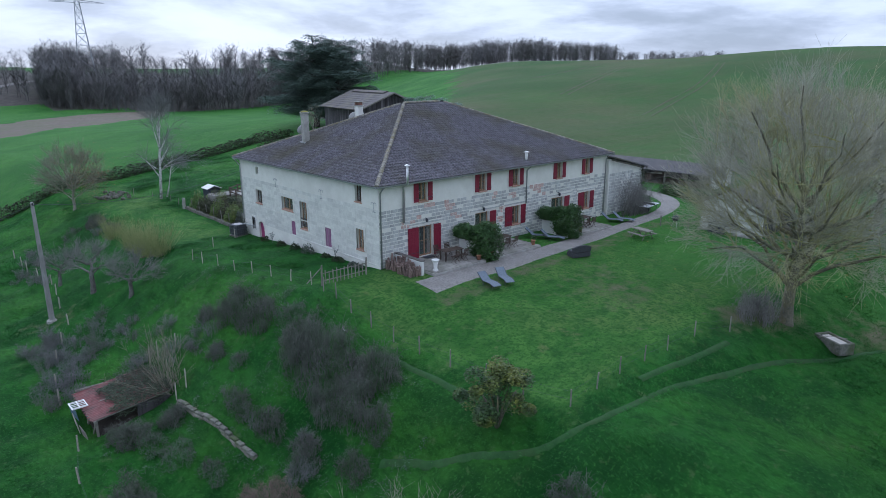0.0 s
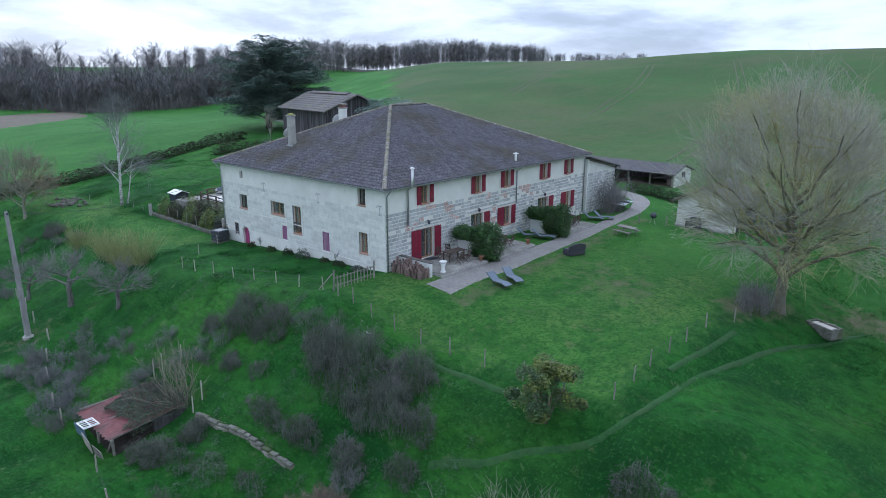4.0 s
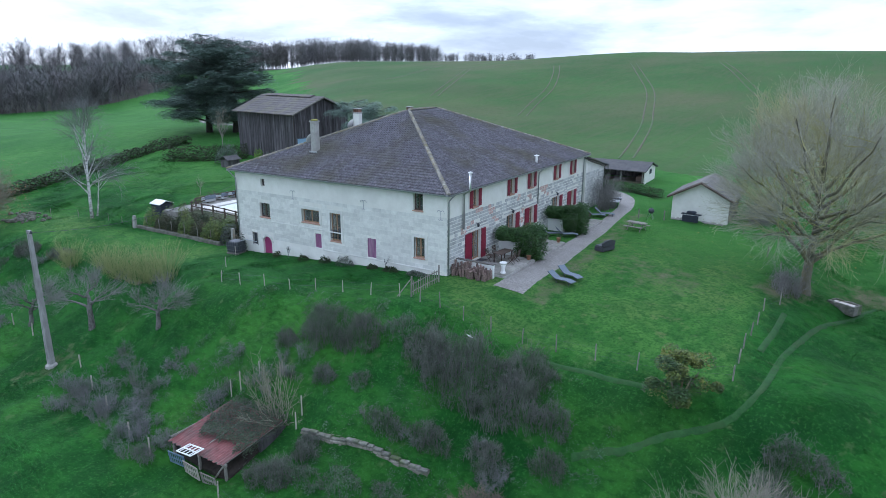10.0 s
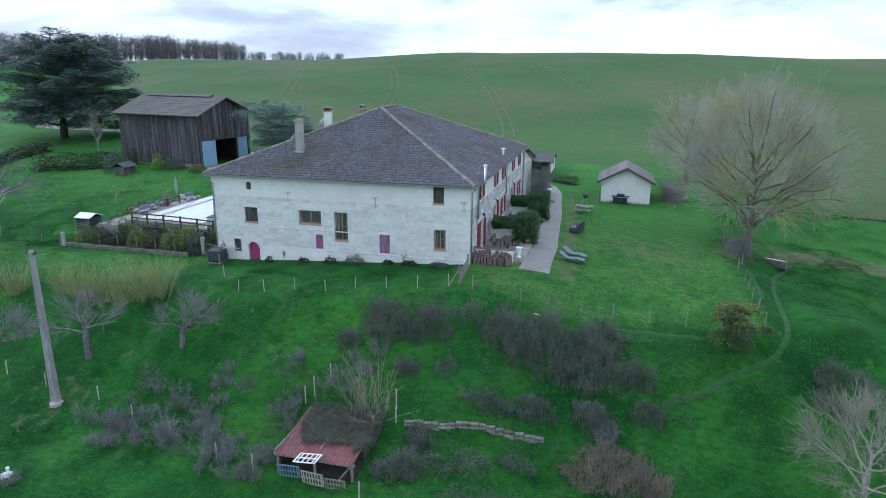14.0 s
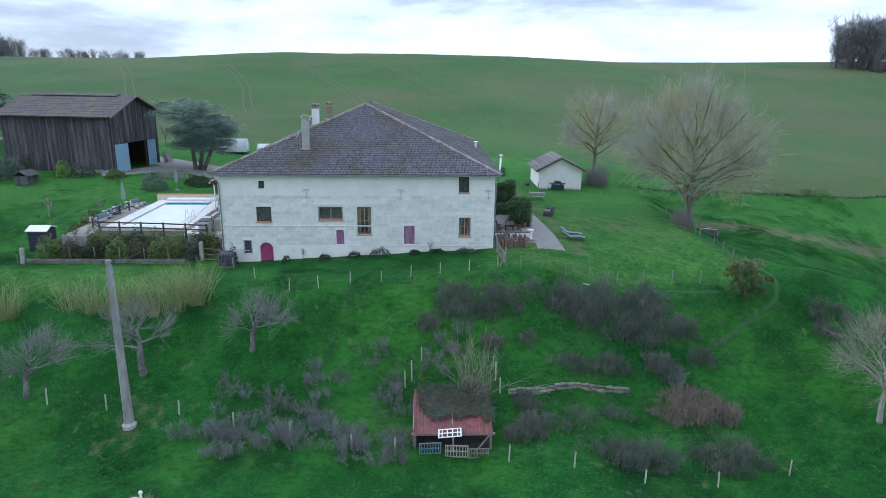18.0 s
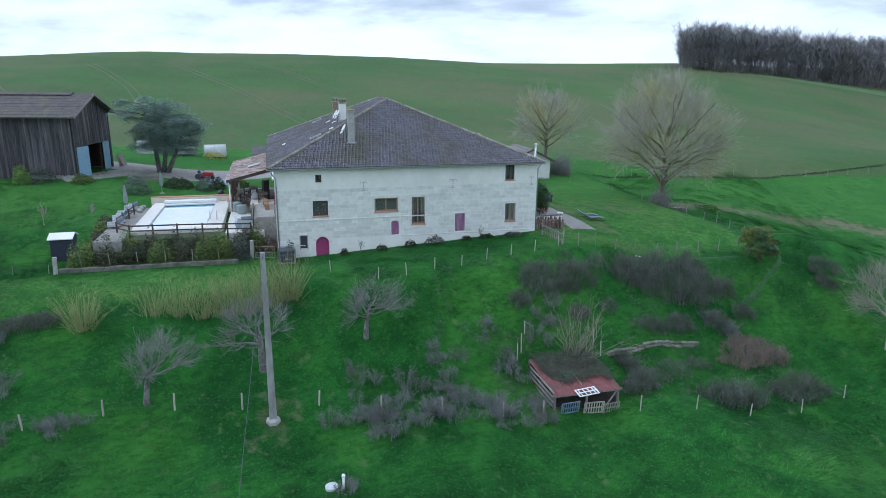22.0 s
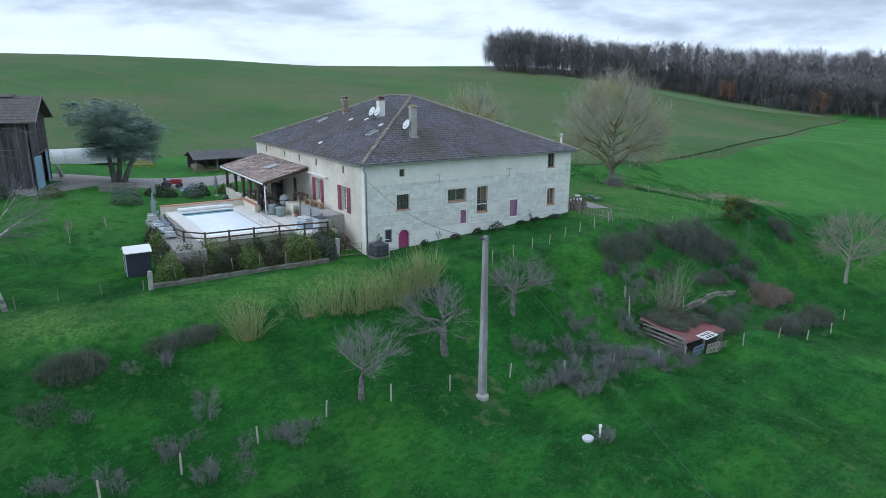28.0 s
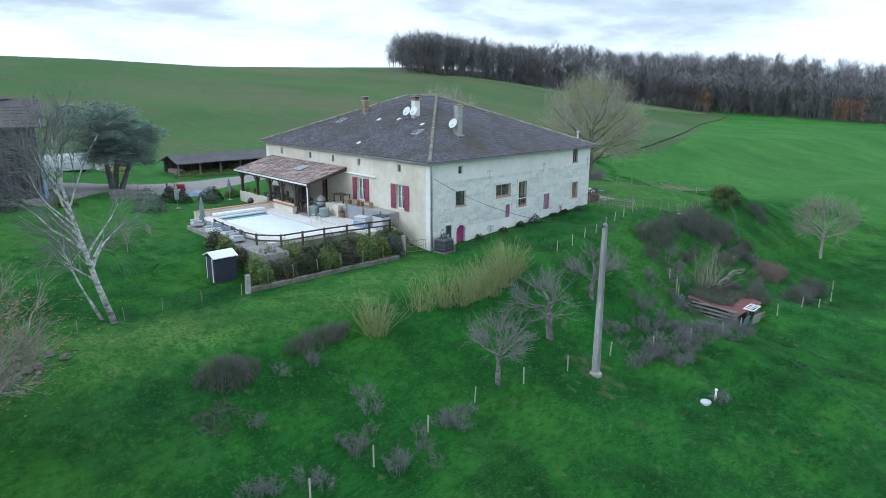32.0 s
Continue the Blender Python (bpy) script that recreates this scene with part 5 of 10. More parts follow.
def grow(trunk, twigs, p, d, length, r, level, spec, rng):
    """A limb and all that grows from it. spec: per level (children, length ratio, spread, lift, bend)."""
    kids, ratio, spread, lift, bend = spec[level]
    last = level == len(spec) - 1
    seg = 2 if last else 4
    pts, rad = [p], [r]
    q, e = Vector(p), Vector(d)
    for i in range(seg):
        e = (e + Vector((rng.uniform(-bend, bend), rng.uniform(-bend, bend), rng.uniform(-bend, bend) + lift * 0.25))).normalized()
        q = q + e * (length / seg)
        pts.append(q.copy())
        rad.append(max(0.008, r * (1 - 0.75 * (i + 1) / seg)))
    (trunk if level <= 1 else twigs).tube(pts, rad, 7 if level == 0 else 5 if level == 1 else 3, cap=level == 0)
    if last:
        return
    for k in range(kids):
        t = rng.uniform(0.30, 1.0) if level else rng.uniform(0.26 if length > 5.5 else 0.55, 1.0)
        i = min(seg - 1, int(t * seg))
        w = t * seg - i
        o = pts[i].lerp(pts[i + 1], w)
        ax = (pts[i + 1] - pts[i]).normalized()
        az = rng.uniform(0, 6.283)
        side = ax.cross(Vector((0.3, 0.2, 1))).normalized()
        side = Matrix.Rotation(az, 3, ax) @ side
        ang = spread * rng.uniform(0.65, 1.25)
        far = 1.0
        if level == 0:
            # low limbs reach out, high ones rise
            w0 = min(1.0, (1 - t) / (0.62 if length > 5.5 else 0.45))
            ang, far = spread * (0.30 + 0.95 * w0) * rng.uniform(0.8, 1.2), (0.55 + 0.50 * min(1.0, 1.8 * w0) - 0.25 * max(0.0, w0 - 0.6)) if length > 5.5 else 1.02 - 0.10 * w0
        nd = (ax * math.cos(ang) + side * math.sin(ang) + Vector((0, 0, lift * 0.3))).normalized()
        rr = max(0.006, (rad[i] + (rad[i + 1] - rad[i]) * w) * rng.uniform(0.5, 0.7))
        grow(trunk, twigs, o, nd, length * ratio * far * rng.uniform(0.75, 1.2), rr, level + 1, spec, rng)


def bare_tree(name, x, y, height, r, spec, seed, bark, twigmat, label, lean=(0, 0), trunk_len=0.35, group="", sink=0.15):
    rng = random.Random(seed)
    t = thing(name, label, "tree", group, at=Matrix.Translation((x, y, gz(x, y) - sink)))
    tr, tw = S(), S()
    grow(tr, tw, Vector((0, 0, 0)), Vector((lean[0], lean[1], 1)).normalized(), height * trunk_len, r, 0, spec, rng)
    part("trunk", tr, bark, t, smooth=True)
    part("twigs", tw, twigmat, t, "fine bare twigs", kind="stuff")
    return t


def sticks(name, segs, mat):
    """Many thin three-sided sticks in one mesh; each row is x, y, z, x, y, z, radius, radius."""
    a = np.asarray(segs, float)
    p, q, r0, r1 = a[:, :3], a[:, 3:6], a[:, 6:7], a[:, 7:8]
    d = q - p
    d /= np.maximum(np.linalg.norm(d, axis=1, keepdims=True), 1e-9)
    up = np.where(np.abs(d[:, 2:]) < 0.9, np.array([[0.0, 0, 1]]), np.array([[1.0, 0, 0]]))
    u = np.cross(d, up)
    u /= np.maximum(np.linalg.norm(u, axis=1, keepdims=True), 1e-9)
    w = np.cross(d, u)
    rings = []
    for o, r in ((p, r0), (q, r1)):
        for k in range(3):
            rings.append(o + r * (math.cos(k * 2.0944) * u + math.sin(k * 2.0944) * w))
    v = np.stack(rings, 1).reshape(-1, 3)
    t = np.array([[0, 1, 4], [0, 4, 3], [1, 2, 5], [1, 5, 4], [2, 0, 3], [2, 3, 5]])
    return tri_mesh(name, v, (t[None] + (np.arange(len(a)) * 6)[:, None, None]).reshape(-1, 3), mat)


def bow(a, b, lift, n, rng, wobble=0.0):
    """Points of a bowed limb from a to b that leaves outwards and lifts, or droops, towards its tip."""
    L = (b - a).length
    c = a.lerp(b, 0.5) - Vector((0, 0, lift * L))
    out = []
    for i in range(n + 1):
        t = i / n
        q = a * (1 - t) ** 2 + c * 2 * t * (1 - t) + b * t * t
        if 0 < i < n and wobble:
            q += Vector((rng.gauss(0, wobble), rng.gauss(0, wobble), rng.gauss(0, wobble))) * L
        out.append(q)
    return out


def rows(pts, r0, r1):
    n = len(pts) - 1
    return [(*pts[i], *pts[i + 1], r0 + (r1 - r0) * i / n, r0 + (r1 - r0) * (i + 1) / n) for i in range(n)]


def domed_tree(name, x, y, seed, label, bark, inner, outer, fork, r, reach, low, top, limbs=16, subs=9, twigs=9, fine=7, twig=1.6, shift=(0, 0), group="", droop=0.0, thin=1.0, sink=0.15):
    """A leafless tree whose limbs fill a dome: trunk to the fork, bowed limbs, branches, twigs and fine shoots."""
    rng = random.Random(seed)
    t = thing(name, label, "tree", group, at=Matrix.Translation((x, y, gz(x, y) - sink)))
    mid = low + (top - low) * 0.42
    heart = Vector((shift[0], shift[1], mid))

    def shell(az, el, k):
        c, q = math.cos(el), math.sin(el)
        return Vector((heart.x + reach * c * math.cos(az) * k, heart.y + reach * c * math.sin(az) * k, mid + ((top - mid) if q > 0 else (mid - low)) * q * k))
    crotch = Vector((shift[0] * 0.15, shift[1] * 0.15, fork))
    head = Vector((shift[0] * 0.5, shift[1] * 0.5, fork + (top - fork) * 0.45))
    part("trunk", S().tube([(0, 0, -0.2), (0, 0, 0.25), crotch * 0.5 + Vector((0.04, 0.03, 0)), crotch, crotch.lerp(head, 0.5) + Vector((0.1, -0.08, 0)), head], [r * 1.5, r * 1.12, r * 0.95, r * 0.88, r * 0.5, r * 0.25], 9), bark, t, "thick ridged trunk", smooth=True)
    branches, shoots = [], []
    for i in range(limbs):
        u = (i + 0.5) / limbs
        el = math.asin(min(0.98, -0.42 + 1.38 * u))
        az = i * 2.39996 + rng.uniform(-0.3, 0.3)
        o = crotch.lerp(head, min(1.0, max(0.0, u * 1.1 - 0.15 + rng.uniform(-0.1, 0.1))))
        e = shell(az, el, rng.uniform(0.74, 0.92))
        pts = bow(o, e, (0.10 if el > 0 else -0.10 - droop), 6, rng, 0.018)
        lr = r * rng.uniform(0.34, 0.50)
        part("limb", S().tube(pts, [lr * (1 - 0.13 * k) for k in range(7)], 6, cap=False), bark, t, smooth=True)
        for _ in range(subs):
            f = rng.uniform(0.22, 1.0)
            k = min(5, int(f * 6))
            o2 = pts[k].lerp(pts[k + 1], f * 6 - k)
            e2 = shell(az + rng.gauss(0, 0.42) / max(0.35, math.cos(el)), max(-0.55, min(1.5, el + rng.gauss(0.08, 0.30))), rng.uniform(0.72, 1.02) * (0.62 + 0.38 * f))
            p2 = bow(o2, e2, rng.uniform(-0.02, 0.12) - (droop if el < 0 else 0), 4, rng, 0.03)
            branches += rows(p2, max(0.022, lr * 0.42 * (1.1 - 0.6 * f)) * thin, 0.014 * thin)
            for _ in range(twigs):
                g = rng.uniform(0.2, 1.0)
                k = min(3, int(g * 4))
                o3 = p2[k].lerp(p2[k + 1], g * 4 - k)
                out = (o3 - heart).normalized()
                d3 = ((p2[k + 1] - p2[k]).normalized() * 0.7 + out * 0.55 + Vector((rng.gauss(0, 0.42), rng.gauss(0, 0.42), rng.gauss(0.22 if el > -0.1 else 0.05 - droop, 0.3)))).normalized()
                L = twig * rng.uniform(0.55, 1.25)
                m3 = o3 + d3 * L * 0.5
                d4 = (d3 + Vector((rng.gauss(0, 0.2), rng.gauss(0, 0.2), 0.22 - 0.6 * droop))).normalized()
                e3 = m3 + d4 * L * 0.5
                shoots.append((*o3, *m3, 0.012 * thin, 0.010 * thin))
                shoots.append((*m3, *e3, 0.010 * thin, 0.006 * thin))
                for _ in range(fine):
                    h = rng.uniform(0.15, 1.0)
                    q = o3.lerp(m3, h * 2) if h < 0.5 else m3.lerp(e3, h * 2 - 1)
                    d5 = (d4 + Vector((rng.gauss(0, 0.6), rng.gauss(0, 0.6), rng.gauss(0.2 - 0.6 * droop, 0.45)))).normalized()
                    q2 = q + d5 * L * rng.uniform(0.25, 0.6)
                    shoots.append((*q, *q2, 0.0075 * thin, 0.0045 * thin))
    for nm, segs, mat, lab in (("branches", branches, inner, "yellowish lichened branches"), ("twigs", shoots, outer, "fine bare twigs")):
        part(nm, sticks(nm, segs, mat), mat, t, lab, kind="stuff")
    return t


# ---- trees ----
big = domed_tree("tree", 14.4, -21.35, 5, "large bare spreading tree with lichened yellowish twigs", M_BARK, M_TWIG, M_OUTERTWIG, 2.3, 0.36, 7.5, 0.9, 15.2, 26, 11, 11, 7, 1.9, droop=0.16, thin=0.85)
domed_tree("tree", 41.0, -18.5, 14, "bare round-crowned tree behind the outbuilding", M_BARK, M_TWIG, M_OUTERTWIG, 2.4, 0.30, 5.4, 2.0, 11.0, 18, 9, 9, 6, 1.6, thin=0.85)
bare_tree("birch", 0.3, 44.7, 12.6, 0.19, [(20, 0.36, 0.65, 0.3, 0.05), (9, 0.55, 0.55, 0.1, 0.2), (8, 0.6, 0.55, -0.15, 0.25), (0, 0, 0, -0.4, 0.25)], 21, M_BIRCH, M_GREYTWIG, "leaning white-barked bare birch", lean=(0.20, 0.22), trunk_len=0.8)
bare_tree("birch", 1.1, 45.1, 7.0, 0.10, [(10, 0.4, 0.65, 0.3, 0.08), (6, 0.55, 0.55, 0.1, 0.2), (5, 0.6, 0.55, -0.15, 0.25), (0, 0, 0, -0.4, 0.25)], 23, M_BIRCH, M_GREYTWIG, "slim second stem of white-barked birch", lean=(0.42, 0.30), trunk_len=0.75)
ot = domed_tree("tree", -7.4, 52.6, 31, "rounded bare tree keeping some russet leaves", M_PALEBARK, M_PALETWIG, M_PALETWIG, 1.4, 0.17, 3.9, 1.4, 8.2, 14, 8, 8, 6, 1.2)
part("russet_leaves", leaf_cloud(2600, lambda g: (g.gauss(1.4, 1.5), g.gauss(-0.8, 1.6), 4.6 + g.gauss(0, 1.5)), 0.13, 3), M_RUSSET, ot, "dry russet leaves", kind="stuff")
domed_tree("tree", -15.4, -21.8, 41, "small pale-barked bare tree on the slope", M_PALEBARK, M_PALETWIG, M_PALETWIG, 2.0, 0.15, 3.3, 1.6, 7.0, 12, 7, 7, 5, 1.2, droop=0.06, thin=0.8)
for i, (x, y, k, low, shift) in enumerate(((-14.35, 28.7, 0.95, 1.5, (0.5, -0.7)), (-13.1, 22.4, 1.25, 1.2, (0.2, 0.4)), (-11.9, 16.1, 0.95, 0.9, (0.1, -0.6)))):
    domed_tree("apple_tree", x, y, 51 + i, "old pollarded apple tree with a gnarled lichened trunk", M_GREYBARK, M_GREYBARK, M_APPLETWIG, 1.35 * k, 0.17 * k, 2.2 * k, low, 3.6 * k, 6, 6, 7, 6, 1.0, shift, "apple trees on the bank", 0.05, 0.7)
srng = random.Random(61)
sap = thing("sapling", "many-stemmed bare sapling leaning over the field shed", "tree", at=Matrix.Translation((-14.0, 2.6, gz(-14.0, 2.6) - 0.1)))
sap_rows = []
for _ in range(46):
    a, tilt, L = srng.uniform(0, 6.283), abs(srng.gauss(0, 0.55)), srng.uniform(2.2, 4.6)
    o = Vector((0.3 * srng.gauss(0, 1), 0.5 * srng.gauss(0, 1), 0))
    e = o + Vector((math.sin(tilt) * math.cos(a) - 0.12, math.sin(tilt) * math.sin(a), math.cos(tilt))) * L
    stem = bow(o, e, 0.08, 4, srng, 0.03)
    sap_rows += rows(stem, 0.022, 0.008)
    for _ in range(9):
        k, b = srng.choice((1, 2, 3, 3)), srng.uniform(0, 6.283)
        q = stem[k].lerp(stem[k + 1], srng.random())
        q2 = q + ((e - o).normalized() * 0.5 + Vector((math.cos(b), math.sin(b), srng.uniform(-0.1, 0.5))) * 0.6) * srng.uniform(0.3, 0.9)
        sap_rows.append((*q, *q2, 0.008, 0.004))
part("stems", sticks("stems", sap_rows, M_SAPTWIG), None, sap, "spreading bare stems", kind="stuff")
bare_tree("shrub", 33.8, -13.5, 3.2, 0.07, [(12, 1.2, 0.5, 0.4, 0.08), (8, 0.5, 0.5, 0.3, 0.15), (6, 0.5, 0.5, 0.2, 0.2), (0, 0, 0, 0.2, 0.2)], 72, M_GREYTWIG, M_GREYTWIG, "dense bare shrub beside the outbuilding", trunk_len=0.3)
bare_tree("shrub", 11.0, 40.5, 2.4, 0.05, [(8, 1.0, 0.5, 0.4, 0.08), (6, 0.5, 0.5, 0.3, 0.15), (0, 0, 0, 0.2, 0.2)], 73, M_PALEBARK, M_PALETWIG, "young bare fruit tree on the lawn", trunk_len=0.4)
bare_tree("tree", 30.5, 60.0, 7.0, 0.10, [(9, 0.8, 0.5, 0.3, 0.08), (6, 0.5, 0.5, 0.3, 0.15), (6, 0.5, 0.5, 0.2, 0.2), (0, 0, 0, 0.2, 0.2)], 74, M_PALEBARK, M_PALETWIG, "slender bare tree at the barn corner", trunk_len=0.45)
bare_tree("tree", 52.0, 45.0, 5.0, 0.10, [(9, 0.8, 0.6, 0.3, 0.08), (6, 0.5, 0.5, 0.3, 0.15), (6, 0.5, 0.5, 0.2, 0.2), (0, 0, 0, 0.2, 0.2)], 75, M_BARK, M_PALETWIG, "small bare tree beside the vegetable plot", trunk_len=0.4)

# mistletoe-like yellow lichen clumps are part of the big tree
part("lichen_clump", leaf_cloud(900, lambda g: (g.gauss(0, 2.6), g.gauss(0, 2.6), 6.2 + g.gauss(0, 1.8)), 0.13, 8), M_LICHEN, big, "yellow-green lichen on the limbs", kind="stuff")


def willow(x, y, n, h, seed, group):
    """A low stool with a sheaf of thin shoots that fan out from the ground."""
    rng = random.Random(seed)
    t = thing("willow", "coppiced willow with upright greenish-yellow shoots", "shrub", group, at=Matrix.Translation((x, y, gz(x, y) - 0.08)))
    part("stool", S().lathe([(0.30, 0), (0.26, 0.12), (0.16, 0.20), (0.05, 0.24)], 9), M_BARK, t, "stubby dark stool", smooth=True)
    sh = S()
    for _ in range(n):
        a, tilt = rng.uniform(0, 6.283), abs(rng.gauss(0, 0.36))
        L = h * rng.uniform(0.45, 1.12)
        k = rng.uniform(0.05, 0.75)
        b = Vector((k * math.cos(a), k * 1.1 * math.sin(a), rng.uniform(0.0, 0.15)))
        c = a + rng.uniform(-0.7, 0.7)
        d = Vector((math.cos(c) * math.sin(tilt), math.sin(c) * math.sin(tilt), math.cos(tilt)))
        e = b + d * L * 0.5 + Vector((rng.uniform(-.08, .08), rng.uniform(-.08, .08), 0))
        f = e + (d + Vector((math.cos(c) * 0.25, math.sin(c) * 0.25, rng.uniform(-0.1, 0.25)))).normalized() * L * 0.5
        sh.tube([b, e, f], [0.013, 0.010, 0.004], 3, cap=False)
        for _ in range(2):
            q = e.lerp(f, rng.random())
            sh.tube([q, q + Vector((rng.uniform(-.3, .3), rng.uniform(-.3, .3), rng.uniform(0.2, 0.5)))], [0.006, 0.004], 3, cap=False)
    part("shoots", sh, M_WILLOW, t, "long greenish-yellow shoots", kind="stuff")


for i, (x, y, n, h) in enumerate(((-8.5, 33.0, 150, 2.4), (-7.9, 29.0, 70, 2.0), (-8.3, 27.4, 90, 2.4), (-8.6, 26.0, 90, 2.5), (-8.5, 24.6, 95, 2.6), (-8.5, 23.2, 105, 2.7), (-8.3, 21.9, 120, 2.9), (-7.9, 20.6, 150, 3.0))):
    willow(x, y, n, h, 80 + i, "row of coppiced willows")


def cedar(name, x, y, h, spread, seed, mat, label, stems=((0, 0, 0, 0, 1.0),), first=0.16, boughs=48, leaves=110000, size=0.20, flat_top=0.55, wood=None):
    """A cedar: stems (x, y, lean x, lean y, height), long level boughs with side sprays, each a flat shelf of needles that dips at its rim."""
    rng = random.Random(seed)
    t = thing(name, label, "tree", at=Matrix.Translation((x, y, gz(x, y) - 0.2)))
    sprays, limbs = [], []
    for sx, sy, lx, ly, k in stems:
        base, top = Vector((sx, sy, 0)), Vector((sx + lx, sy + ly, h * k))
        part("trunk", S().tube([base - Vector((0, 0, 0.2)), base.lerp(top, 0.3) + Vector((0.15, -0.1, 0)), base.lerp(top, 0.65), top], [0.036 * h, 0.026 * h, 0.015 * h, 0.03], 8), wood or M_BARK, t, "dark upright trunk", smooth=True)
        for i in range(boughs):
            u = first + (1 - first) * (i + rng.random()) / boughs
            o = base.lerp(top, u)
            a = i * 2.39996 + rng.uniform(-0.5, 0.5)
            v = (u - first) / (1 - first)
            L = spread * k * (1 - v ** 2.2) ** flat_top * (0.72 + 0.28 * min(1.0, v * 4)) * rng.uniform(0.6, 1.08) + 0.4
            e = o + Vector((math.cos(a) * L, math.sin(a) * L, L * (rng.uniform(0.02, 0.22) + 0.25 * v)))
            pts = bow(o, e, -0.05, 4, rng, 0.015)
            limbs += rows(pts, 0.010 * h * (1 - 0.7 * u) + 0.03, 0.02)
            for j in range(int(3 + L * 2.2)):
                f = rng.uniform(0.22, 1.0)
                kk = min(3, int(f * 4))
                q = pts[kk].lerp(pts[kk + 1], f * 4 - kk)
                b = a + rng.choice((-1, 1)) * rng.uniform(0.3, 1.3)
                m = (0.35 + 0.16 * L) * rng.uniform(0.7, 1.3)
                c = q + Vector((math.cos(b) * m, math.sin(b) * m, rng.uniform(-0.15, 0.12)))
                limbs.append((*q, *c, 0.03, 0.012))
                sprays.append((c, m * rng.uniform(0.75, 1.15) + 0.12, b))
    part("boughs", sticks("boughs", limbs, wood or M_BARK), None, t, "dark tiered boughs", kind="stuff")
    total = list(np.cumsum([q[1] ** 2 for q in sprays]))

    def place(g):
        c, m, b = g.choices(sprays, cum_weights=total)[0]
        r, a = math.sqrt(g.random()) * m, g.uniform(0, 6.283)
        return (c.x + r * math.cos(a), c.y + r * math.sin(a), c.z + 0.10 * m - 0.50 * r * r / m + g.gauss(0, 0.10) - (0.6 * g.random() if g.random() < 0.3 else 0))
    part("needles", leaf_cloud(int(leaves), place, size * 1.2, seed + 1, flat=0.35, sliver=True), mat, t, "tiered dark needles", kind="stuff")


cedar("cedar", 42.8, 71.2, 15.6, 7.6, 91, M_CEDAR, "tall dark cedar with tiered boughs beside the barn", first=0.11, wood=M_DARKBARK)
cedar("cedar", 40.3, 75.2, 16.6, 8.8, 93, M_CEDAR, "tall dark cedar with wide flat boughs beside the barn", first=0.10, wood=M_DARKBARK)
cedar("cedar", 34.0, 34.2, 8.9, 3.2, 95, M_BLUECEDAR, "blue-green cedar leaning over the yard", ((0, 0.3, 0.3, 1.3, 1.0), (0.4, 0, 0.2, -1.0, 0.90), (0.1, -0.4, 0.5, -3.0, 0.74)), 0.36, 22, 120000, 0.10, 0.40, M_GREYBARK)


def mound(name, cx, cy, rx, ry, h, seed, mat, label, leaves=2600, stems=220, size=0.13, stemmat=None, group=""):
    """Brambles or brushwood: arching canes and side shoots out of a ragged heap, with small leaves between."""
    rng = random.Random(seed)
    t = thing(name, label, "bush", group)
    segs = []
    where = in_mound(cx, cy, rx * 0.9, ry * 0.9, h, 0.3, seed, wild=0.8)
    for _ in range(int(stems * 1.6)):
        p = where(rng)
        if p is None:
            continue
        x, y, g1 = p
        g0 = gz(x, y)
        L = (g1 - g0) * rng.uniform(0.9, 1.4) + 0.1
        b = rng.uniform(0, 6.283)
        k = rng.uniform(0.2, 0.9) * L
        pts = [Vector((x, y, g0 - 0.05)), Vector((x + k * 0.3 * math.cos(b), y + k * 0.3 * math.sin(b), g0 + L * 0.7)), Vector((x + k * 0.65 * math.cos(b), y + k * 0.65 * math.sin(b), g0 + L)), Vector((x + k * math.cos(b), y + k * math.sin(b), g0 + L * rng.uniform(0.45, 0.95)))]
        segs += rows(pts, 0.009, 0.004)
        for _ in range(3):
            i, c = rng.choice((1, 1, 2)), rng.uniform(0, 6.283)
            q = pts[i].lerp(pts[i + 1], rng.random())
            w = rng.uniform(0.10, 0.30)
            segs.append((*q, q.x + math.cos(c) * w, q.y + math.sin(c) * w, q.z + rng.uniform(-0.12, 0.25), 0.006, 0.003))
    part("stems", sticks("stems", segs, stemmat or M_CANE), stemmat or M_CANE, t, "tangled bare stems", kind="stuff")
    part("leaves", leaf_cloud(int(leaves * 0.9), where, size * 0.8, seed + 1), mat, t, kind="stuff")
    return t


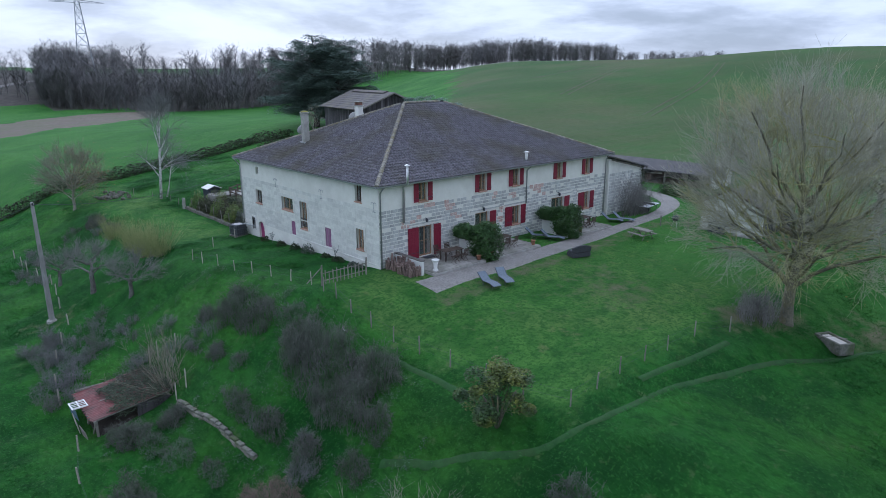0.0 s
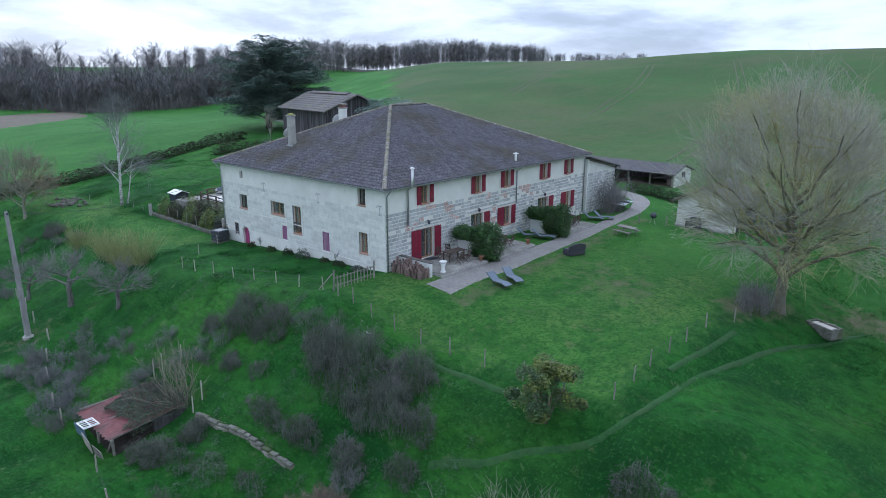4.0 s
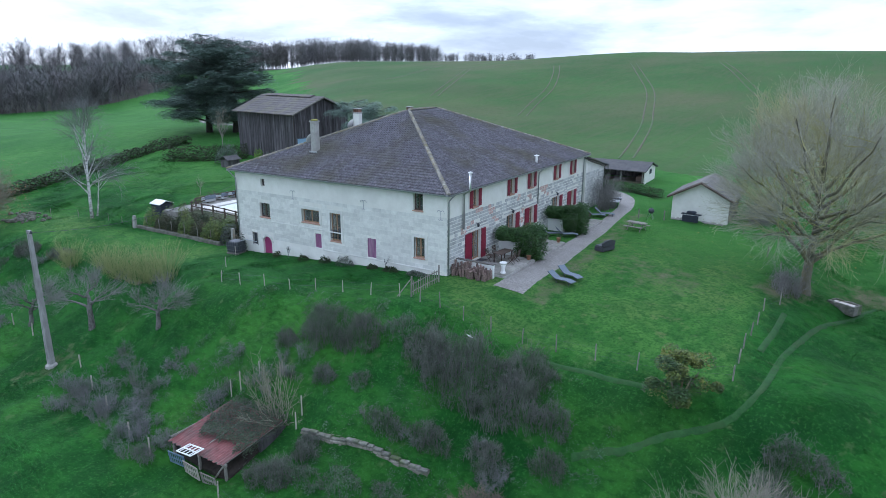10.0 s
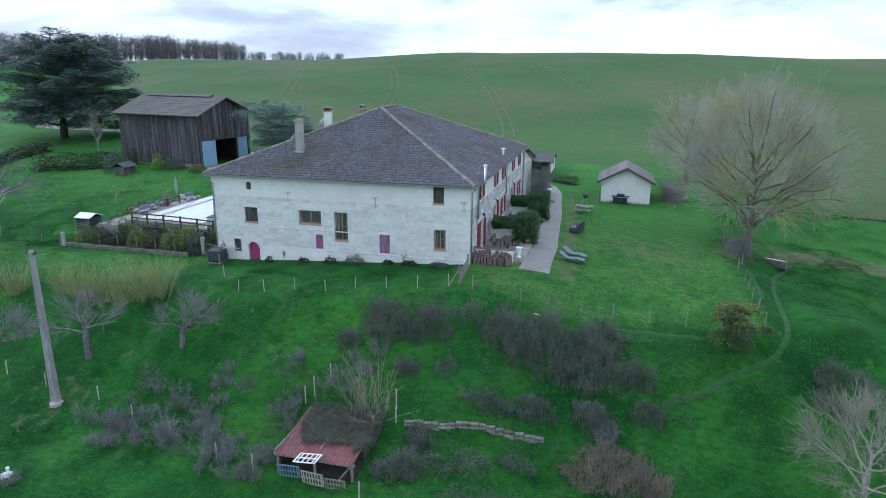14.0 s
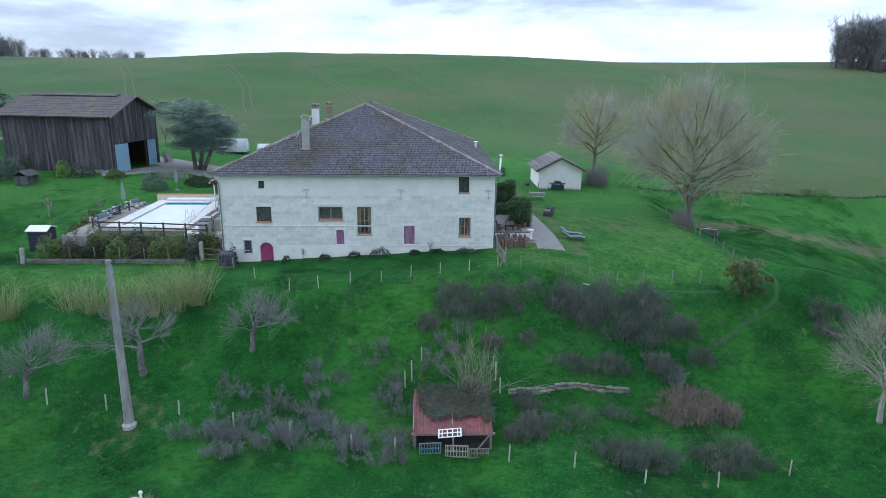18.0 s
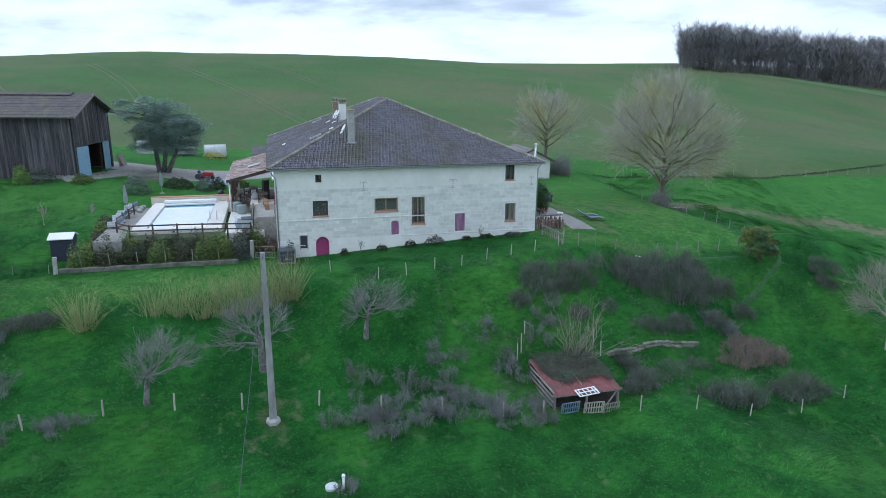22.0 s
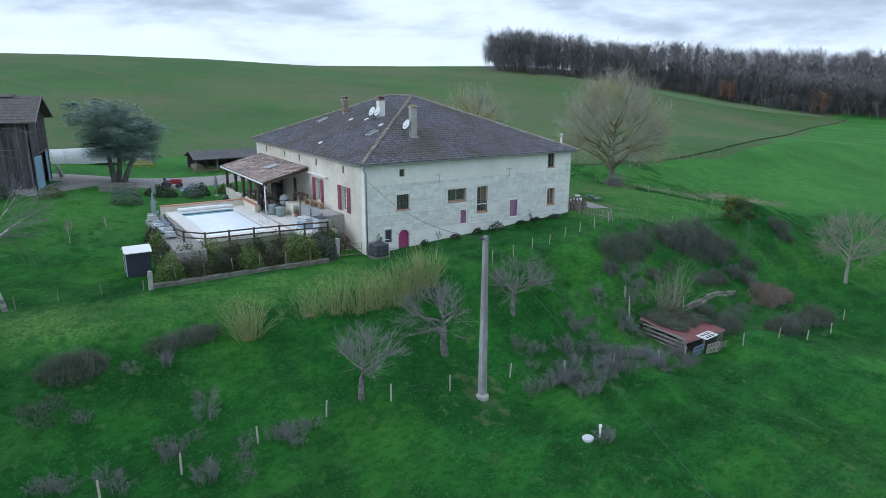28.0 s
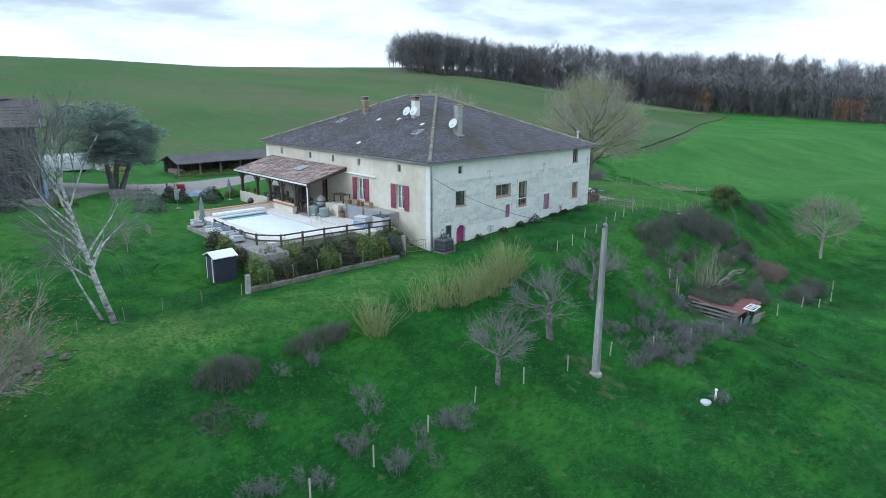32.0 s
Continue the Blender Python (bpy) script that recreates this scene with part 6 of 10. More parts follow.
BR = "dark tangled bramble thicket on the bank"
for i, (x, y, rx, ry, h, m) in enumerate(((-8.9, -6.4, 2.0, 2.8, 1.7, M_BRAMBLE), (-9.4, -9.6, 1.6, 2.2, 1.2, M_BRAMBLE), (-8.6, -3.9, 1.4, 1.5, 1.0, M_BRAMBLEDK), (-7.7, -9.8, 1.4, 2.2, 1.0, M_BRAMBLEDK), (-9.3, -12.0, 0.9, 1.2, 0.6, M_BRAMBLE), (-9.3, 3.0, 1.5, 2.2, 1.1, M_BRAMBLE), (-8.9, 0.4, 1.4, 1.8, 1.0, M_BRAMBLEDK), (-7.9, -1.6, 1.0, 1.3, 0.7, M_LOWWEED),
                                            (-11.9, -9.7, 0.9, 1.5, 0.75, M_BRAMBLE), (-12.1, -6.6, 0.8, 1.4, 0.55, M_BRAMBLEDK), (-12.5, -4.0, 0.7, 1.3, 0.5, M_BRAMBLE), (-11.0, -12.6, 0.8, 1.1, 0.5, M_BRAMBLEDK), (-10.4, 5.2, 0.7, 0.9, 0.5, M_BRAMBLE), (-11.2, -1.4, 0.6, 1.0, 0.4, M_LOWWEED), (-15.9, -3.6, 1.0, 1.5, 0.35, M_LOWWEED), (-16.6, -1.9, 0.9, 1.2, 0.4, M_LOWWEED), (-15.0, -6.0, 0.7, 1.2, 0.3, M_LOWWEED))):
    mound("bramble_thicket", x, y, rx, ry, h, 101 + i, m, BR if m is M_BRAMBLE else "low grey-green weeds on the bank" if m is M_LOWWEED else "low greenish bramble on the bank", int(820 * rx * ry), int((20 if m is M_LOWWEED else 85) * rx * ry) + 40, 0.09)
mound("dry_brush", -14.4, -10.9, 1.6, 3.3, 0.75, 116, M_DRYBRUSH, "heap of dry russet brushwood", 700, 620, 0.09, M_DRYBRUSH)
mound("bramble_thicket", -18.6, -6.2, 1.3, 2.9, 1.1, 117, M_BRAMBLEDK, "dark green bramble by the meadow fence", 4600, 300, 0.10)
mound("bramble_thicket", -18.2, -11.6, 1.3, 2.8, 1.0, 118, M_BRAMBLEDK, "dark green bramble by the meadow fence", 3900, 260, 0.10)
mound("bramble_thicket", -17.2, -0.1, 1.3, 1.6, 0.8, 108, M_BRAMBLEDK, "low green bramble beside the field shed", 3000, 200, 0.10)
mound("bramble_thicket", -15.0, -0.6, 0.9, 1.0, 0.7, 109, M_BRAMBLEDK, "low green bramble beside the field shed", 1500, 120, 0.10)
mound("bramble_thicket", -7.6, -23.2, 0.9, 2.0, 0.8, 119, M_BRAMBLE, "brown bramble on the far slope", 1100, 160, 0.10)
mound("bramble_thicket", -8.8, -22.2, 0.7, 1.3, 0.6, 121, M_BRAMBLEDK, "brown bramble on the far slope", 700, 110, 0.10)
mound("bramble_thicket", -7.6, 36.4, 0.8, 2.4, 0.6, 111, M_BROWNWEED, "brown bramble along the top of the bank", 1500, 260, 0.09)
mound("bramble_thicket", -7.8, 42.0, 1.1, 2.0, 0.75, 112, M_BROWNWEED, "dark bramble along the top of the bank", 2400, 260, 0.09)
mound("bramble_thicket", -9.9, 43.4, 1.0, 1.4, 0.3, 122, M_LOWWEED, "low grey-green weeds on the bank", 900, 60, 0.09)
mound("bramble_thicket", -11.5, 1.2, 0.7, 0.9, 0.5, 113, M_BRAMBLE, BR, 600, 80, 0.10)
mound("brush", 12.9, -20.2, 1.9, 1.1, 1.5, 123, M_BROWNWEED, "grey brush and suckers round the foot of the big tree", 120, 200, 0.08, M_APPLETWIG)
mound("brush", 31.0, -16.2, 2.2, 1.6, 2.2, 124, M_BROWNWEED, "bare grey shrubs beside the outbuilding", 300, 420, 0.08, M_APPLETWIG)
mound("brush", 28.8, -1.7, 2.5, 1.0, 2.9, 125, M_BROWNWEED, "tall hazy bare shrubs against the stone lean-to", 260, 380, 0.08, M_APPLETWIG)
wrng = random.Random(131)
weed_spots = []
while len(weed_spots) < 330:
    x, y = wrng.uniform(-18.5, -6.5), wrng.uniform(-15, 13)
    if noise.noise((x * 0.35, y * 0.35, 6)) > 0.02 and not (-18.9 < x < -13.8 and 1.2 < y < 6.6):
        weed_spots.append((x, y, wrng.uniform(0.15, 0.5), wrng.uniform(0.08, 0.32)))


def weed_leaf(g):
    x, y, r, h = weed_spots[g.randrange(len(weed_spots))]
    a, k = g.uniform(0, 6.283), r * math.sqrt(g.random())
    return (x + k * math.cos(a), y + k * math.sin(a), gz(x + k * math.cos(a), y + k * math.sin(a)) + h * (1 - (k / r) ** 2) * g.uniform(0.3, 1.1))


weeds = tagged(new("weeds", leaf_cloud(13000, weed_leaf, 0.07, 132).mesh("weeds", M_LOWWEED)), "low grey-green weeds scattered over the bank", "weeds", kind="stuff")
hol = thing("holly", "dark evergreen holly tree with yellowing tips", "tree")
hx, hy = -6.45, -17.4
hst = S()
for k in range(5):
    a = k * 1.3
    hst.tube([(hx, hy, gz(hx, hy) - 0.1), (hx + 0.3 * math.cos(a), hy + 0.3 * math.sin(a), gz(hx, hy) + 0.8), (hx + 0.8 * math.cos(a), hy + 0.8 * math.sin(a), gz(hx, hy) + 1.9)], [0.08, 0.06, 0.02], 6)
part("trunk", hst, M_BARK, hol, smooth=True)


hrng = random.Random(77)
hclumps = []
for _ in range(26):
    ha, hh = hrng.uniform(0, 6.283), hrng.random()
    hr = (1.75 - 1.1 * abs(hh - 0.45)) * math.sqrt(hrng.random())
    hclumps.append((hx + hr * math.cos(ha), hy + hr * math.sin(ha), gz(hx, hy) + 0.75 + 1.75 * hh, hrng.uniform(0.32, 0.62)))


def holly_leaf(g):
    x, y, z, r = hclumps[g.randrange(len(hclumps))]
    a, c, k = g.uniform(0, 6.283), g.uniform(-0.7, 1), r * g.random() ** 0.3
    q = math.sqrt(1 - c * c) * k
    return (x + q * math.cos(a), y + q * math.sin(a), max(gz(x, y) + 0.1, z + 0.8 * c * k))


part("leaves", leaf_cloud(11000, holly_leaf, 0.11, 120), M_EVERGREEN, hol, "glossy dark leaves", kind="stuff")


def shrub_mesh(seed, h, n, r):
    """A fuzzy dry shrub: leaning stems with many short side shoots and drooping seed heads."""
    rng = random.Random(seed)
    segs = []
    for _ in range(n):
        a, k = rng.uniform(0, 6.283), r * math.sqrt(rng.random())
        L = h * rng.uniform(0.45, 1.1) * (1 - 0.35 * k / r)
        b = a + rng.uniform(-0.8, 0.8)
        w = L * rng.uniform(0.1, 0.55)
        pts = [Vector((k * math.cos(a), k * math.sin(a), -0.05)), Vector((k * math.cos(a) + w * 0.35 * math.cos(b), k * math.sin(a) + w * 0.35 * math.sin(b), L * 0.6)), Vector((k * math.cos(a) + w * math.cos(b), k * math.sin(a) + w * math.sin(b), L * rng.uniform(0.85, 1.0)))]
        segs += rows(pts, 0.008, 0.004)
        for _ in range(10):
            i = rng.choice((0, 1, 1))
            q = pts[i].lerp(pts[i + 1], rng.uniform(0.3 if i == 0 else 0, 1))
            c, m = rng.uniform(0, 6.283), rng.uniform(0.08, 0.24) * (0.6 + 0.4 * h)
            segs.append((*q, q.x + m * math.cos(c), q.y + m * math.sin(c), q.z + m * rng.uniform(-0.5, 0.9), 0.006, 0.004))
    return sticks("stems", segs, M_GREYTWIG)


SHRUBS = [shrub_mesh(130 + i, h, n, r) for i, (h, n, r) in enumerate(((1.35, 32, 0.48), (1.0, 28, 0.52), (0.7, 20, 0.40), (1.1, 18, 0.28)))]
rs = random.Random(9)
spots = []
for cx, cy, n, sx, sy in ((-18.3, 15.8, 7, 0.7, 1.3), (-15.6, 13.5, 7, 1.0, 1.6), (-13.6, 10.2, 4, 0.7, 0.9), (-14.2, 7.4, 6, 0.6, 0.8), (-18.4, 9.4, 9, 0.6, 1.6), (-18.6, 12.6, 7, 0.6, 1.2), (-15.0, 33.6, 6, 0.8, 1.3),
                          (-15.2, 37.0, 6, 0.9, 1.6), (-14.2, 40.0, 5, 1.2, 1.6), (-12.2, 37.6, 4, 1.4, 2.0), (-9.0, 37.6, 2, 0.3, 0.5), (-16.2, 11.0, 5, 1.0, 1.2), (-19.4, 7.6, 4, 0.3, 0.8), (-13.0, 5.6, 3, 0.6, 0.8), (-12.4, -10.2, 3, 0.8, 0.8), (-22.9, 18.6, 2, 0.2, 0.3), (-17.0, 16.5, 6, 1.0, 1.0)):
    spots += [(rs.gauss(cx, sx), rs.gauss(cy, sy)) for _ in range(n)]
for cx, cy, n, sx, sy in ((-17.6, 13.8, 7, 0.9, 1.2), (-18.0, 7.8, 6, 0.5, 0.8), (-14.6, 11.8, 6, 0.9, 1.0), (-13.2, 8.2, 4, 0.6, 0.7), (-12.6, -6.6, 4, 0.5, 2.2), (-11.4, 2.8, 3, 0.5, 0.8)):
    spots += [(rs.gauss(cx, sx), rs.gauss(cy, sy)) for _ in range(n)]
for cx, cy, n, sx, sy in ((-14.5, 16.0, 4, 0.4, 1.4), (-17.4, 17.0, 3, 0.4, 1.0), (-17.8, 11.0, 4, 0.3, 1.4), (-11.6, 4.6, 2, 0.4, 1.0), (-14.6, 32.4, 3, 0.4, 1.0), (-13.8, 42.4, 3, 0.5, 1.2)):
    spots += [(rs.gauss(cx, sx), rs.gauss(cy, sy)) for _ in range(n)]
for i, (x, y) in enumerate(spots):
    ob = new("dry_shrub", SHRUBS[rs.choice((0, 1, 1, 2, 2, 3))])
    ob.matrix_basis = pose(x, y, gz(x, y), 0, 0, rs.uniform(0, 360)) @ Matrix.Diagonal((1, 1, rs.uniform(0.75, 1.15), 1))
    tagged(ob, "thin grey-violet dry shrub on the bank", "shrub", "dry shrubs on the bank")


def climber(x0, x1, y0, y1, seed):
    """A white garden wall with a dense climber over its top and end."""
    t = thing("climber_screen", "white garden wall overgrown by a dense green climber", "hedge", "climbers between the terraces")
    xm = (x0 + x1) / 2
    part("screen_wall", S().box(xm - 0.12, y0 + 0.9, -0.3, xm + 0.12, y1, 1.75, chamfer=0.03), M_WHITE, t, "white rendered garden wall")

    def place(g):
        u = g.random()
        yy = y0 + (y1 - y0) * u
        end = u < 0.55
        zlo = 0.0 if end else 1.2
        ztop = 2.5 + 0.30 * math.sin(u * 5 + 0.6)
        a = g.uniform(0, 6.283)
        rr = g.random() ** 0.35
        wz = (ztop - zlo) / 2
        lump = 1 + 0.28 * noise.noise((yy * 1.3 + seed, math.cos(a) * 1.4, math.sin(a) * 1.4))
        return (xm + (x1 - x0) / 2 * rr * math.cos(a) * lump, yy + g.gauss(0, 0.08), zlo + wz + wz * rr * math.sin(a) * lump)
    part("leaves", leaf_cloud(20000, place, 0.12, seed), M_IVY, t, "glossy green leaves", kind="stuff")
    part("stems", S().tube([(xm, y0 + 0.7, -0.1), (xm + 0.1, y0 + 0.7, 1.2), (xm, y0 + 0.9, 2.2)], [0.06, 0.05, 0.02], 6), M_BARK, t)


climber(6.3, 8.1, -4.1, -0.4, 140)
climber(15.9, 17.7, -4.0, -0.4, 141)


def hedge(name, pts, w, h, seed, mat, label, per=240, size=0.13):
    """A clipped or wild hedge along a line."""
    t = thing(name, label, "hedge")
    P = [Vector((x, y, 0)) for x, y in pts]
    L = [(P[i + 1] - P[i]).length for i in range(len(P) - 1)]
    total = sum(L)

    def place(g):
        s = g.random() * total
        i = 0
        while s > L[i]:
            s -= L[i]
            i += 1
        q = P[i].lerp(P[i + 1], s / L[i])
        d = (P[i + 1] - P[i]).normalized()
        side = Vector((-d.y, d.x, 0))
        a, rr = g.uniform(-0.2, 3.34), g.random() ** 0.4
        lump = 1 + 0.35 * noise.noise((q.x * 0.7 + seed, q.y * 0.7, a))
        e = q + side * w / 2 * rr * math.cos(a) * lump
        return (e.x, e.y, gz(e.x, e.y) + max(0.02, h * rr * max(0, math.sin(a)) * lump))
    part("leaves", leaf_cloud(int(total * per), place, size, seed), mat, t, kind="stuff")
    core = S()
    for i in range(len(P) - 1):
        n = max(1, int(L[i] / 2))
        for k in range(n):
            q = P[i].lerp(P[i + 1], (k + 0.5) / n)
            core.tube([(q.x, q.y, gz(q.x, q.y) - 0.1), (q.x + 0.05, q.y, gz(q.x, q.y) + h * 0.6)], [0.04, 0.02], 4)
    part("stems", core, M_BARK, t, kind="stuff")


hedge("hedge", [(-14, 66), (0.4, 64.4), (9, 66), (21, 69), (32, 70)], 2.0, 1.5, 150, M_DARKHEDGE, "dark boundary hedge across the grass", 260, 0.26)
hedge("hedge", [(22.2, 62.5), (24.0, 56.3), (28.0, 51.5)], 2.6, 2.0, 151, M_DARKHEDGE, "rounded wild hedge beside the barn", 500, 0.2)
hedge("hedge", [(36.9, -5.4), (38.6, -2.0), (40.5, 2.4)], 1.2, 1.2, 152, M_DARKHEDGE, "low clipped hedge by the gravel path", 700, 0.12)
hedge("hedge", [(32.6, -22), (32.0, -35), (31.7, -50), (33, -62), (35.7, -76), (40, -91), (49, -112), (73, -163), (93, -207), (104, -236), (113, -267), (122, -304)], 0.35, 0.25, 153, M_DARKHEDGE, "thin hedge line dividing the pastures", 22, 0.22)
for x, y, r, h, m, lab in ((24.4, 51.8, 1.7, 2.6, M_OLIVE, "round grey-green olive bush on the lawn"), (25.6, 46.6, 0.9, 1.9, M_LIMELEAF, "bright yellow-green young shrub"), (26.6, 45.0, 1.4, 1.5, M_BRAMBLE, "brown bushy shrub at the barn wall"),
                       (26.0, 27.4, 0.9, 1.2, M_DARKHEDGE, "round dark green shrub by the yard"), (24.6, 28.6, 1.0, 1.3, M_OLIVE, "grey-green shrub by the yard"), (25.6, 31.4, 1.6, 1.0, M_DARKHEDGE, "low spreading green shrub by the yard"),
                       (22.0, 35.0, 1.4, 1.7, M_OLIVE, "loose grey-green shrub on the lawn"), (25.8, 40.9, 1.2, 0.8, M_LAUREL, "low green shrub before the barn"), (27.5, 24.8, 0.8, 0.9, M_LAUREL, "small green shrub beside the porch"),
                       (13.5, 23.9, 0.9, 1.2, M_DRYBRUSH, "dry ochre shrub by the pool steps"), (6.5, 23.2, 0.9, 1.1, M_LAUREL, "yellow-green shrub by the pool"), (2.8, 22.0, 0.8, 1.0, M_DRYBRUSH, "reddish shrub at the terrace corner")):
    t = thing("shrub", lab, "bush")
    n0 = int(1500 * r)
    part("leaves", leaf_cloud(n0, in_mound(x, y, r, r, h, 0.3, r * 10), 0.14, int(x * 10)), m, t, kind="stuff")
    part("stems", S().tube([(x, y, gz(x, y) - 0.1), (x, y, gz(x, y) + h * 0.5)], [0.05, 0.03], 5), M_BARK, t)
# small plants along the end wall
for y, r, h, m in ((16.2, 0.35, 0.45, M_DARKHEDGE), (13.2, 0.5, 0.5, M_DARKHEDGE), (10.9, 0.55, 0.5, M_DARKHEDGE), (8.9, 0.9, 0.7, M_BRAMBLE), (6.2, 0.5, 0.35, M_DARKHEDGE), (4.5, 0.7, 0.4, M_DARKHEDGE), (2.2, 0.9, 0.35, M_BRAMBLE), (20.3, 0.4, 1.7, M_BRAMBLEDK)):
    t = thing("border_plant", "small shrub planted along the end wall", "shrub", "plants along the end wall")
    part("leaves", leaf_cloud(int(700 * r) + 160, in_mound(-0.55, y, 0.4, r, h, 0.3, y), 0.10, int(y * 7)), m, t, kind="stuff")
for y in (14.9, 5.0):
    bare_tree("rose_bush", -0.5, y, 1.7, 0.03, [(7, 0.8, 0.5, 0.4, 0.12), (5, 0.5, 0.6, 0.3, 0.2), (0, 0, 0, 0.2, 0.2)], int(y * 3), M_GREYTWIG, M_GREYTWIG, "bare rose bush against the end wall", trunk_len=0.35)
# ---- barn: boarded walls, sheet roof, blue doors ----
BARN = Matrix.Translation((27.9, 41.9, 0)) @ Matrix.Rotation(radians(-10.1), 4, "Z")   # local x across the gable, y along the ridge
BW, BL, BZ0, BZ1, BRZ = 9.4, 14.0, 1.1, 8.3, 10.2
barn = thing("barn", "tall barn of dark weathered boards with blue doors", "barn")
part("sill_wall", S().box(0.05, 0.05, BZ0 - 1.0, 0.35, BL, BZ0 + 0.9, chamfer=0.02).moved(BARN), M_CONCRETE, barn, "low pale blockwork under the boards")
inner = S().box(0.10, 0.12, BZ0, 0.16, BL - 0.1, BZ1).box(BW - 0.16, 0.12, BZ0, BW - 0.1, BL - 0.1, BZ1).box(0.16, BL - 0.18, BZ0, BW - 0.16, BL - 0.1, BZ1)
part("inner_lining", inner.moved(BARN), M_BEAM, barn)
bb = random.Random(4)
board_me = S().box(-0.5, -0.5, 0, 0.5, 0.5, 1, chamfer=0.02).mesh("board", M_DARKWOOD)


def board(m, w, t, h, parent):
    ob = new("board", board_me)
    ob.parent, ob.matrix_basis = parent, m @ Matrix.Diagonal((w, t, h, 1))


DOOR0, DOOR1, DOORH = 2.6, 6.9, 3.7
y = 0.1
while y < BL:                                            # long side
    w = bb.uniform(0.17, 0.23)
    lo = BZ0 + (0.75 if y < 5 else 0.1) + bb.uniform(0, 0.12)
    board(BARN @ Matrix.Translation((bb.uniform(-0.015, 0.015), y + w / 2, lo)) @ Matrix.Rotation(bb.uniform(-0.006, 0.006), 4, "X"), 0.03, w - 0.012, BZ1 - lo - bb.uniform(0, 0.05), barn)
    y += w
x = 0.0
while x < BW:                                            # gable end above and beside the doorway
    w = bb.uniform(0.17, 0.23)
    lo = BZ0 + 0.1 if not (0.55 < x < 9.0) else BZ0 + DOORH
    hi = BZ1 + (BRZ - BZ1) * (1 - abs((x + w / 2) / BW * 2 - 1))
    board(BARN @ Matrix.Translation((x + w / 2, bb.uniform(-0.015, 0.015), lo + bb.uniform(0, 0.1))), w - 0.012, 0.03, hi - lo - 0.1, barn)
    x += w
x = 0.0
far = S()
while x < BW:
    far.box(x, BL - 0.06, BZ0, x + 0.19, BL, BZ1 + (BRZ - BZ1) * (1 - abs((x + 0.1) / BW * 2 - 1)))
    x += 0.2
part("far_boards", far.moved(BARN), M_DARKWOOD, barn, kind="stuff")
rsd = S().box(BW, 0.1, BZ0, BW + 0.04, BL, BZ1)
part("side_wall", rsd.moved(BARN), M_DARKWOOD, barn, "boarded side wall")
for a, b, sw in ((0.45, 2.55, 8), (6.95, 8.95, -4)):
    dr = S().box(a, -0.10, BZ0 + 0.1, b, -0.05, BZ0 + DOORH + 0.05, chamfer=0.012)
    d = part("barn_door", dr.moved(BARN @ Matrix.Translation((a, 0, 0)) @ Matrix.Rotation(radians(-sw), 4, "Z") @ Matrix.Translation((-a, 0, 0))), M_BLUE, barn, "sky-blue painted sheet door, slid open")
    for z in (0.5, 1.9, 3.3):
        part("door_rail", S().box(a + 0.04, -0.13, BZ0 + z, b - 0.04, -0.101, BZ0 + z + 0.1, chamfer=0.008).moved(BARN @ Matrix.Translation((a, 0, 0)) @ Matrix.Rotation(radians(-sw), 4, "Z") @ Matrix.Translation((-a, 0, 0))), M_BLUE, d)
part("door_track", S().box(0.4, -0.12, BZ0 + DOORH + 0.06, 9.0, -0.04, BZ0 + DOORH + 0.16).moved(BARN), M_DARKMETAL, barn)
part("barn_floor", S().box(0.2, 0.1, BZ0 - 0.3, BW - 0.2, BL - 0.2, BZ0 + 0.12).moved(BARN), M_SOIL, barn)
for x0 in (2.4, 7.0):
    part("post", S().box(x0, 0.2, BZ0, x0 + 0.22, 0.42, BZ1).moved(BARN), M_BEAM, barn)
for yy in (3.5, 7.0, 10.5):
    part("tie_beam", S().box(0.2, yy, 6.0, BW - 0.2, yy + 0.22, 6.25).moved(BARN), M_BEAM, barn)
broof = part("roof", S().prism([(-0.75, BZ1 - 0.28), (BW / 2, BRZ + 0.10), (BW + 0.75, BZ1 - 0.28), (BW + 0.75, BZ1 - 0.18), (BW / 2, BRZ + 0.22), (-0.75, BZ1 - 0.18)], "y", -0.75, BL + 0.5).moved(BARN), M_BARNROOF, barn, "brown ribbed sheet roof with broad eaves")
sl = math.hypot(BW / 2 + 0.75, BRZ + 0.4 - BZ1)
for j in range(9):                                        # lapped courses of the roof sheets
    t0, t1 = j / 9, (j + 1) / 9
    for sgn in (-1, 1):
        def at(t, up):
            k = -0.75 + (BW / 2 + 0.75) * t
            return (k if sgn < 0 else BW - k, BZ1 - 0.18 + (BRZ + 0.40 - BZ1) * t + up)
        (xa, za), (xb, zb) = at(t0 - 0.004, 0.035), at(t1, 0.01)
        part("roof_sheet", S().prism([(xa, za), (xb, zb), (xb, zb - 0.005), (xa, za - 0.03)], "y", -0.76, BL + 0.51).moved(BARN), M_BARNROOF, broof)
part("ridge_vent", S().prism([(BW / 2 - 0.6, BRZ + 0.12), (BW / 2, BRZ + 0.40), (BW / 2 + 0.6, BRZ + 0.12)], "y", 1.5, BL - 1.0).moved(BARN), M_BARNROOF, broof, "raised ridge vent")
part("bargeboard", S().prism([(-0.77, BZ1 - 0.33), (BW / 2, BRZ + 0.02), (BW + 0.77, BZ1 - 0.33), (BW + 0.77, BZ1 - 0.14), (BW / 2, BRZ + 0.25), (-0.77, BZ1 - 0.14)], "y", -0.82, -0.77).moved(BARN), M_GREYWOOD, broof, "pale weathered bargeboard")
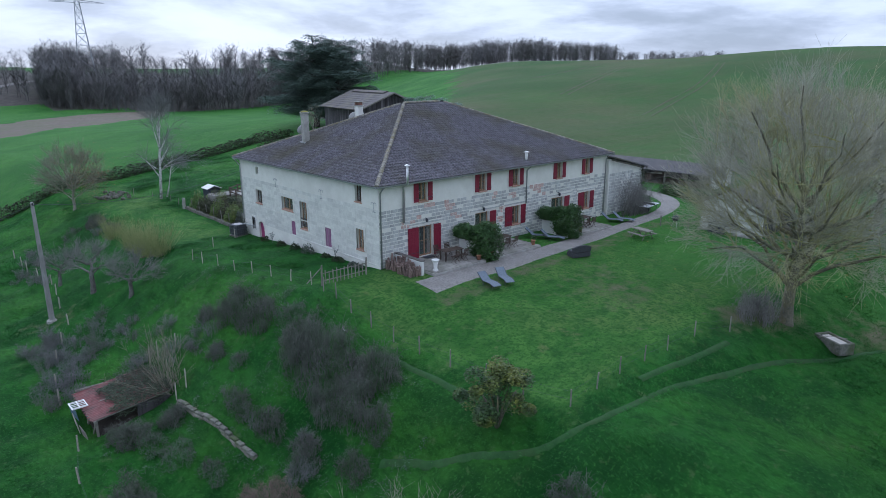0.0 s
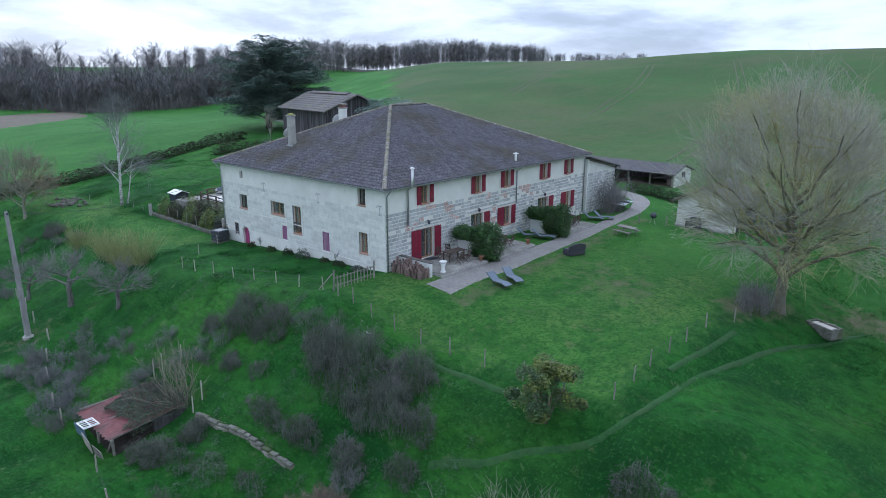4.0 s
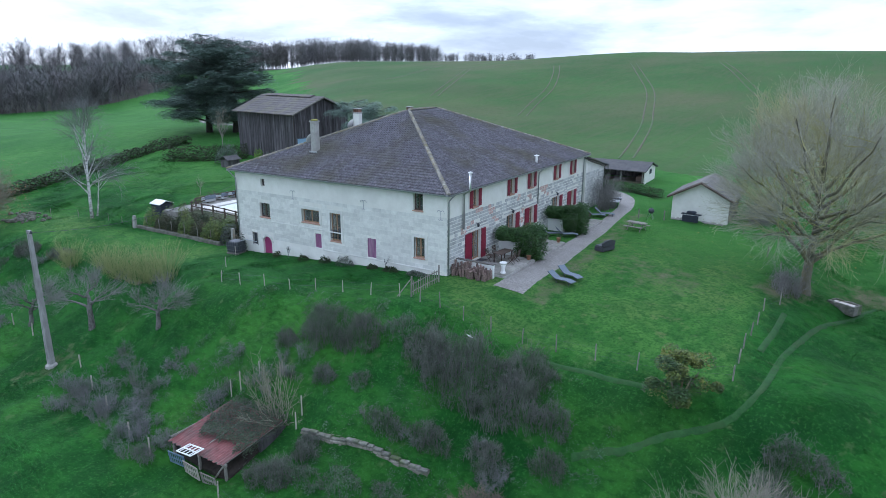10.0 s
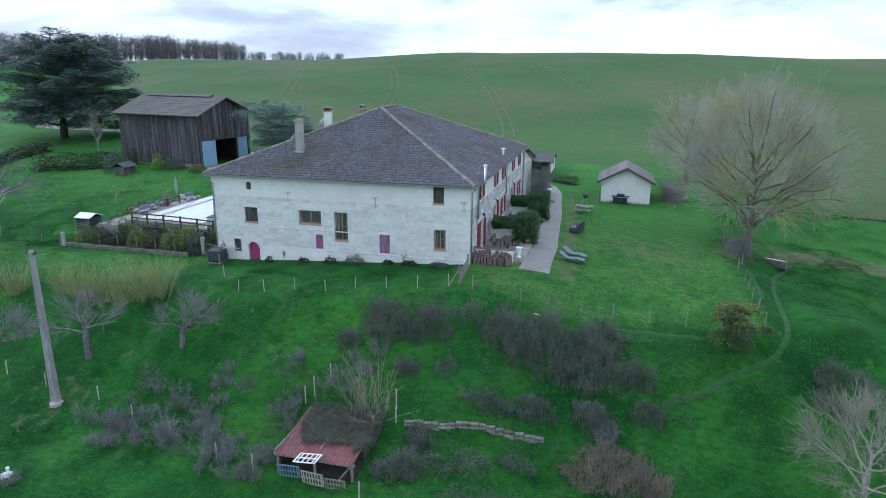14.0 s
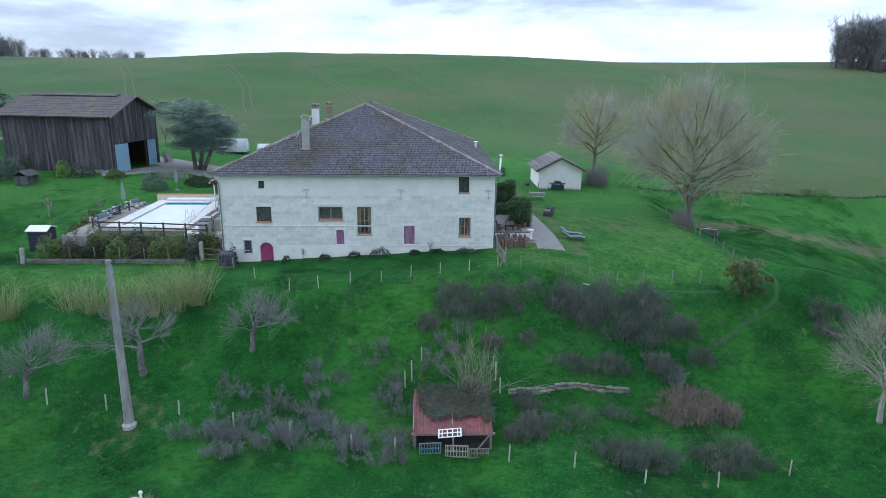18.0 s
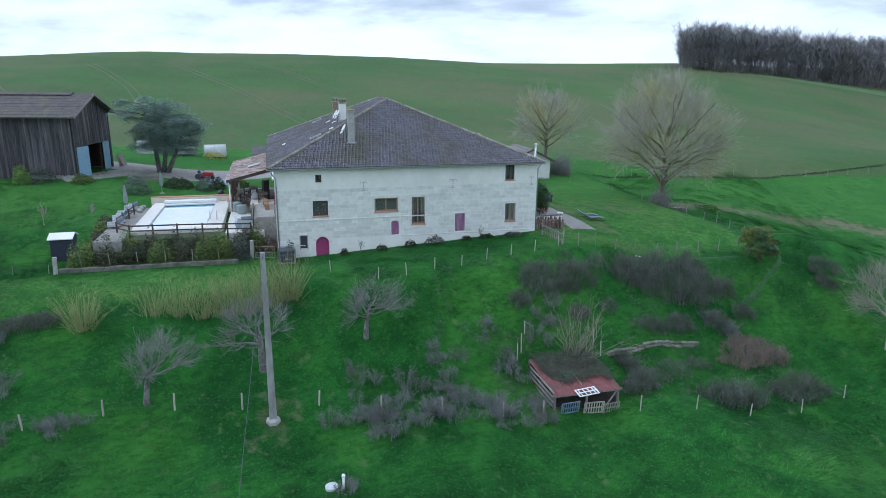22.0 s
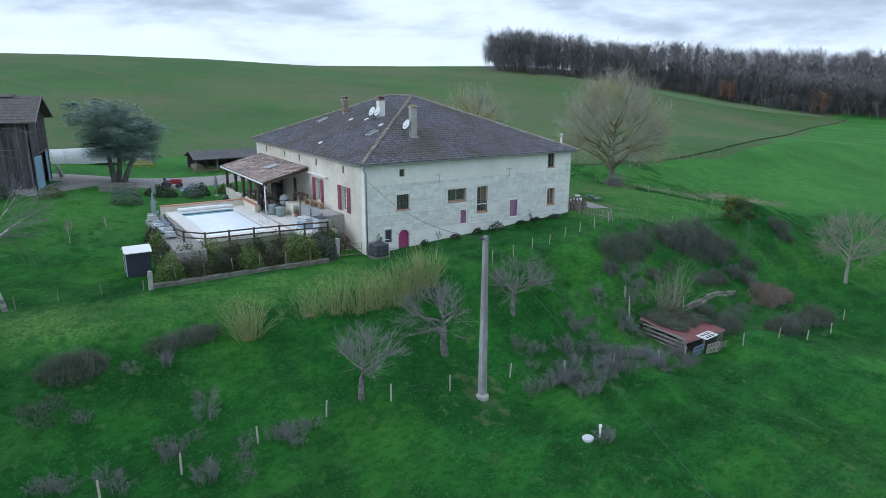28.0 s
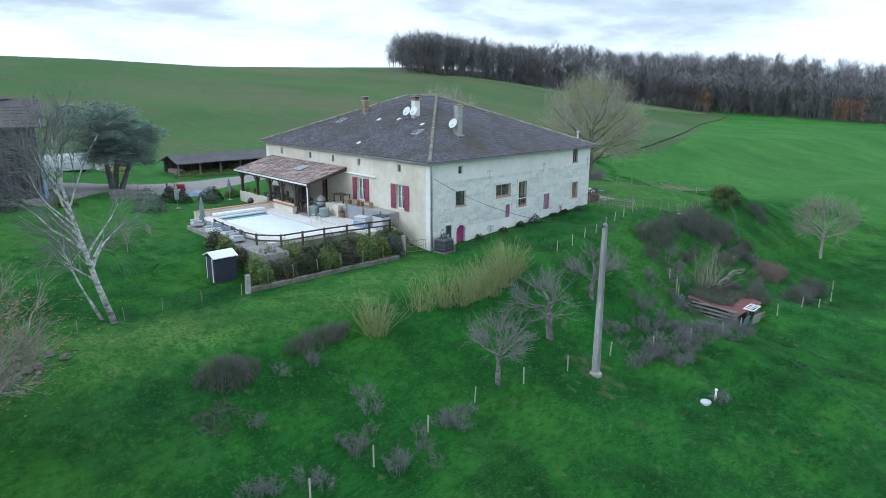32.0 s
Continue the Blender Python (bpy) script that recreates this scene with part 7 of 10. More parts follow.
for i, (lx, ly, rot) in enumerate(((9.9, -0.8, 12), (10.4, -1.0, 20))):
    px, py = (BARN @ Vector((lx, ly, 0))).xy
    b = solid("leaning_board", S().box(-0.6, -0.03, 0, 0.6, 0.03, 1.5, chamfer=0.01), M_GREYWOOD, "grey board leaning by the barn door", "board", "boards by the barn")
    b.matrix_basis = pose(px, py, gz(px, py) - 0.02, -rot, 0, -10)
kx, ky = 22.8, 49.2
hut = thing("hen_house", "low dark wooden hen house with a felt roof", "hut")
part("body", S().box(kx - 1.0, ky - 0.7, gz(kx, ky) - 0.1, kx + 1.0, ky + 0.7, gz(kx, ky) + 0.9, chamfer=0.02), M_DARKWOOD, hut)
part("roof", S().prism([(ky - 0.95, gz(kx, ky) + 0.85), (ky, gz(kx, ky) + 1.35), (ky + 0.95, gz(kx, ky) + 0.85), (ky + 0.95, gz(kx, ky) + 0.92), (ky, gz(kx, ky) + 1.43), (ky - 0.95, gz(kx, ky) + 0.92)], "x", kx - 1.2, kx + 1.2), M_SLATEROOF, hut)

# ---- stone lean-to at the far end ----
lean = thing("stone_lean_to", "stone lean-to with a sloping tiled roof", "outbuilding")
part("wall", S().prism([(26.25, -1.0), (31.9, -1.0), (31.9, 4.05), (26.25, 5.35)], "y", -0.25, 0.2), M_MORTAR, lean, "front wall of squared grey stones")
part("wall", S().box(31.5, 0.2, -1.0, 31.9, 7.0, 4.0), M_MORTAR, lean)
part("wall", S().prism([(26.25, -1.0), (31.9, -1.0), (31.9, 4.05), (26.25, 5.35)], "y", 7.0, 7.4), M_MORTAR, lean)
lroof = part("roof", S().prism([(26.25, 5.45), (32.2, 4.10), (32.2, 4.22), (26.25, 5.58)], "y", -0.7, 7.7), M_TILE, lean, "sloping roof of dark tiles")
for i in range(4):
    yy = -0.62 + i * 0.12
for i in range(9):
    xx = 26.6 + i * 0.62
    part("rafter_end", S().box(xx, -0.62, 5.22 - (xx - 26.25) * 0.227, xx + 0.1, -0.2, 5.36 - (xx - 26.25) * 0.227), M_GREYWOOD, lroof)
ivy = thing("ivy", "dark ivy on the corner of the lean-to", "climber")
part("leaves", leaf_cloud(1300, lambda g: (31.9 + g.gauss(0, 0.22), -0.3 + g.gauss(0, 0.22), 0.2 + 4.0 * g.random()), 0.13, 160), M_DARKHEDGE, ivy, kind="stuff")

# ---- white outbuilding beyond the lawn ----
oh = thing("outbuilding", "small white rendered outbuilding with a brown tile roof", "outbuilding")
OX0, OX1, OY0, OY1 = 28.4, 34.6, -13.7, -8.5
part("wall", S().prism([(OY0, -0.8), (OY1, -0.8), (OY1, 2.2), ((OY0 + OY1) / 2, 3.55), (OY0, 2.2)], "x", OX0, OX0 + 0.3), M_LIME, oh, "white rendered gable wall")
part("wall", S().box(OX0 + 0.3, OY1 - 0.3, -0.8, OX1, OY1, 2.2), M_LIME, oh)
part("wall", S().box(OX0 + 0.3, OY0, -0.8, OX1, OY0 + 0.3, 2.2), M_DARKWOOD, oh, "dark boarded side")
part("wall", S().box(OX1 - 0.3, OY0 + 0.3, -0.8, OX1, OY1 - 0.3, 2.2), M_LIME, oh)
ym = (OY0 + OY1) / 2
oroof = part("roof", S().prism([(OY0 - 0.45, 2.02), (ym, 3.62), (OY1 + 0.45, 2.02), (OY1 + 0.45, 2.14), (ym, 3.76), (OY0 - 0.45, 2.14)], "x", OX0 - 0.4, OX1 + 0.3), M_PINKTILE, oh, "brown pantile roof")
for sgn in (-1, 1):
    for j in range(7):
        t0, t1 = j / 7, (j + 1.15) / 7
        a = (ym + sgn * (OY1 + 0.45 - ym) * (1 - t0), 2.14 + 1.62 * t0)
        b = (ym + sgn * (OY1 + 0.45 - ym) * (1 - min(1, t1)), 2.14 + 1.62 * min(1, t1))
        part("tile_course", S().prism([(a[0], a[1] + 0.07), (b[0], b[1] + 0.015), (b[0], b[1]), (a[0], a[1] + 0.01)], "x", OX0 - 0.42, OX1 + 0.32), M_OHTILE, oroof)
part("bargeboard", S().prism([(OY0 - 0.47, 1.94), (ym, 3.54), (OY1 + 0.47, 1.94), (OY1 + 0.47, 2.08), (ym, 3.68), (OY0 - 0.47, 2.08)], "x", OX0 - 0.46, OX0 - 0.41), M_BEAM, oroof)
for (px, py, lab) in ((28.0, -9.2, 0), (28.0, -12.0, 1), (28.1, -12.9, 2)):
    r = S()
    rr = random.Random(int(px * py))
    for _ in range(10):
        a, b = rr.uniform(-0.5, 0.5), rr.uniform(-0.25, 0.25)
        s = rr.uniform(0.1, 0.2)
        r.lathe([(s * 0.6, -0.05), (s, s * 0.3), (s * 0.7, s * 0.8), (s * 0.2, s)], 6, (px + b, py + a, gz(px, py)))
    solid("rubble_heap", r, M_CONCRETE, "low heap of rough grey stones", "stones", "stones by the outbuilding", "stuff")


def open_shed(x0, x1, y0, y1, z, label, white_end):
    t = thing("open_shed", label, "shed")
    part("back_wall", S().box(x1 - 0.15, y0, z - 0.5, x1, y1, z + 1.6), M_DARKWOOD, t)
    part("end_wall", S().prism([(x0, z - 0.5), (x1 - 0.15, z - 0.5), (x1 - 0.15, z + 1.65), ((x0 + x1) / 2, z + 2.3), (x0, z + 1.65)], "y", y0 - 0.15, y0), M_LIME if white_end else M_DARKWOOD, t)
    if white_end:
        part("window", S().box((x0 + x1) / 2 - 0.5, y0 - 0.19, z + 1.0, (x0 + x1) / 2 + 0.4, y0 - 0.152, z + 1.6, chamfer=0.01), M_NAVY, t, "small dark window")
    part("roof", S().prism([(x0 - 0.6, z + 1.50), ((x0 + x1) / 2, z + 2.35), (x1 + 0.4, z + 1.55), (x1 + 0.4, z + 1.65), ((x0 + x1) / 2, z + 2.47), (x0 - 0.6, z + 1.60)], "y", y0 - 0.4, y1 + 0.3), M_SLATEROOF, t, "dark low-pitched roof")
    n = max(2, int((y1 - y0) / 2.6))
    for i in range(n + 1):
        yy = y0 + 0.1 + (y1 - y0 - 0.3) * i / n
        part("post", S().box(x0, yy, z - 0.4, x0 + 0.16, yy + 0.16, z + 1.66), M_GREYWOOD, t)
    part("floor", S().box(x0, y0, z - 0.5, x1 - 0.15, y1, z + 0.04), M_SOIL, t)
    rr = random.Random(int(x0))
    for i in range(4):
        yy = y0 + 0.8 + i * (y1 - y0 - 1.6) / 3
        part("log_stack", S().box(x0 + 1.2, yy - 0.5, z, x1 - 0.5, yy + 0.5, z + rr.uniform(0.5, 1.0), chamfer=0.1), M_FIREWOOD, t)


open_shed(44.6, 49.4, -1.2, 23.8, gz(46, 10), "long open dark shed with a pale end wall", True)
fr = thing("flower_bed", "row of yellow flowering shrubs before the long shed", "plants")
part("flowers", leaf_cloud(1500, lambda g: (42.8 + g.gauss(0, 0.5), 16 + 9 * g.random(), gz(43, 20) + 0.05 + abs(g.gauss(0, 0.4))), 0.14, 170), M_LAUREL, fr, kind="stuff")
yf = thing("yellow_bush", "low bright yellow flowering bush", "bush")
part("flowers", leaf_cloud(900, in_mound(50, 29.5, 2.6, 1.6, 0.9, 0.3, 3), 0.16, 171), M_YELLOW, yf, kind="stuff")

# polytunnels and greenhouse beyond the yard
for i, (x, y, L, w, h) in enumerate(((50.5, 36.0, 7.5, 2.6, 1.9), (52.0, 29.5, 3.0, 2.2, 1.7))):
    t = thing("polytunnel", "small polytunnel with pale plastic film", "greenhouse", "polytunnels beyond the yard")
    z = gz(x, y)
    n = 10
    ring = [(w / 2 * math.cos(math.pi * k / n), h * math.sin(math.pi * k / n)) for k in range(n + 1)]
    sh = S().add([(x + a, y + L * e, z + b) for e in (-0.5, 0.5) for a, b in ring], [(k, k + 1, k + n + 2, k + n + 1) for k in range(n)] + [tuple(range(n + 1)), tuple(range(n + 1, 2 * n + 2))])
    part("film", sh, M_PLASTIC_FILM, t, smooth=True)
    for j in range(int(L / 1.5) + 1):
        yy = y - L / 2 + j * 1.5
        part("hoop", S().tube([(x + a * 1.01, yy, z + b * 1.01) for a, b in ring], 0.025, 5), M_ZINC, t)

# ---- porch at the back ----
porch = thing("porch", "covered porch with a pinkish tile roof on dark posts", "porch")
PX0, PX1, PY, PZ = 11.6, 24.6, 25.1, 3.25
prf = part("roof", S().prism([(D + 0.01, 4.30), (PY + 0.35, PZ), (PY + 0.35, PZ + 0.09), (D + 0.01, 4.42)], "x", PX0 - 0.35, PX1 + 0.35), M_BEAM, porch, "shallow lean-to roof of pinkish clay tiles")
ptv = S()
pv = random.Random(6)
n_rows, n_cols = 13, 54
for r in range(n_rows):
    for c in range(n_cols):
        xa = PX0 - 0.36 + c * (PX1 - PX0 + 0.72) / n_cols
        xb = xa + (PX1 - PX0 + 0.72) / n_cols - 0.012
        ya, yb = PY + 0.38 - r * 0.333, PY + 0.38 - (r + 1.12) * 0.333
        za = PZ + 0.10 + (4.42 - PZ - 0.09) * (PY + 0.35 - ya) / (PY + 0.34 - D) + 0.05 + pv.uniform(0, 0.012)
        zb = PZ + 0.10 + (4.42 - PZ - 0.09) * (PY + 0.35 - max(yb, D + 0.02)) / (PY + 0.34 - D) + 0.01
        xm = (xa + xb) / 2
        yb = max(yb, D + 0.02)
        ptv.add([(xa, ya, za - 0.02), (xm, ya, za + 0.035), (xb, ya, za - 0.02), (xa, yb, zb - 0.02), (xm, yb, zb + 0.03), (xb, yb, zb - 0.02)], [(0, 1, 4, 3), (1, 2, 5, 4), (0, 2, 1)])
part("tiles", ptv, M_PINKTILE, prf, kind="stuff")
part("fascia", S().box(PX0 - 0.4, PY + 0.36, PZ - 0.07, PX1 + 0.4, PY + 0.44, PZ + 0.07, chamfer=0.01), M_WHITE, prf, "white fascia gutter")
slope = (4.52 - (PZ + 0.20)) / (D - PY - 0.35)
sky_pts = [(x, y, PZ + 0.22 + slope * (y - PY - 0.35) + k) for k in (0.0, 0.06) for x, y in ((15.4, 22.5), (16.7, 22.5), (16.7, 23.6), (15.4, 23.6))]
part("skylight", S().add(sky_pts, [(0, 3, 2, 1), (4, 5, 6, 7), (0, 1, 5, 4), (1, 2, 6, 5), (2, 3, 7, 6), (3, 0, 4, 7)]), M_ZINC, porch, "flat grey skylight in the porch roof")
part("edge_beam", S().prism([(D + 0.02, 4.10), (PY + 0.3, PZ - 0.14), (PY + 0.3, PZ - 0.01), (D + 0.02, 4.28)], "x", PX0 - 0.3, PX0 - 0.14), M_BEAM, porch)
part("plate_beam", S().box(PX0 - 0.13, PY - 0.12, PZ - 0.28, PX1 + 0.2, PY + 0.1, PZ - 0.06, chamfer=0.015), M_BEAM, porch)
for x in (13.8, 16.2, 18.5, 21.0, 24.2):
    p = part("post", S().box(x - 0.11, PY - 0.12, 1.0, x + 0.11, PY + 0.1, PZ - 0.28, chamfer=0.015), M_BEAM, porch)
    for sg in (-1, 1):
        part("brace", S().tube([(x + sg * 0.08, PY, PZ - 1.0), (x + sg * 0.42, PY, PZ - 0.55), (x + sg * 0.62, PY, PZ - 0.3)], 0.07, 6), M_BEAM, p, "curved brace")
part("white_post", S().tube([(PX0, PY + 0.1, 0.3), (PX0, PY + 0.1, PZ)], 0.06, 10), M_WHITE, porch, "slim white post", smooth=True)
part("porch_floor", S().box(PX0, D + 0.01, -0.6, PX1, PY + 0.1, 0.42), M_FLAG, porch)
for a, b in ((13.9, 17.8), (19.0, 24.6)):
    part("parapet", S().box(a, PY - 0.12, -0.5, b, PY + 0.14, 1.15, chamfer=0.03), M_WARM, porch, "low cream parapet wall")
part("step_wall", S().box(9.6, D + 0.02, -0.5, PX0 - 0.01, 23.4, 1.45, chamfer=0.03), M_WARM, porch, "raised terrace before the shuttered doors")
part("step_wall", S().box(3.9, D + 0.02, -0.8, 9.59, 23.0, 1.4, chamfer=0.03), M_CONCRETE, porch, "grey terrace wall")

eg = thing("ceramic_grill", "pale grey egg-shaped ceramic grill under the porch edge", "grill", at=pose(13.0, 23.0, 0.42))
part("body", S().lathe([(0.18, 0.45), (0.34, 0.55), (0.42, 0.80), (0.42, 0.92)], 18), M_PLASTIC, eg, smooth=True)
part("lid", S().lathe([(0.43, 0.93), (0.42, 1.10), (0.32, 1.32), (0.12, 1.45), (0.06, 1.50)], 18), M_PLASTIC, eg, smooth=True)
part("band", S().lathe([(0.44, 0.89), (0.45, 0.90), (0.45, 0.94), (0.44, 0.95)], 18), M_DARKMETAL, eg, "dark metal band")
part("handle", S().tube([(-0.15, 0.46, 1.0), (-0.15, 0.54, 1.0), (0.15, 0.54, 1.0), (0.15, 0.46, 1.0)], 0.02, 6), M_BEAM, eg)
for a in (0.6, 2.2, 3.8, 5.3):
    part("leg", S().tube([(0.3 * math.cos(a), 0.3 * math.sin(a), 0), (0.16 * math.cos(a), 0.16 * math.sin(a), 0.5)], 0.022, 5), M_DARKMETAL, eg)


def pot_plant(x, y, z, r, h, seed, mat, lab):
    t = thing("pot_plant", lab, "plant", "pots round the porch", at=pose(x, y, z))
    pot = part("pot", S().lathe([(r * 0.62, 0), (r * 0.9, r * 1.3), (r, r * 1.35), (r, r * 1.55), (r * 0.85, r * 1.5), (r * 0.8, r * 1.3)], 14), M_TERRA, t, "terracotta pot", smooth=True)
    part("soil", S().lathe([(r * 0.8, r * 1.30), (r * 0.78, r * 1.36)], 12), M_EARTH_SHADE, pot)
    part("leaves", leaf_cloud(420, lambda g: (g.gauss(0, r * 0.75), g.gauss(0, r * 0.75), r * 1.5 + abs(g.gauss(0, 0.5)) * h), 0.09, seed), mat, t, kind="stuff")


for k, (x, y, z, r, h, m, lab) in enumerate(((12.5, 22.3, 0.42, 0.30, 1.1, M_LAUREL, "leafy shrub in a terracotta pot on the porch"), (15.2, 25.1, 1.155, 0.14, 0.3, M_LAUREL, "small plant in a terracotta pot on the parapet"), (16.9, 25.1, 1.155, 0.15, 0.35, M_OLIVE, "small grey-green plant in a terracotta pot on the parapet"), (21.6, 25.1, 1.155, 0.14, 0.3, M_LAUREL, "small plant in a terracotta pot on the parapet"),
                                              (23.2, 25.1, 1.155, 0.14, 0.25, M_DRYBRUSH, "withered plant in a terracotta pot on the parapet"), (9.3, 23.2, 0.41, 0.22, 0.5, M_DRYBRUSH, "dry ochre plant in a terracotta pot by the steps"), (18.4, 25.6, gz(18.4, 25.6), 0.2, 0.5, M_LIMELEAF, "bright green plant in a terracotta pot on the lawn"))):
    pot_plant(x, y, z, r, h, 300 + k, m, lab)
for k, (x, y, w, d, h, m, lab) in enumerate(((15.6, 23.6, 1.9, 0.9, 0.74, M_BEAM, "dark wooden table under the porch"), (20.4, 23.4, 2.0, 0.9, 0.74, M_BEAM, "dark wooden table under the porch"))):
    t = thing("porch_table", lab, "table", "tables under the porch", at=pose(x, y, 0.421, 0, 0, 4))
    part("tabletop", S().box(-w / 2, -d / 2, h - 0.05, w / 2, d / 2, h, chamfer=0.012), m, t)
    for a in (-w / 2 + 0.12, w / 2 - 0.12):
        for b in (-d / 2 + 0.1, d / 2 - 0.1):
            part("leg", S().box(a - 0.04, b - 0.04, 0, a + 0.04, b + 0.04, h - 0.05), m, t)
    for a in (-0.5, 0.5):
        for sg in (-1, 1):
            c = thing("porch_chair", "dark slatted wooden chair at the porch table", "chair", "chairs under the porch", at=pose(x + a, y + sg * 0.72, 0.421, 0, 0, 180 if sg < 0 else 0))
            part("seat", S().box(-0.22, -0.22, 0.42, 0.22, 0.22, 0.46, chamfer=0.01), M_RATTAN, c)
            part("backrest", S().box(-0.22, 0.20, 0.465, 0.22, 0.24, 0.92, chamfer=0.01), M_RATTAN, c)
            for u in (-0.19, 0.19):
                for v in (-0.19, 0.19):
                    part("leg", S().box(u - 0.02, v - 0.02, 0, u + 0.02, v + 0.02, 0.42), M_RATTAN, c)
for k, (x, y, w, d, h, m, lab) in enumerate(((18.2, 22.0, 1.4, 0.5, 1.7, M_DARKWOOD, "tall dark sideboard against the porch wall"), (23.0, 22.2, 1.0, 0.7, 1.1, M_GREYWOOD, "grey wooden chest against the porch wall"))):
    t = thing("porch_cabinet", lab, "cabinet", at=pose(x, y, 0.421))
    part("body", S().box(-w / 2, -d / 2, 0, w / 2, d / 2, h - 0.04, chamfer=0.012), m, t)
    part("top", S().box(-w / 2 - 0.03, -d / 2 - 0.02, h - 0.04, w / 2 + 0.03, d / 2 + 0.03, h, chamfer=0.01), m, t)
    for a in (-1, 1):
        part("door", S().box(a * w / 4 - w / 4 + 0.03, d / 2, 0.06, a * w / 4 + w / 4 - 0.03, d / 2 + 0.02, h - 0.1, chamfer=0.006), m, t)
yg = thing("wire_gate", "low rusty wire gate between the post and the farmhouse corner", "gate")
ga2, gb3 = Vector((0.75, 22.95, gz(0.75, 22.95))), Vector((0.25, 21.45, gz(0.25, 21.45)))
for h in (0.12, 0.55, 1.0):
    part("rail", S().tube([ga2 + Vector((0, 0, h)), gb3 + Vector((0, 0, h))], 0.022, 6), M_CHIMBRICK, yg)
for k in range(9):
    q = ga2.lerp(gb3, k / 8)
    part("bar", S().tube([q + Vector((0, 0, 0.06)), q + Vector((0, 0, 1.02))], 0.022 if k in (0, 8) else 0.009, 5), M_CHIMBRICK, yg)

# ---- pool ----
pool = thing("swimming_pool", "rectangular swimming pool under a white cover with pale coping", "pool")
ZP = 0.48
QX0, QX1, QY0, QY1 = 4.6, 17.2, 25.6, 32.6
part("coping", S().box(QX0, QY0, -2.2, 5.7, QY1, ZP, chamfer=0.02).box(16.5, QY0, -1.2, QX1, QY1, ZP, chamfer=0.02).box(5.7, QY0, -1.2, 16.5, 26.9, ZP, chamfer=0.02).box(5.7, 31.5, -1.2, 16.5, QY1, ZP, chamfer=0.02), M_DECK, pool, "pale stone coping")
part("water", S().box(5.7, 26.9, -1.0, 16.5, 31.5, ZP - 0.22), M_WATER, pool, "strip of blue water")
cov = part("cover", S().box(5.75, 27.0, ZP - 0.20, 15.0, 31.4, ZP - 0.16), M_POOL, pool, "white slatted pool cover")
slat_me = S().box(0, 27.0, ZP - 0.158, 9.25 / 26 - 0.012, 31.4, ZP - 0.12, chamfer=0.01).mesh("slat", M_POOL)
for i in range(26):
    q = new("slat", slat_me)
    q.parent, q.matrix_basis = cov, pose(5.75 + i * 9.25 / 26, 0, 0)
roller = part("roller_bench", S().box(16.35, 26.8, ZP + 0.02, 16.9, 31.6, ZP + 0.30, chamfer=0.05), M_WHITE, pool, "white bench over the cover roller")
part("bench_step", S().box(16.05, 26.92, ZP - 0.12, 16.33, 31.48, ZP + 0.03, chamfer=0.03), M_WHITE, roller)
part("upstand", S().box(17.22, 25.4, -0.6, 17.6, 32.9, ZP + 0.5, chamfer=0.03), M_WARM, pool, "low cream wall at the pool end")
part("wall_cap", S().box(17.18, 25.35, ZP + 0.505, 17.64, 32.95, ZP + 0.56, chamfer=0.015), M_TERRA, pool, "terracotta cap")
part("upstand", S().box(13.6, 25.25, -0.6, 17.2, 25.58, ZP + 0.5, chamfer=0.03), M_WARM, pool)
part("wall_cap", S().box(13.55, 25.2, ZP + 0.505, 17.17, 25.63, ZP + 0.56, chamfer=0.015), M_TERRA, pool, "terracotta cap")
lad = S()
for yy in (26.2, 26.75):
    lad.tube([(7.9, yy, ZP), (7.9, yy, ZP + 0.6), (8.05, yy, ZP + 0.82), (8.35, yy, ZP + 0.82), (8.5, yy, ZP + 0.6), (8.6, yy, ZP - 0.2)], 0.022, 6)
part("ladder", lad, M_STEEL, pool, "bright steel ladder rails", smooth=True)
solid("pool_terrace", S().box(3.0, 22.2, -2.2, 13.3, 25.22, 0.40, chamfer=0.03), M_DECK, "pale paved terrace between pool and farmhouse", "terrace", kind="structure")
solid("pool_terrace", S().box(2.0, 32.62, -2.2, 15.0, 34.6, 0.42, chamfer=0.03), M_FLAG, "grey paved strip beside the pool", "terrace", kind="structure")
solid("pool_bank", S().prism([(0.9, -2.2), (0.9, -1.0), (3.2, 0.15), (4.58, 0.2), (4.58, -2.2)], "y", 25.24, 34.4), M_MOSS, "planted mossy earth strip below the pool", "bed", kind="structure")

# rail fence round the pool
pf = thing("rail_fence", "low dark wooden rail fence round the pool", "fence")
line = [(2.6, 23.2), (2.9, 25.0), (3.2, 26.9), (3.4, 28.8), (3.5, 30.6), (3.6, 32.3), (5.0, 33.5), (6.7, 33.8), (8.5, 33.7), (10.3, 33.6), (12.0, 33.5)]
for i, (x, y) in enumerate(line):
    part("post", S().box(x - 0.06, y - 0.06, -0.6, x + 0.06, y + 0.06, 1.28, chamfer=0.012), M_BEAM, pf)
    if i:
        a, b = Vector((*line[i - 1], 0)), Vector((x, y, 0))
        d = (b - a).normalized()
        for z in (0.72, 1.12):
            part("rail", S().box(0.07, -0.025, z, (b - a).length - 0.07, 0.025, z + 0.11, chamfer=0.008).moved(Matrix.Translation(a) @ Matrix.Rotation(math.atan2(d.y, d.x), 4, "Z")), M_BEAM, pf)
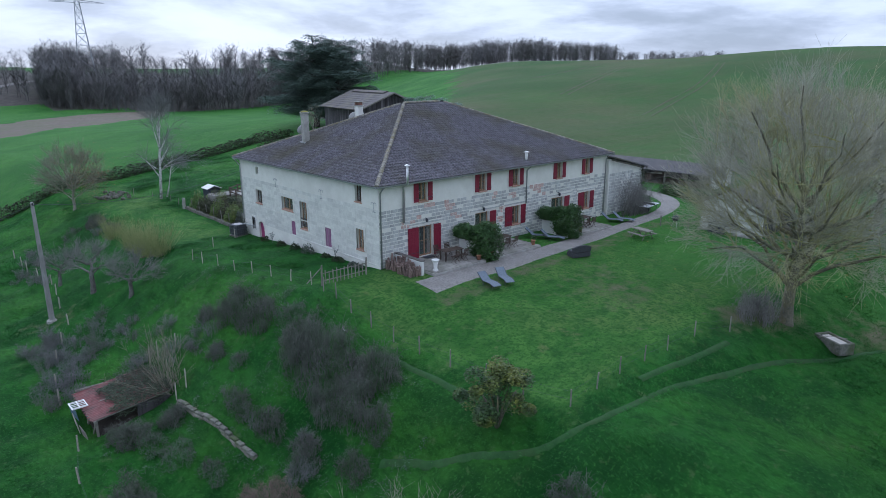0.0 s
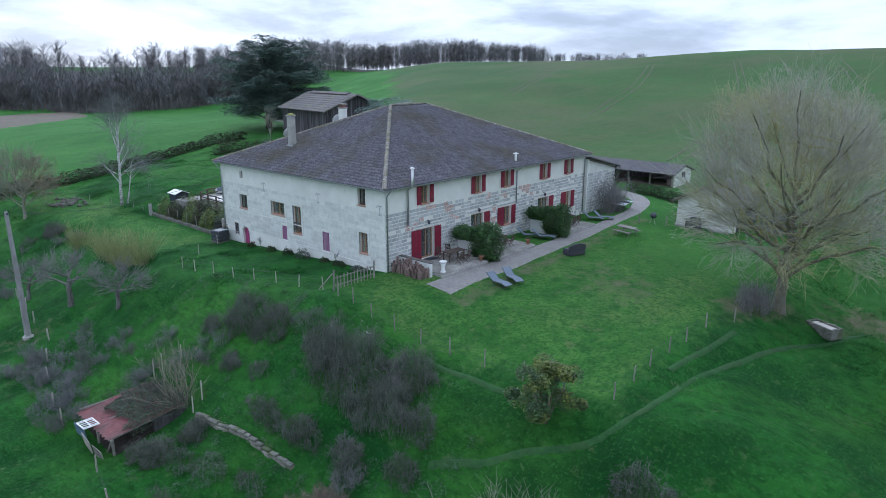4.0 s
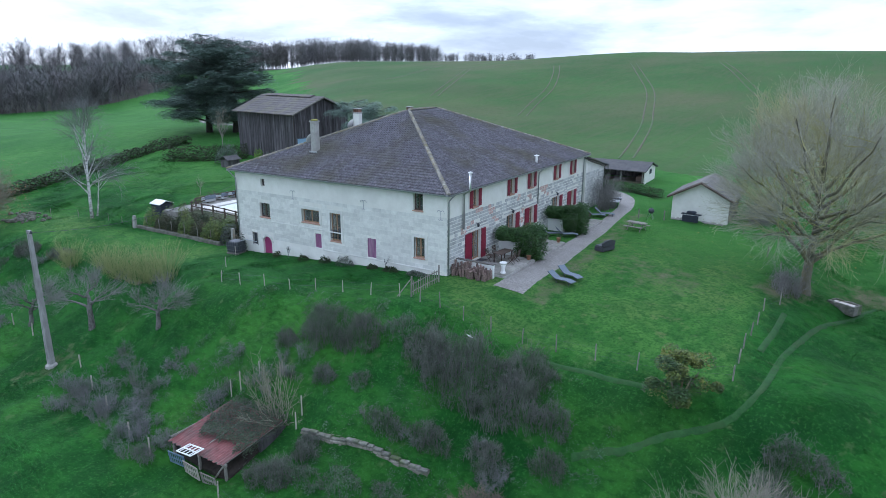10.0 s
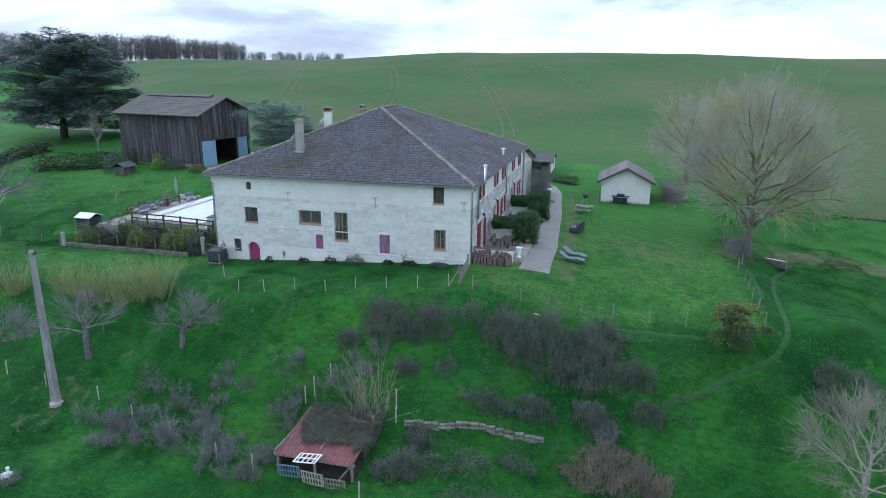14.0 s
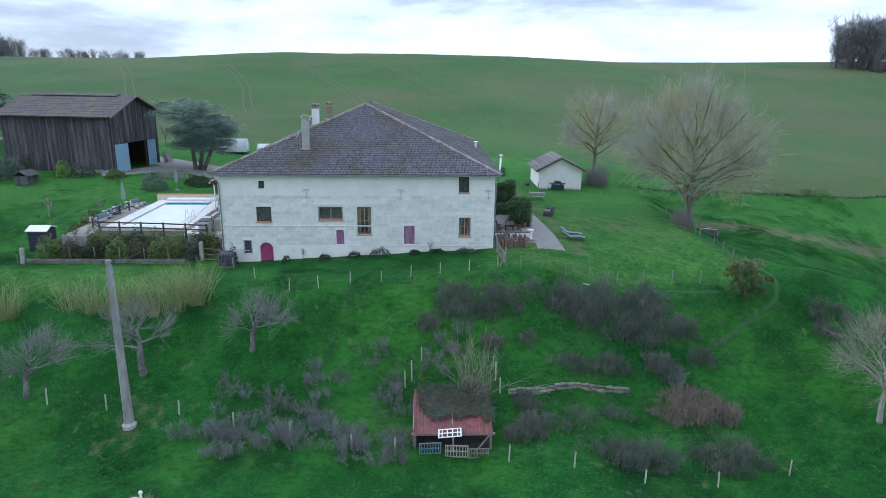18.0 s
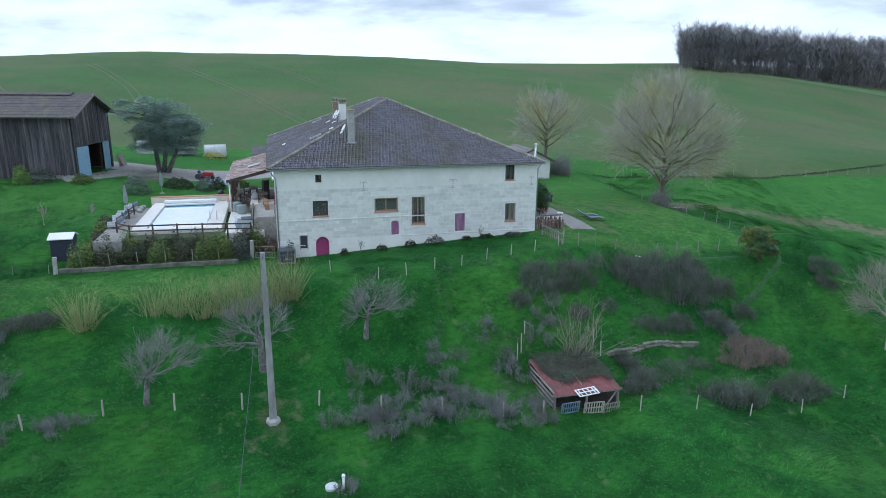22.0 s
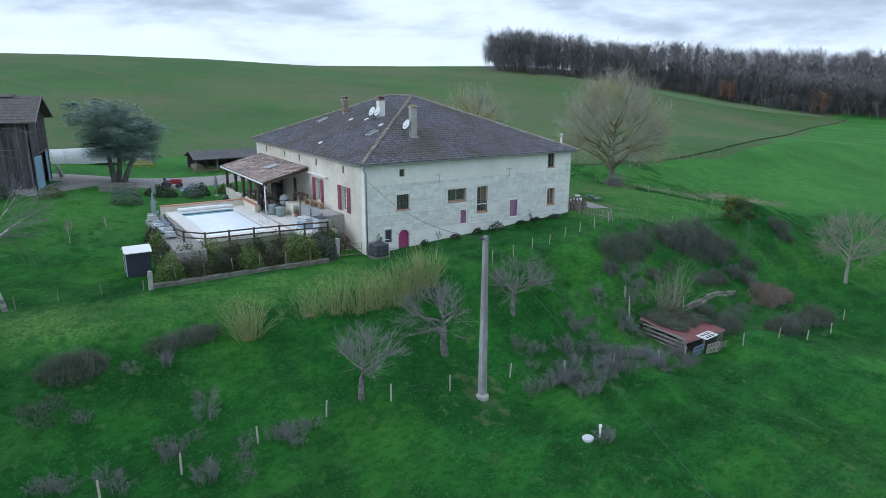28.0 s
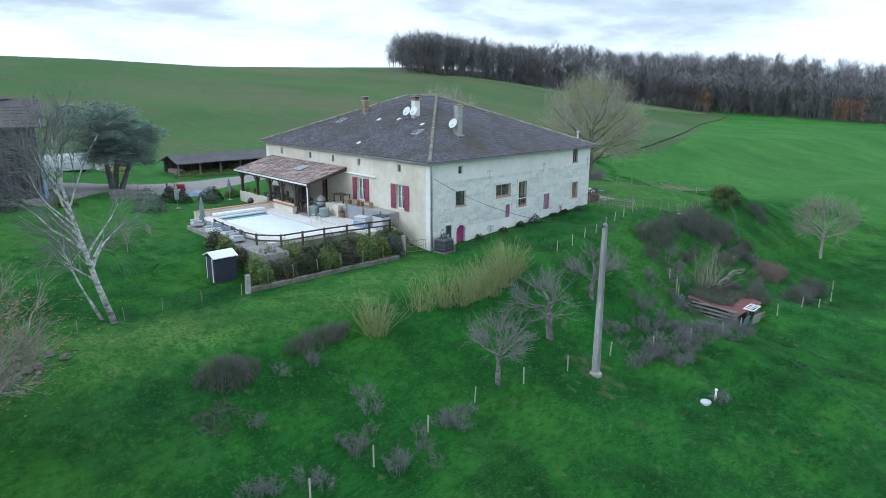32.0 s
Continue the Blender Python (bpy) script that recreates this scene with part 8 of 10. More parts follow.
# retaining wall, posts and laurel hedge below the pool
rw = thing("retaining_wall", "low mossy concrete retaining wall below the hedge", "wall", kind="structure")
part("wall", S().box(0.15, 24.2, -2.4, 0.5, 36.6, -1.05, chamfer=0.03), M_STONEWALL, rw)
for x, y, h in ((0.1, 36.75, 1.25), (0.9, 23.2, 1.5)):
    q = solid("gate_post", S().box(-0.13, -0.13, -0.4, 0.13, 0.13, h, chamfer=0.03), M_CONCRETE, "square weathered concrete gate post", "post", "gate posts")
    q.matrix_basis = pose(x, y, gz(x, y), 2, 0, 5)
for i in range(6):
    y = 25.6 + i * 1.9
    q = solid("hedge_stake", S().tube([(0, 0, -0.3), (0.02, 0, 1.15)], 0.035, 6), M_GREYWOOD, "thin grey wooden stake in the hedge", "stake", "stakes along the hedge")
    q.matrix_basis = pose(0.42, y, gz(0.42, y) + 0.1, RNG.uniform(-4, 4), RNG.uniform(-4, 4), 0)
for i, (y, w, h, m) in enumerate(((35.3, 0.9, 1.45, M_LAUREL), (33.5, 0.9, 1.1, M_OLIVEHEDGE), (31.6, 0.9, 1.0, M_DARKHEDGE), (29.9, 0.9, 1.25, M_LAUREL), (28.2, 0.8, 1.0, M_OLIVEHEDGE), (26.5, 0.95, 1.35, M_LAUREL), (25.2, 0.7, 1.3, M_LAUREL), (24.0, 0.8, 1.2, M_BRAMBLE))):
    t = thing("hedge_shrub", "evergreen shrub in the patchy hedge below the pool", "hedge", "hedge below the pool")
    part("leaves", leaf_cloud(2600, in_mound(1.15, y, 0.95, w * 1.15, h + 0.55, 0.3, y, 0.35), 0.12, 180 + i), m, t, kind="stuff")
for i, (y, w, m) in enumerate(((34.0, 1.0, M_OLIVEHEDGE), (32.3, 1.1, M_LAUREL), (30.6, 1.0, M_OLIVEHEDGE), (28.9, 1.1, M_DARKHEDGE), (27.2, 1.0, M_OLIVEHEDGE), (25.6, 1.0, M_LAUREL), (23.9, 1.0, M_OLIVEHEDGE), (22.9, 0.8, M_LAUREL))):
    t = thing("hedge_shrub", "dense shrub on the bank under the pool fence", "hedge", "hedge below the pool")
    part("leaves", leaf_cloud(2000, in_mound(2.5, y, 0.9, w, 2.0, 0.35, y * 1.3, 0.5), 0.12, 210 + i), m, t, kind="stuff")
for i, (x, y) in enumerate(((2.6, 34.9), (4.6, 35.0), (6.6, 35.1), (8.4, 35.0))):
    t = thing("hedge_shrub", "evergreen shrub in the hedge beside the pool", "hedge", "hedge below the pool")
    part("leaves", leaf_cloud(2200, in_mound(x, y, 1.1, 0.7, 1.5, 0.3, y + x, 0.35), 0.13, 190 + i), (M_LAUREL, M_OLIVEHEDGE)[i % 2], t, kind="stuff")

# garden kiosk
kx0, kx1, ky0, ky1 = 2.75, 4.15, 36.2, 37.7
kz = gz(3.4, 37) - 0.1
ks = thing("garden_shed", "small dark metal garden shed with a white roof", "shed")
part("body", S().box(kx0, ky0, kz, kx1, ky1, kz + 1.75, chamfer=0.02), M_NAVY, ks)
part("roof", S().prism([(kx0 - 0.15, kz + 1.70), ((kx0 + kx1) / 2, kz + 2.02), (kx1 + 0.15, kz + 1.70), (kx1 + 0.15, kz + 1.76), ((kx0 + kx1) / 2, kz + 2.09), (kx0 - 0.15, kz + 1.76)], "y", ky0 - 0.12, ky1 + 0.12), M_WHITE, ks, "white ribbed metal roof")
part("door", S().box(kx0 + 0.3, ky1 + 0.005, kz + 0.05, kx1 - 0.3, ky1 + 0.035, kz + 1.6, chamfer=0.01), M_DARKMETAL, ks)
for a in (kx0 + 0.22, kx1 - 0.3):
    part("door_trim", S().box(a, ky1 + 0.005, kz + 0.03, a + 0.07, ky1 + 0.05, kz + 1.66), M_WHITE, ks, "white door trim")


def parasol(x, y, h, lab):
    z = gz(x, y) if not (1 < x < 15 and 22 < y < 34.7) else 0.42
    t = thing("parasol", lab, "parasol", "folded parasols", at=Matrix.Translation((x, y, z)))
    part("pole", S().tube([(0, 0, 0), (0, 0, h)], 0.025, 8), M_STEEL, t, smooth=True)
    prof = [(0.05, h * 0.35), (0.15, h * 0.38), (0.17, h * 0.6), (0.12, h * 0.8), (0.05, h * 0.97), (0.01, h * 1.02)]
    c = S()
    for k, (r, zz) in enumerate(prof):
        for q in range(16):
            a = q * math.pi / 8
            f = r * (1.15 if q % 2 else 0.75)
            c.v.append((f * math.cos(a), f * math.sin(a), zz))
    for k in range(len(prof) - 1):
        for q in range(16):
            c.f.append((k * 16 + q, k * 16 + (q + 1) % 16, (k + 1) * 16 + (q + 1) % 16, (k + 1) * 16 + q))
    part("canopy", c, M_GREEN, t, "folded grey-green canvas")
    part("base", S().lathe([(0.24, 0), (0.24, 0.06), (0.06, 0.10), (0.04, 0.3)], 14), M_CONCRETE, t)


parasol(12.6, 34.2, 2.6, "folded grey-green parasol beside the pool")
parasol(22.0, 32.6, 2.3, "folded grey-green parasol on the lawn")
parasol(25.4, 26.0, 2.2, "folded grey-green parasol by the porch")
# ---- utility pole and its wires ----
px, py = -16.45, 21.95
pz = gz(px, py)
pole = thing("utility_pole", "tall tapered concrete utility pole with bare wires", "pole")
core = S()
core.add([(px + a * s, py + b * s, z) for z, s in ((pz - 0.5, 0.15), (3.75, 0.085)) for a, b in ((-1, -1.25), (1, -1.25), (1, 1.25), (-1, 1.25))], [(0, 1, 5, 4), (1, 2, 6, 5), (2, 3, 7, 6), (3, 0, 4, 7), (4, 5, 6, 7), (0, 3, 2, 1)])
part("shaft", core, M_POLE, pole)
for sg in (-1, 1):
    part("flange", S().add([(px + a * s * 1.25, py + (b + sg * 1.0) * s * 1.05, z) for z, s in ((pz - 0.3, 0.15), (3.70, 0.085)) for a, b in ((-1, -0.3), (1, -0.3), (1, 0.3), (-1, 0.3))], [(0, 1, 5, 4), (1, 2, 6, 5), (2, 3, 7, 6), (3, 0, 4, 7), (4, 5, 6, 7), (0, 3, 2, 1)]), M_POLE, pole)
part("footing", S().lathe([(0.42, -0.3), (0.40, 0.10), (0.26, 0.2)], 7, (px, py, pz)), M_CONCRETE, pole, "rough concrete footing")
part("bracket", S().box(px - 0.05, py - 0.32, 3.55, px + 0.05, py + 0.32, 3.63), M_DARKMETAL, pole)
for yy in (-0.28, 0.28):
    part("insulator", S().lathe([(0.03, 0.0), (0.06, 0.04), (0.05, 0.10), (0.02, 0.13)], 8, (px, py + yy, 3.63)), M_DARKMETAL, pole)


def wire(name, a, b, sag, r, label):
    a, b = Vector(a), Vector(b)
    pts = [a.lerp(b, i / 16) - Vector((0, 0, sag * 4 * (i / 16) * (1 - i / 16))) for i in range(17)]
    solid(name, S().tube(pts, r, 4), M_DARKMETAL, label, "cable")


wire("cable", (px, py, 3.6), (-0.2, 21.0, 4.6), 0.9, 0.014, "thin black cable sagging to the farmhouse corner")
wire("cable", (px, py, 3.6), (-47.0, 24.3, gz(-47.0, 24.3) + 0.3), 0.2, 0.012, "thin dark cable running down over the meadow")

# ---- fences of posts and wire ----
def post_fence(name, pts, h, r, mat, label, wires=(0.35, 0.75), square=False):
    t = thing(name, label, "fence")
    tops = []
    for x, y in pts:
        z = gz(x, y)
        lx, ly = RNG.uniform(-0.06, 0.06), RNG.uniform(-0.06, 0.06)
        hh = h * RNG.uniform(0.88, 1.1)
        part("post", S().tube([(x, y, z - 0.3), (x + lx * 0.5, y + ly * 0.5, z + hh * 0.5), (x + lx, y + ly, z + hh)], [r, r * 0.95, r * 0.9], 4 if square else 6), mat, t)
        tops.append((x, y, z))
    for i in range(len(tops) - 1):
        a, b = tops[i], tops[i + 1]
        for w in wires:
            part("wire", S().tube([(a[0], a[1], a[2] + w), ((a[0] + b[0]) / 2, (a[1] + b[1]) / 2, (a[2] + b[2]) / 2 + w - 0.04), (b[0], b[1], b[2] + w)], 0.005, 3, cap=False), M_DARKMETAL, t)
    return t


post_fence("wire_fence", [(-15.3, 45.2), (-15.2, 41.8), (-15.3, 38.4), (-15.0, 34.7), (-14.6, 30.9), (-15.0, 27.2), (-15.5, 23.6), (-15.8, 19.4), (-17.0, 16.0), (-18.0, 12.7), (-18.8, 9.3), (-19.1, 7.0)], 1.0, 0.055, M_PALEPOST, "meadow fence of pale weathered posts and wire", square=True)
post_fence("wire_fence", [(-19.5, 1.0), (-20.2, -2.3), (-20.4, -6.0), (-20.2, -10), (-19.0, -14.5)], 0.9, 0.05, M_PALEPOST, "meadow fence of pale weathered posts and wire", square=True)
post_fence("wire_fence", [(-1.6, 20.0), (-4.6, 17.6), (-7.5, 14.6), (-7.5, 12.6), (-7.15, 10.5), (-6.8, 8.4), (-6.4, 6.4), (-6.0, 4.35), (-5.65, 2.3), (-5.3, 0.2)], 0.85, 0.035, M_PALEPOST, "light fence of thin pale stakes below the end wall")
post_fence("wire_fence", [(-5.4, -1.4), (-5.4, -2.9), (-5.5, -4.6), (-5.35, -6.4), (-5.3, -8.4), (-5.1, -10.4), (-4.9, -12.6), (-4.6, -14.8), (-4.3, -17.0), (-3.9, -19.4), (-1.9, -19.35), (0.0, -19.3), (2.0, -19.4), (4.0, -19.5), (6.8, -19.5), (9.5, -20.2), (15.5, -19.6), (20, -18.2), (26, -15.5)], 0.95, 0.04, M_GREYWOOD, "fence of grey stakes round the lower lawn")
post_fence("wire_fence", [(0.1, 37.2), (0.5, 39.6), (0.5, 42.0), (0.2, 44.2), (0.0, 46.7), (-1.2, 50.0)], 0.8, 0.03, M_GREYWOOD, "thin wire fence along the upper lawn")
post_fence("wire_fence", [(32.2 + 0.3 * math.sin(k * 1.3), -24.0 - 4.2 * k) for k in range(13)], 1.0, 0.05, M_GREYWOOD, "field fence of grey posts beyond the tree")
# wattle gate at the corner of the lawn
gt = thing("garden_gate", "grey wooden slatted gate at the lawn corner", "gate")
ga, gb2 = Vector((-4.9, -0.4, 0)), Vector((-1.3, -0.15, 0))
for i in range(13):
    q = ga.lerp(gb2, i / 12)
    part("slat", S().box(-0.035, -0.012, gz(q.x, q.y) + 0.05, 0.035, 0.012, gz(q.x, q.y) + 0.95 + 0.06 * math.sin(i * 2.1), chamfer=0.006).moved(Matrix.Translation((q.x, q.y, 0))), M_GREYWOOD, gt)
for z in (0.3, 0.8):
    part("rail", S().tube([(ga.x, ga.y + 0.03, gz(ga.x, ga.y) + z), (gb2.x, gb2.y + 0.03, gz(gb2.x, gb2.y) + z)], 0.035, 5), M_GREYWOOD, gt)
for q, h in ((ga, 1.35), (gb2, 1.2)):
    part("gate_post", S().tube([(q.x, q.y, gz(q.x, q.y) - 0.3), (q.x + 0.05, q.y, gz(q.x, q.y) + h)], 0.06, 7), M_GREYWOOD, gt)
part("brace", S().tube([(ga.x, ga.y, gz(ga.x, ga.y) + 1.2), (ga.x - 0.8, ga.y + 0.5, gz(ga.x - 0.8, ga.y) + 0.1)], 0.035, 5), M_GREYWOOD, gt)
# picket fence before the yard
pk = thing("picket_fence", "short grey picket fence at the edge of the yard", "fence")
for i in range(18):
    y = 33.2 + i * 0.2
    part("picket", S().box(27.2, y, gz(27.2, y) - 0.05, 27.23, y + 0.1, gz(27.2, y) + 0.85 + 0.05 * (i % 2), chamfer=0.006), M_GREYWOOD, pk)
for z in (0.25, 0.65):
    part("rail", S().box(27.231, 33.15, gz(27.2, 34) + z, 27.27, 36.8, gz(27.2, 36) + z + 0.07), M_GREYWOOD, pk)

# ---- field shed ----
sh0 = thing("field_shed", "low tumbledown shed with a rusty red sheet roof", "shed")
SX0, SX1, SY0, SY1, SZ0, SZ1 = -18.45, -14.3, 1.75, 6.05, -5.32, -4.85
n = 44
sheet_v, sheet_f = [], []
for i in range(n + 1):
    y = SY0 + (SY1 - SY0) * i / n
    for k, x in enumerate((SX0 - 0.1, (SX0 + SX1) / 2, SX1)):
        t = (x - SX0) / (SX1 - SX0)
        sheet_v.append((x + (0.10 * math.sin(i * 1.7) if k == 0 else 0), y, SZ0 + (SZ1 - SZ0) * t + 0.025 * (i % 2) - (0.10 if k == 1 else 0) * math.sin(math.pi * i / n)))
for i in range(n):
    for k in range(2):
        a = i * 3 + k
        sheet_f.append((a, a + 1, a + 4, a + 3))
part("roof", S().add([(x, y, z - 0.012) for x, y, z in sheet_v], sheet_f), M_RUST, sh0, "corrugated red sheet roof, sagging and rusted")
for y in (SY0 + 0.1, (SY0 + SY1) / 2, SY1 - 0.1):
    part("post", S().box(SX0 + 0.1, y - 0.06, gz(SX0, y) - 0.3, SX0 + 0.22, y + 0.06, SZ0 - 0.06), M_GREYWOOD, sh0)
    part("rafter", S().prism([(SX0, SZ0 - 0.13), (SX1, SZ1 - 0.13), (SX1, SZ1 - 0.05), (SX0, SZ0 - 0.05)], "y", y - 0.04, y + 0.04), M_GREYWOOD, sh0)
part("eaves_beam", S().box(SX0 + 0.02, SY0 - 0.1, SZ0 - 0.16, SX0 + 0.14, SY1 + 0.1, SZ0 - 0.04), M_GREYWOOD, sh0)
part("back_wall", S().box(SX1 - 0.3, SY0, -6.5, SX1, SY1, SZ1 - 0.14), M_STONEWALL, sh0, "rough stone back wall")
# side wall in a dark material to suit the shaded inside
part("side_wall", S().box(SX0 + 2.3, SY0 - 0.15, -7.0, SX1, SY0 + 0.05, SZ1 - 0.3), M_DARKWOOD, sh0, "dark boarded side wall")
for i in range(4):
    z = gz(SX0, SY1) + 0.15 + i * 0.3
    part("side_rail", S().box(SX0 + 0.1, SY1 - 0.02, z, SX1 - 0.4, SY1 + 0.03, z + 0.13, chamfer=0.008), M_GREYWOOD, sh0)
# dark floor and side boards added so the shed looks shaded within
part("earth_floor", S().add([(x, y, gz(x, y) + k) for k in (-0.2, 0.06) for x, y in ((SX0 + 0.2, SY0), (SX1, SY0), (SX1, SY1), (SX0 + 0.2, SY1))], [(0, 3, 2, 1), (4, 5, 6, 7), (0, 1, 5, 4), (1, 2, 6, 5), (2, 3, 7, 6), (3, 0, 4, 7)]), M_EARTH_SHADE, sh0, "earth floor coloured dark for the shade inside")
for i in range(7):
    x = SX0 + 0.25 + i * 0.46
    part("side_board", S().box(x, SY1 - 0.06, gz(x, SY1) - 0.1, x + 0.36, SY1 - 0.035, SZ0 + (SZ1 - SZ0) * i / 9 - 0.2 - 0.12 * (i % 3), chamfer=0.006), M_DARKWOOD, sh0)
part("strut", S().tube([(SX0 + 0.1, SY0 + 0.9, gz(SX0, SY0) - 0.1), (SX0 + 0.15, SY0 + 0.1, SZ0 - 0.1)], 0.05, 5), M_GREYWOOD, sh0)
mossy = thing("roof_creeper", "dark creeper and moss spread over the shed roof", "climber")


def creeper_spot(g):
    """Places over the upper roof, thinning to a ragged lower edge and hanging over its end."""
    for _ in range(20):
        x, y = g.uniform(SX0 + 0.4, SX1 + 0.35), g.uniform(SY0 - 0.25, SY1 - 0.2)
        edge = SX0 + 1.15 + 0.9 * noise.noise((y * 0.9, 3, 1)) + 0.4 * noise.noise((y * 2.7, 5, 1)) + 0.9 * ease(SY1 - 1.6, SY1 - 0.2, y)
        if x > edge:
            break
    lump = 0.22 + 0.22 * noise.noise((x * 1.2, y * 1.2, 4))
    return (x, y, SZ0 + (SZ1 - SZ0) * (x - SX0) / (SX1 - SX0) + max(0.02, lump) * g.random() - (0.5 * g.random() if y < SY0 else 0))


part("leaves", leaf_cloud(9000, creeper_spot, 0.085, 201), M_CREEPER, mossy, kind="stuff")
vrng = random.Random(202)
vines = []
for _ in range(420):
    q = Vector(creeper_spot(vrng))
    a, w = vrng.uniform(0, 6.283), vrng.uniform(0.3, 0.9)
    vines.append((*q, q.x + w * math.cos(a), q.y + w * math.sin(a), q.z + vrng.uniform(-0.05, 0.35), 0.009, 0.004))
part("vines", sticks("vines", vines, M_CANE), None, mossy, "tangled bare vines", kind="stuff")


def frame_panel(name, w, h, mat, label, bars, at, category="frame"):
    t = thing(name, label, category, at=at)
    for a in (0, h - 0.07):
        part("rail", S().box(0, -0.02, a, w, 0.02, a + 0.07, chamfer=0.006), mat, t)
    for a in (0, w - 0.07):
        part("stile", S().box(a, -0.025, 0.07, a + 0.07, 0.025, h - 0.07, chamfer=0.006), mat, t)
    for i in range(bars):
        a = 0.07 + (w - 0.14) * (i + 0.5) / bars
        part("bar", S().box(a - 0.025, -0.015, 0.07, a + 0.025, 0.015, h - 0.07), mat, t)
    part("mid_rail", S().box(0.07, -0.022, h / 2 - 0.03, w - 0.07, 0.022, h / 2 + 0.03), mat, t)
    return t


frame_panel("window_frame", 1.25, 0.85, M_WHITE, "old white window frame lying on the shed roof", 4, pose(SX0 + 0.25, 4.7, SZ0 + 0.07, 90, -6.0, -92) @ pose(0, 0, 0, 0, 0, 0))
frame_panel("pallet", 1.2, 0.75, M_BLUEPALLET, "blue painted pallet blocking the shed front", 7, pose(-18.75, 5.75, gz(-18.7, 5.6) - 0.03, 8, 0, -86), "pallet")
frame_panel("pallet", 1.25, 0.8, M_PALEPOST, "bleached pallet gate before the shed", 7, pose(-18.85, 4.35, gz(-18.8, 4.0) - 0.03, 8, 0, -94), "pallet")
frame_panel("pallet", 1.1, 0.7, M_GREYWOOD, "grey broken pallet before the shed", 6, pose(-18.8, 3.1, gz(-18.8, 2.8) - 0.03, 10, 0, -88), "pallet")
for x, y, h in ((-13.8, 6.6, 1.1), (-13.4, 6.2, 1.3), (-12.4, 5.6, 0.9), (-13.5, 1.1, 1.2), (-14.2, 0.9, 1.0)):
    q = solid("stake", S().tube([(0, 0, -0.25), (0.03, 0.02, h)], 0.04, 5), M_PALEPOST, "pale wooden stake behind the shed", "stake", "stakes behind the shed")
    q.matrix_basis = pose(x, y, gz(x, y))
# low stone wall below the thicket
lw = thing("stone_wall", "low dry-stone wall with a flat mossy top", "wall")
ww = random.Random(12)
wa, wb = Vector((-14.25, 0.4, 0)), Vector((-13.3, -6.9, 0))
L = (wb - wa).length
s = 0.0
while s < L:
    k = ww.uniform(0.35, 0.7)
    q = wa.lerp(wb, min(1, (s + k / 2) / L))
    ang = math.degrees(math.atan2(wb.y - wa.y, wb.x - wa.x))
    for row in range(3):
        part("stone", S().box(-k / 2 + 0.01, -0.13 + ww.uniform(-0.03, 0.03), row * 0.17, k / 2 - 0.01, 0.13, row * 0.17 + 0.16, chamfer=0.03).moved(pose(q.x, q.y, gz(q.x, q.y) - 0.20 - ww.uniform(0, 0.06), 0, 0, ang + ww.uniform(-3, 3))), M_STONEWALL_P if row < 2 else M_STONETOP, lw)
    s += k

# ---- marker and manhole in the meadow ----
mk2 = thing("marker_post", "white plastic marker post in the meadow", "post", at=Matrix.Translation((-22.7, 18.75, gz(-22.7, 18.75))))
part("shaft", S().tube([(0, 0, -0.2), (0, 0, 0.62)], 0.06, 10), M_WHITE, mk2, smooth=True)
part("cap", S().lathe([(0.09, 0.62), (0.10, 0.66), (0.08, 0.74), (0.02, 0.77)], 12), M_WHITE, mk2)
solid("manhole_cover", S().lathe([(0.30, -0.2), (0.32, 0.06), (0.28, 0.10), (0.26, 0.09)], 18, (-22.4, 19.3, gz(-22.4, 19.3))), M_PLASTIC, "round grey inspection cover in the grass", "cover")
# stone trough beside the big tree
tx, ty = 15.0, -23.9
tz = gz(tx, ty)
tg = thing("stone_trough", "old stone trough filled with pale gravel", "trough", at=pose(tx, ty, tz, 0, 0, 62))
for q in ((-0.95, -0.5, -0.2, 0.95, -0.36, 0.5), (-0.95, 0.36, -0.2, 0.95, 0.5, 0.5), (-0.95, -0.36, -0.2, -0.8, 0.36, 0.5), (0.8, -0.36, -0.2, 0.95, 0.36, 0.5)):
    part("side", S().box(*q, chamfer=0.025), M_STONETOP, tg)
part("gravel_fill", S().box(-0.8, -0.36, -0.2, 0.8, 0.36, 0.38), M_DECK, tg)
part("branch", S().tube([(-0.3, -0.6, 0.5), (0.2, 0.1, 0.55), (0.3, 0.8, 0.52)], 0.02, 4), M_PALEBARK, tg)

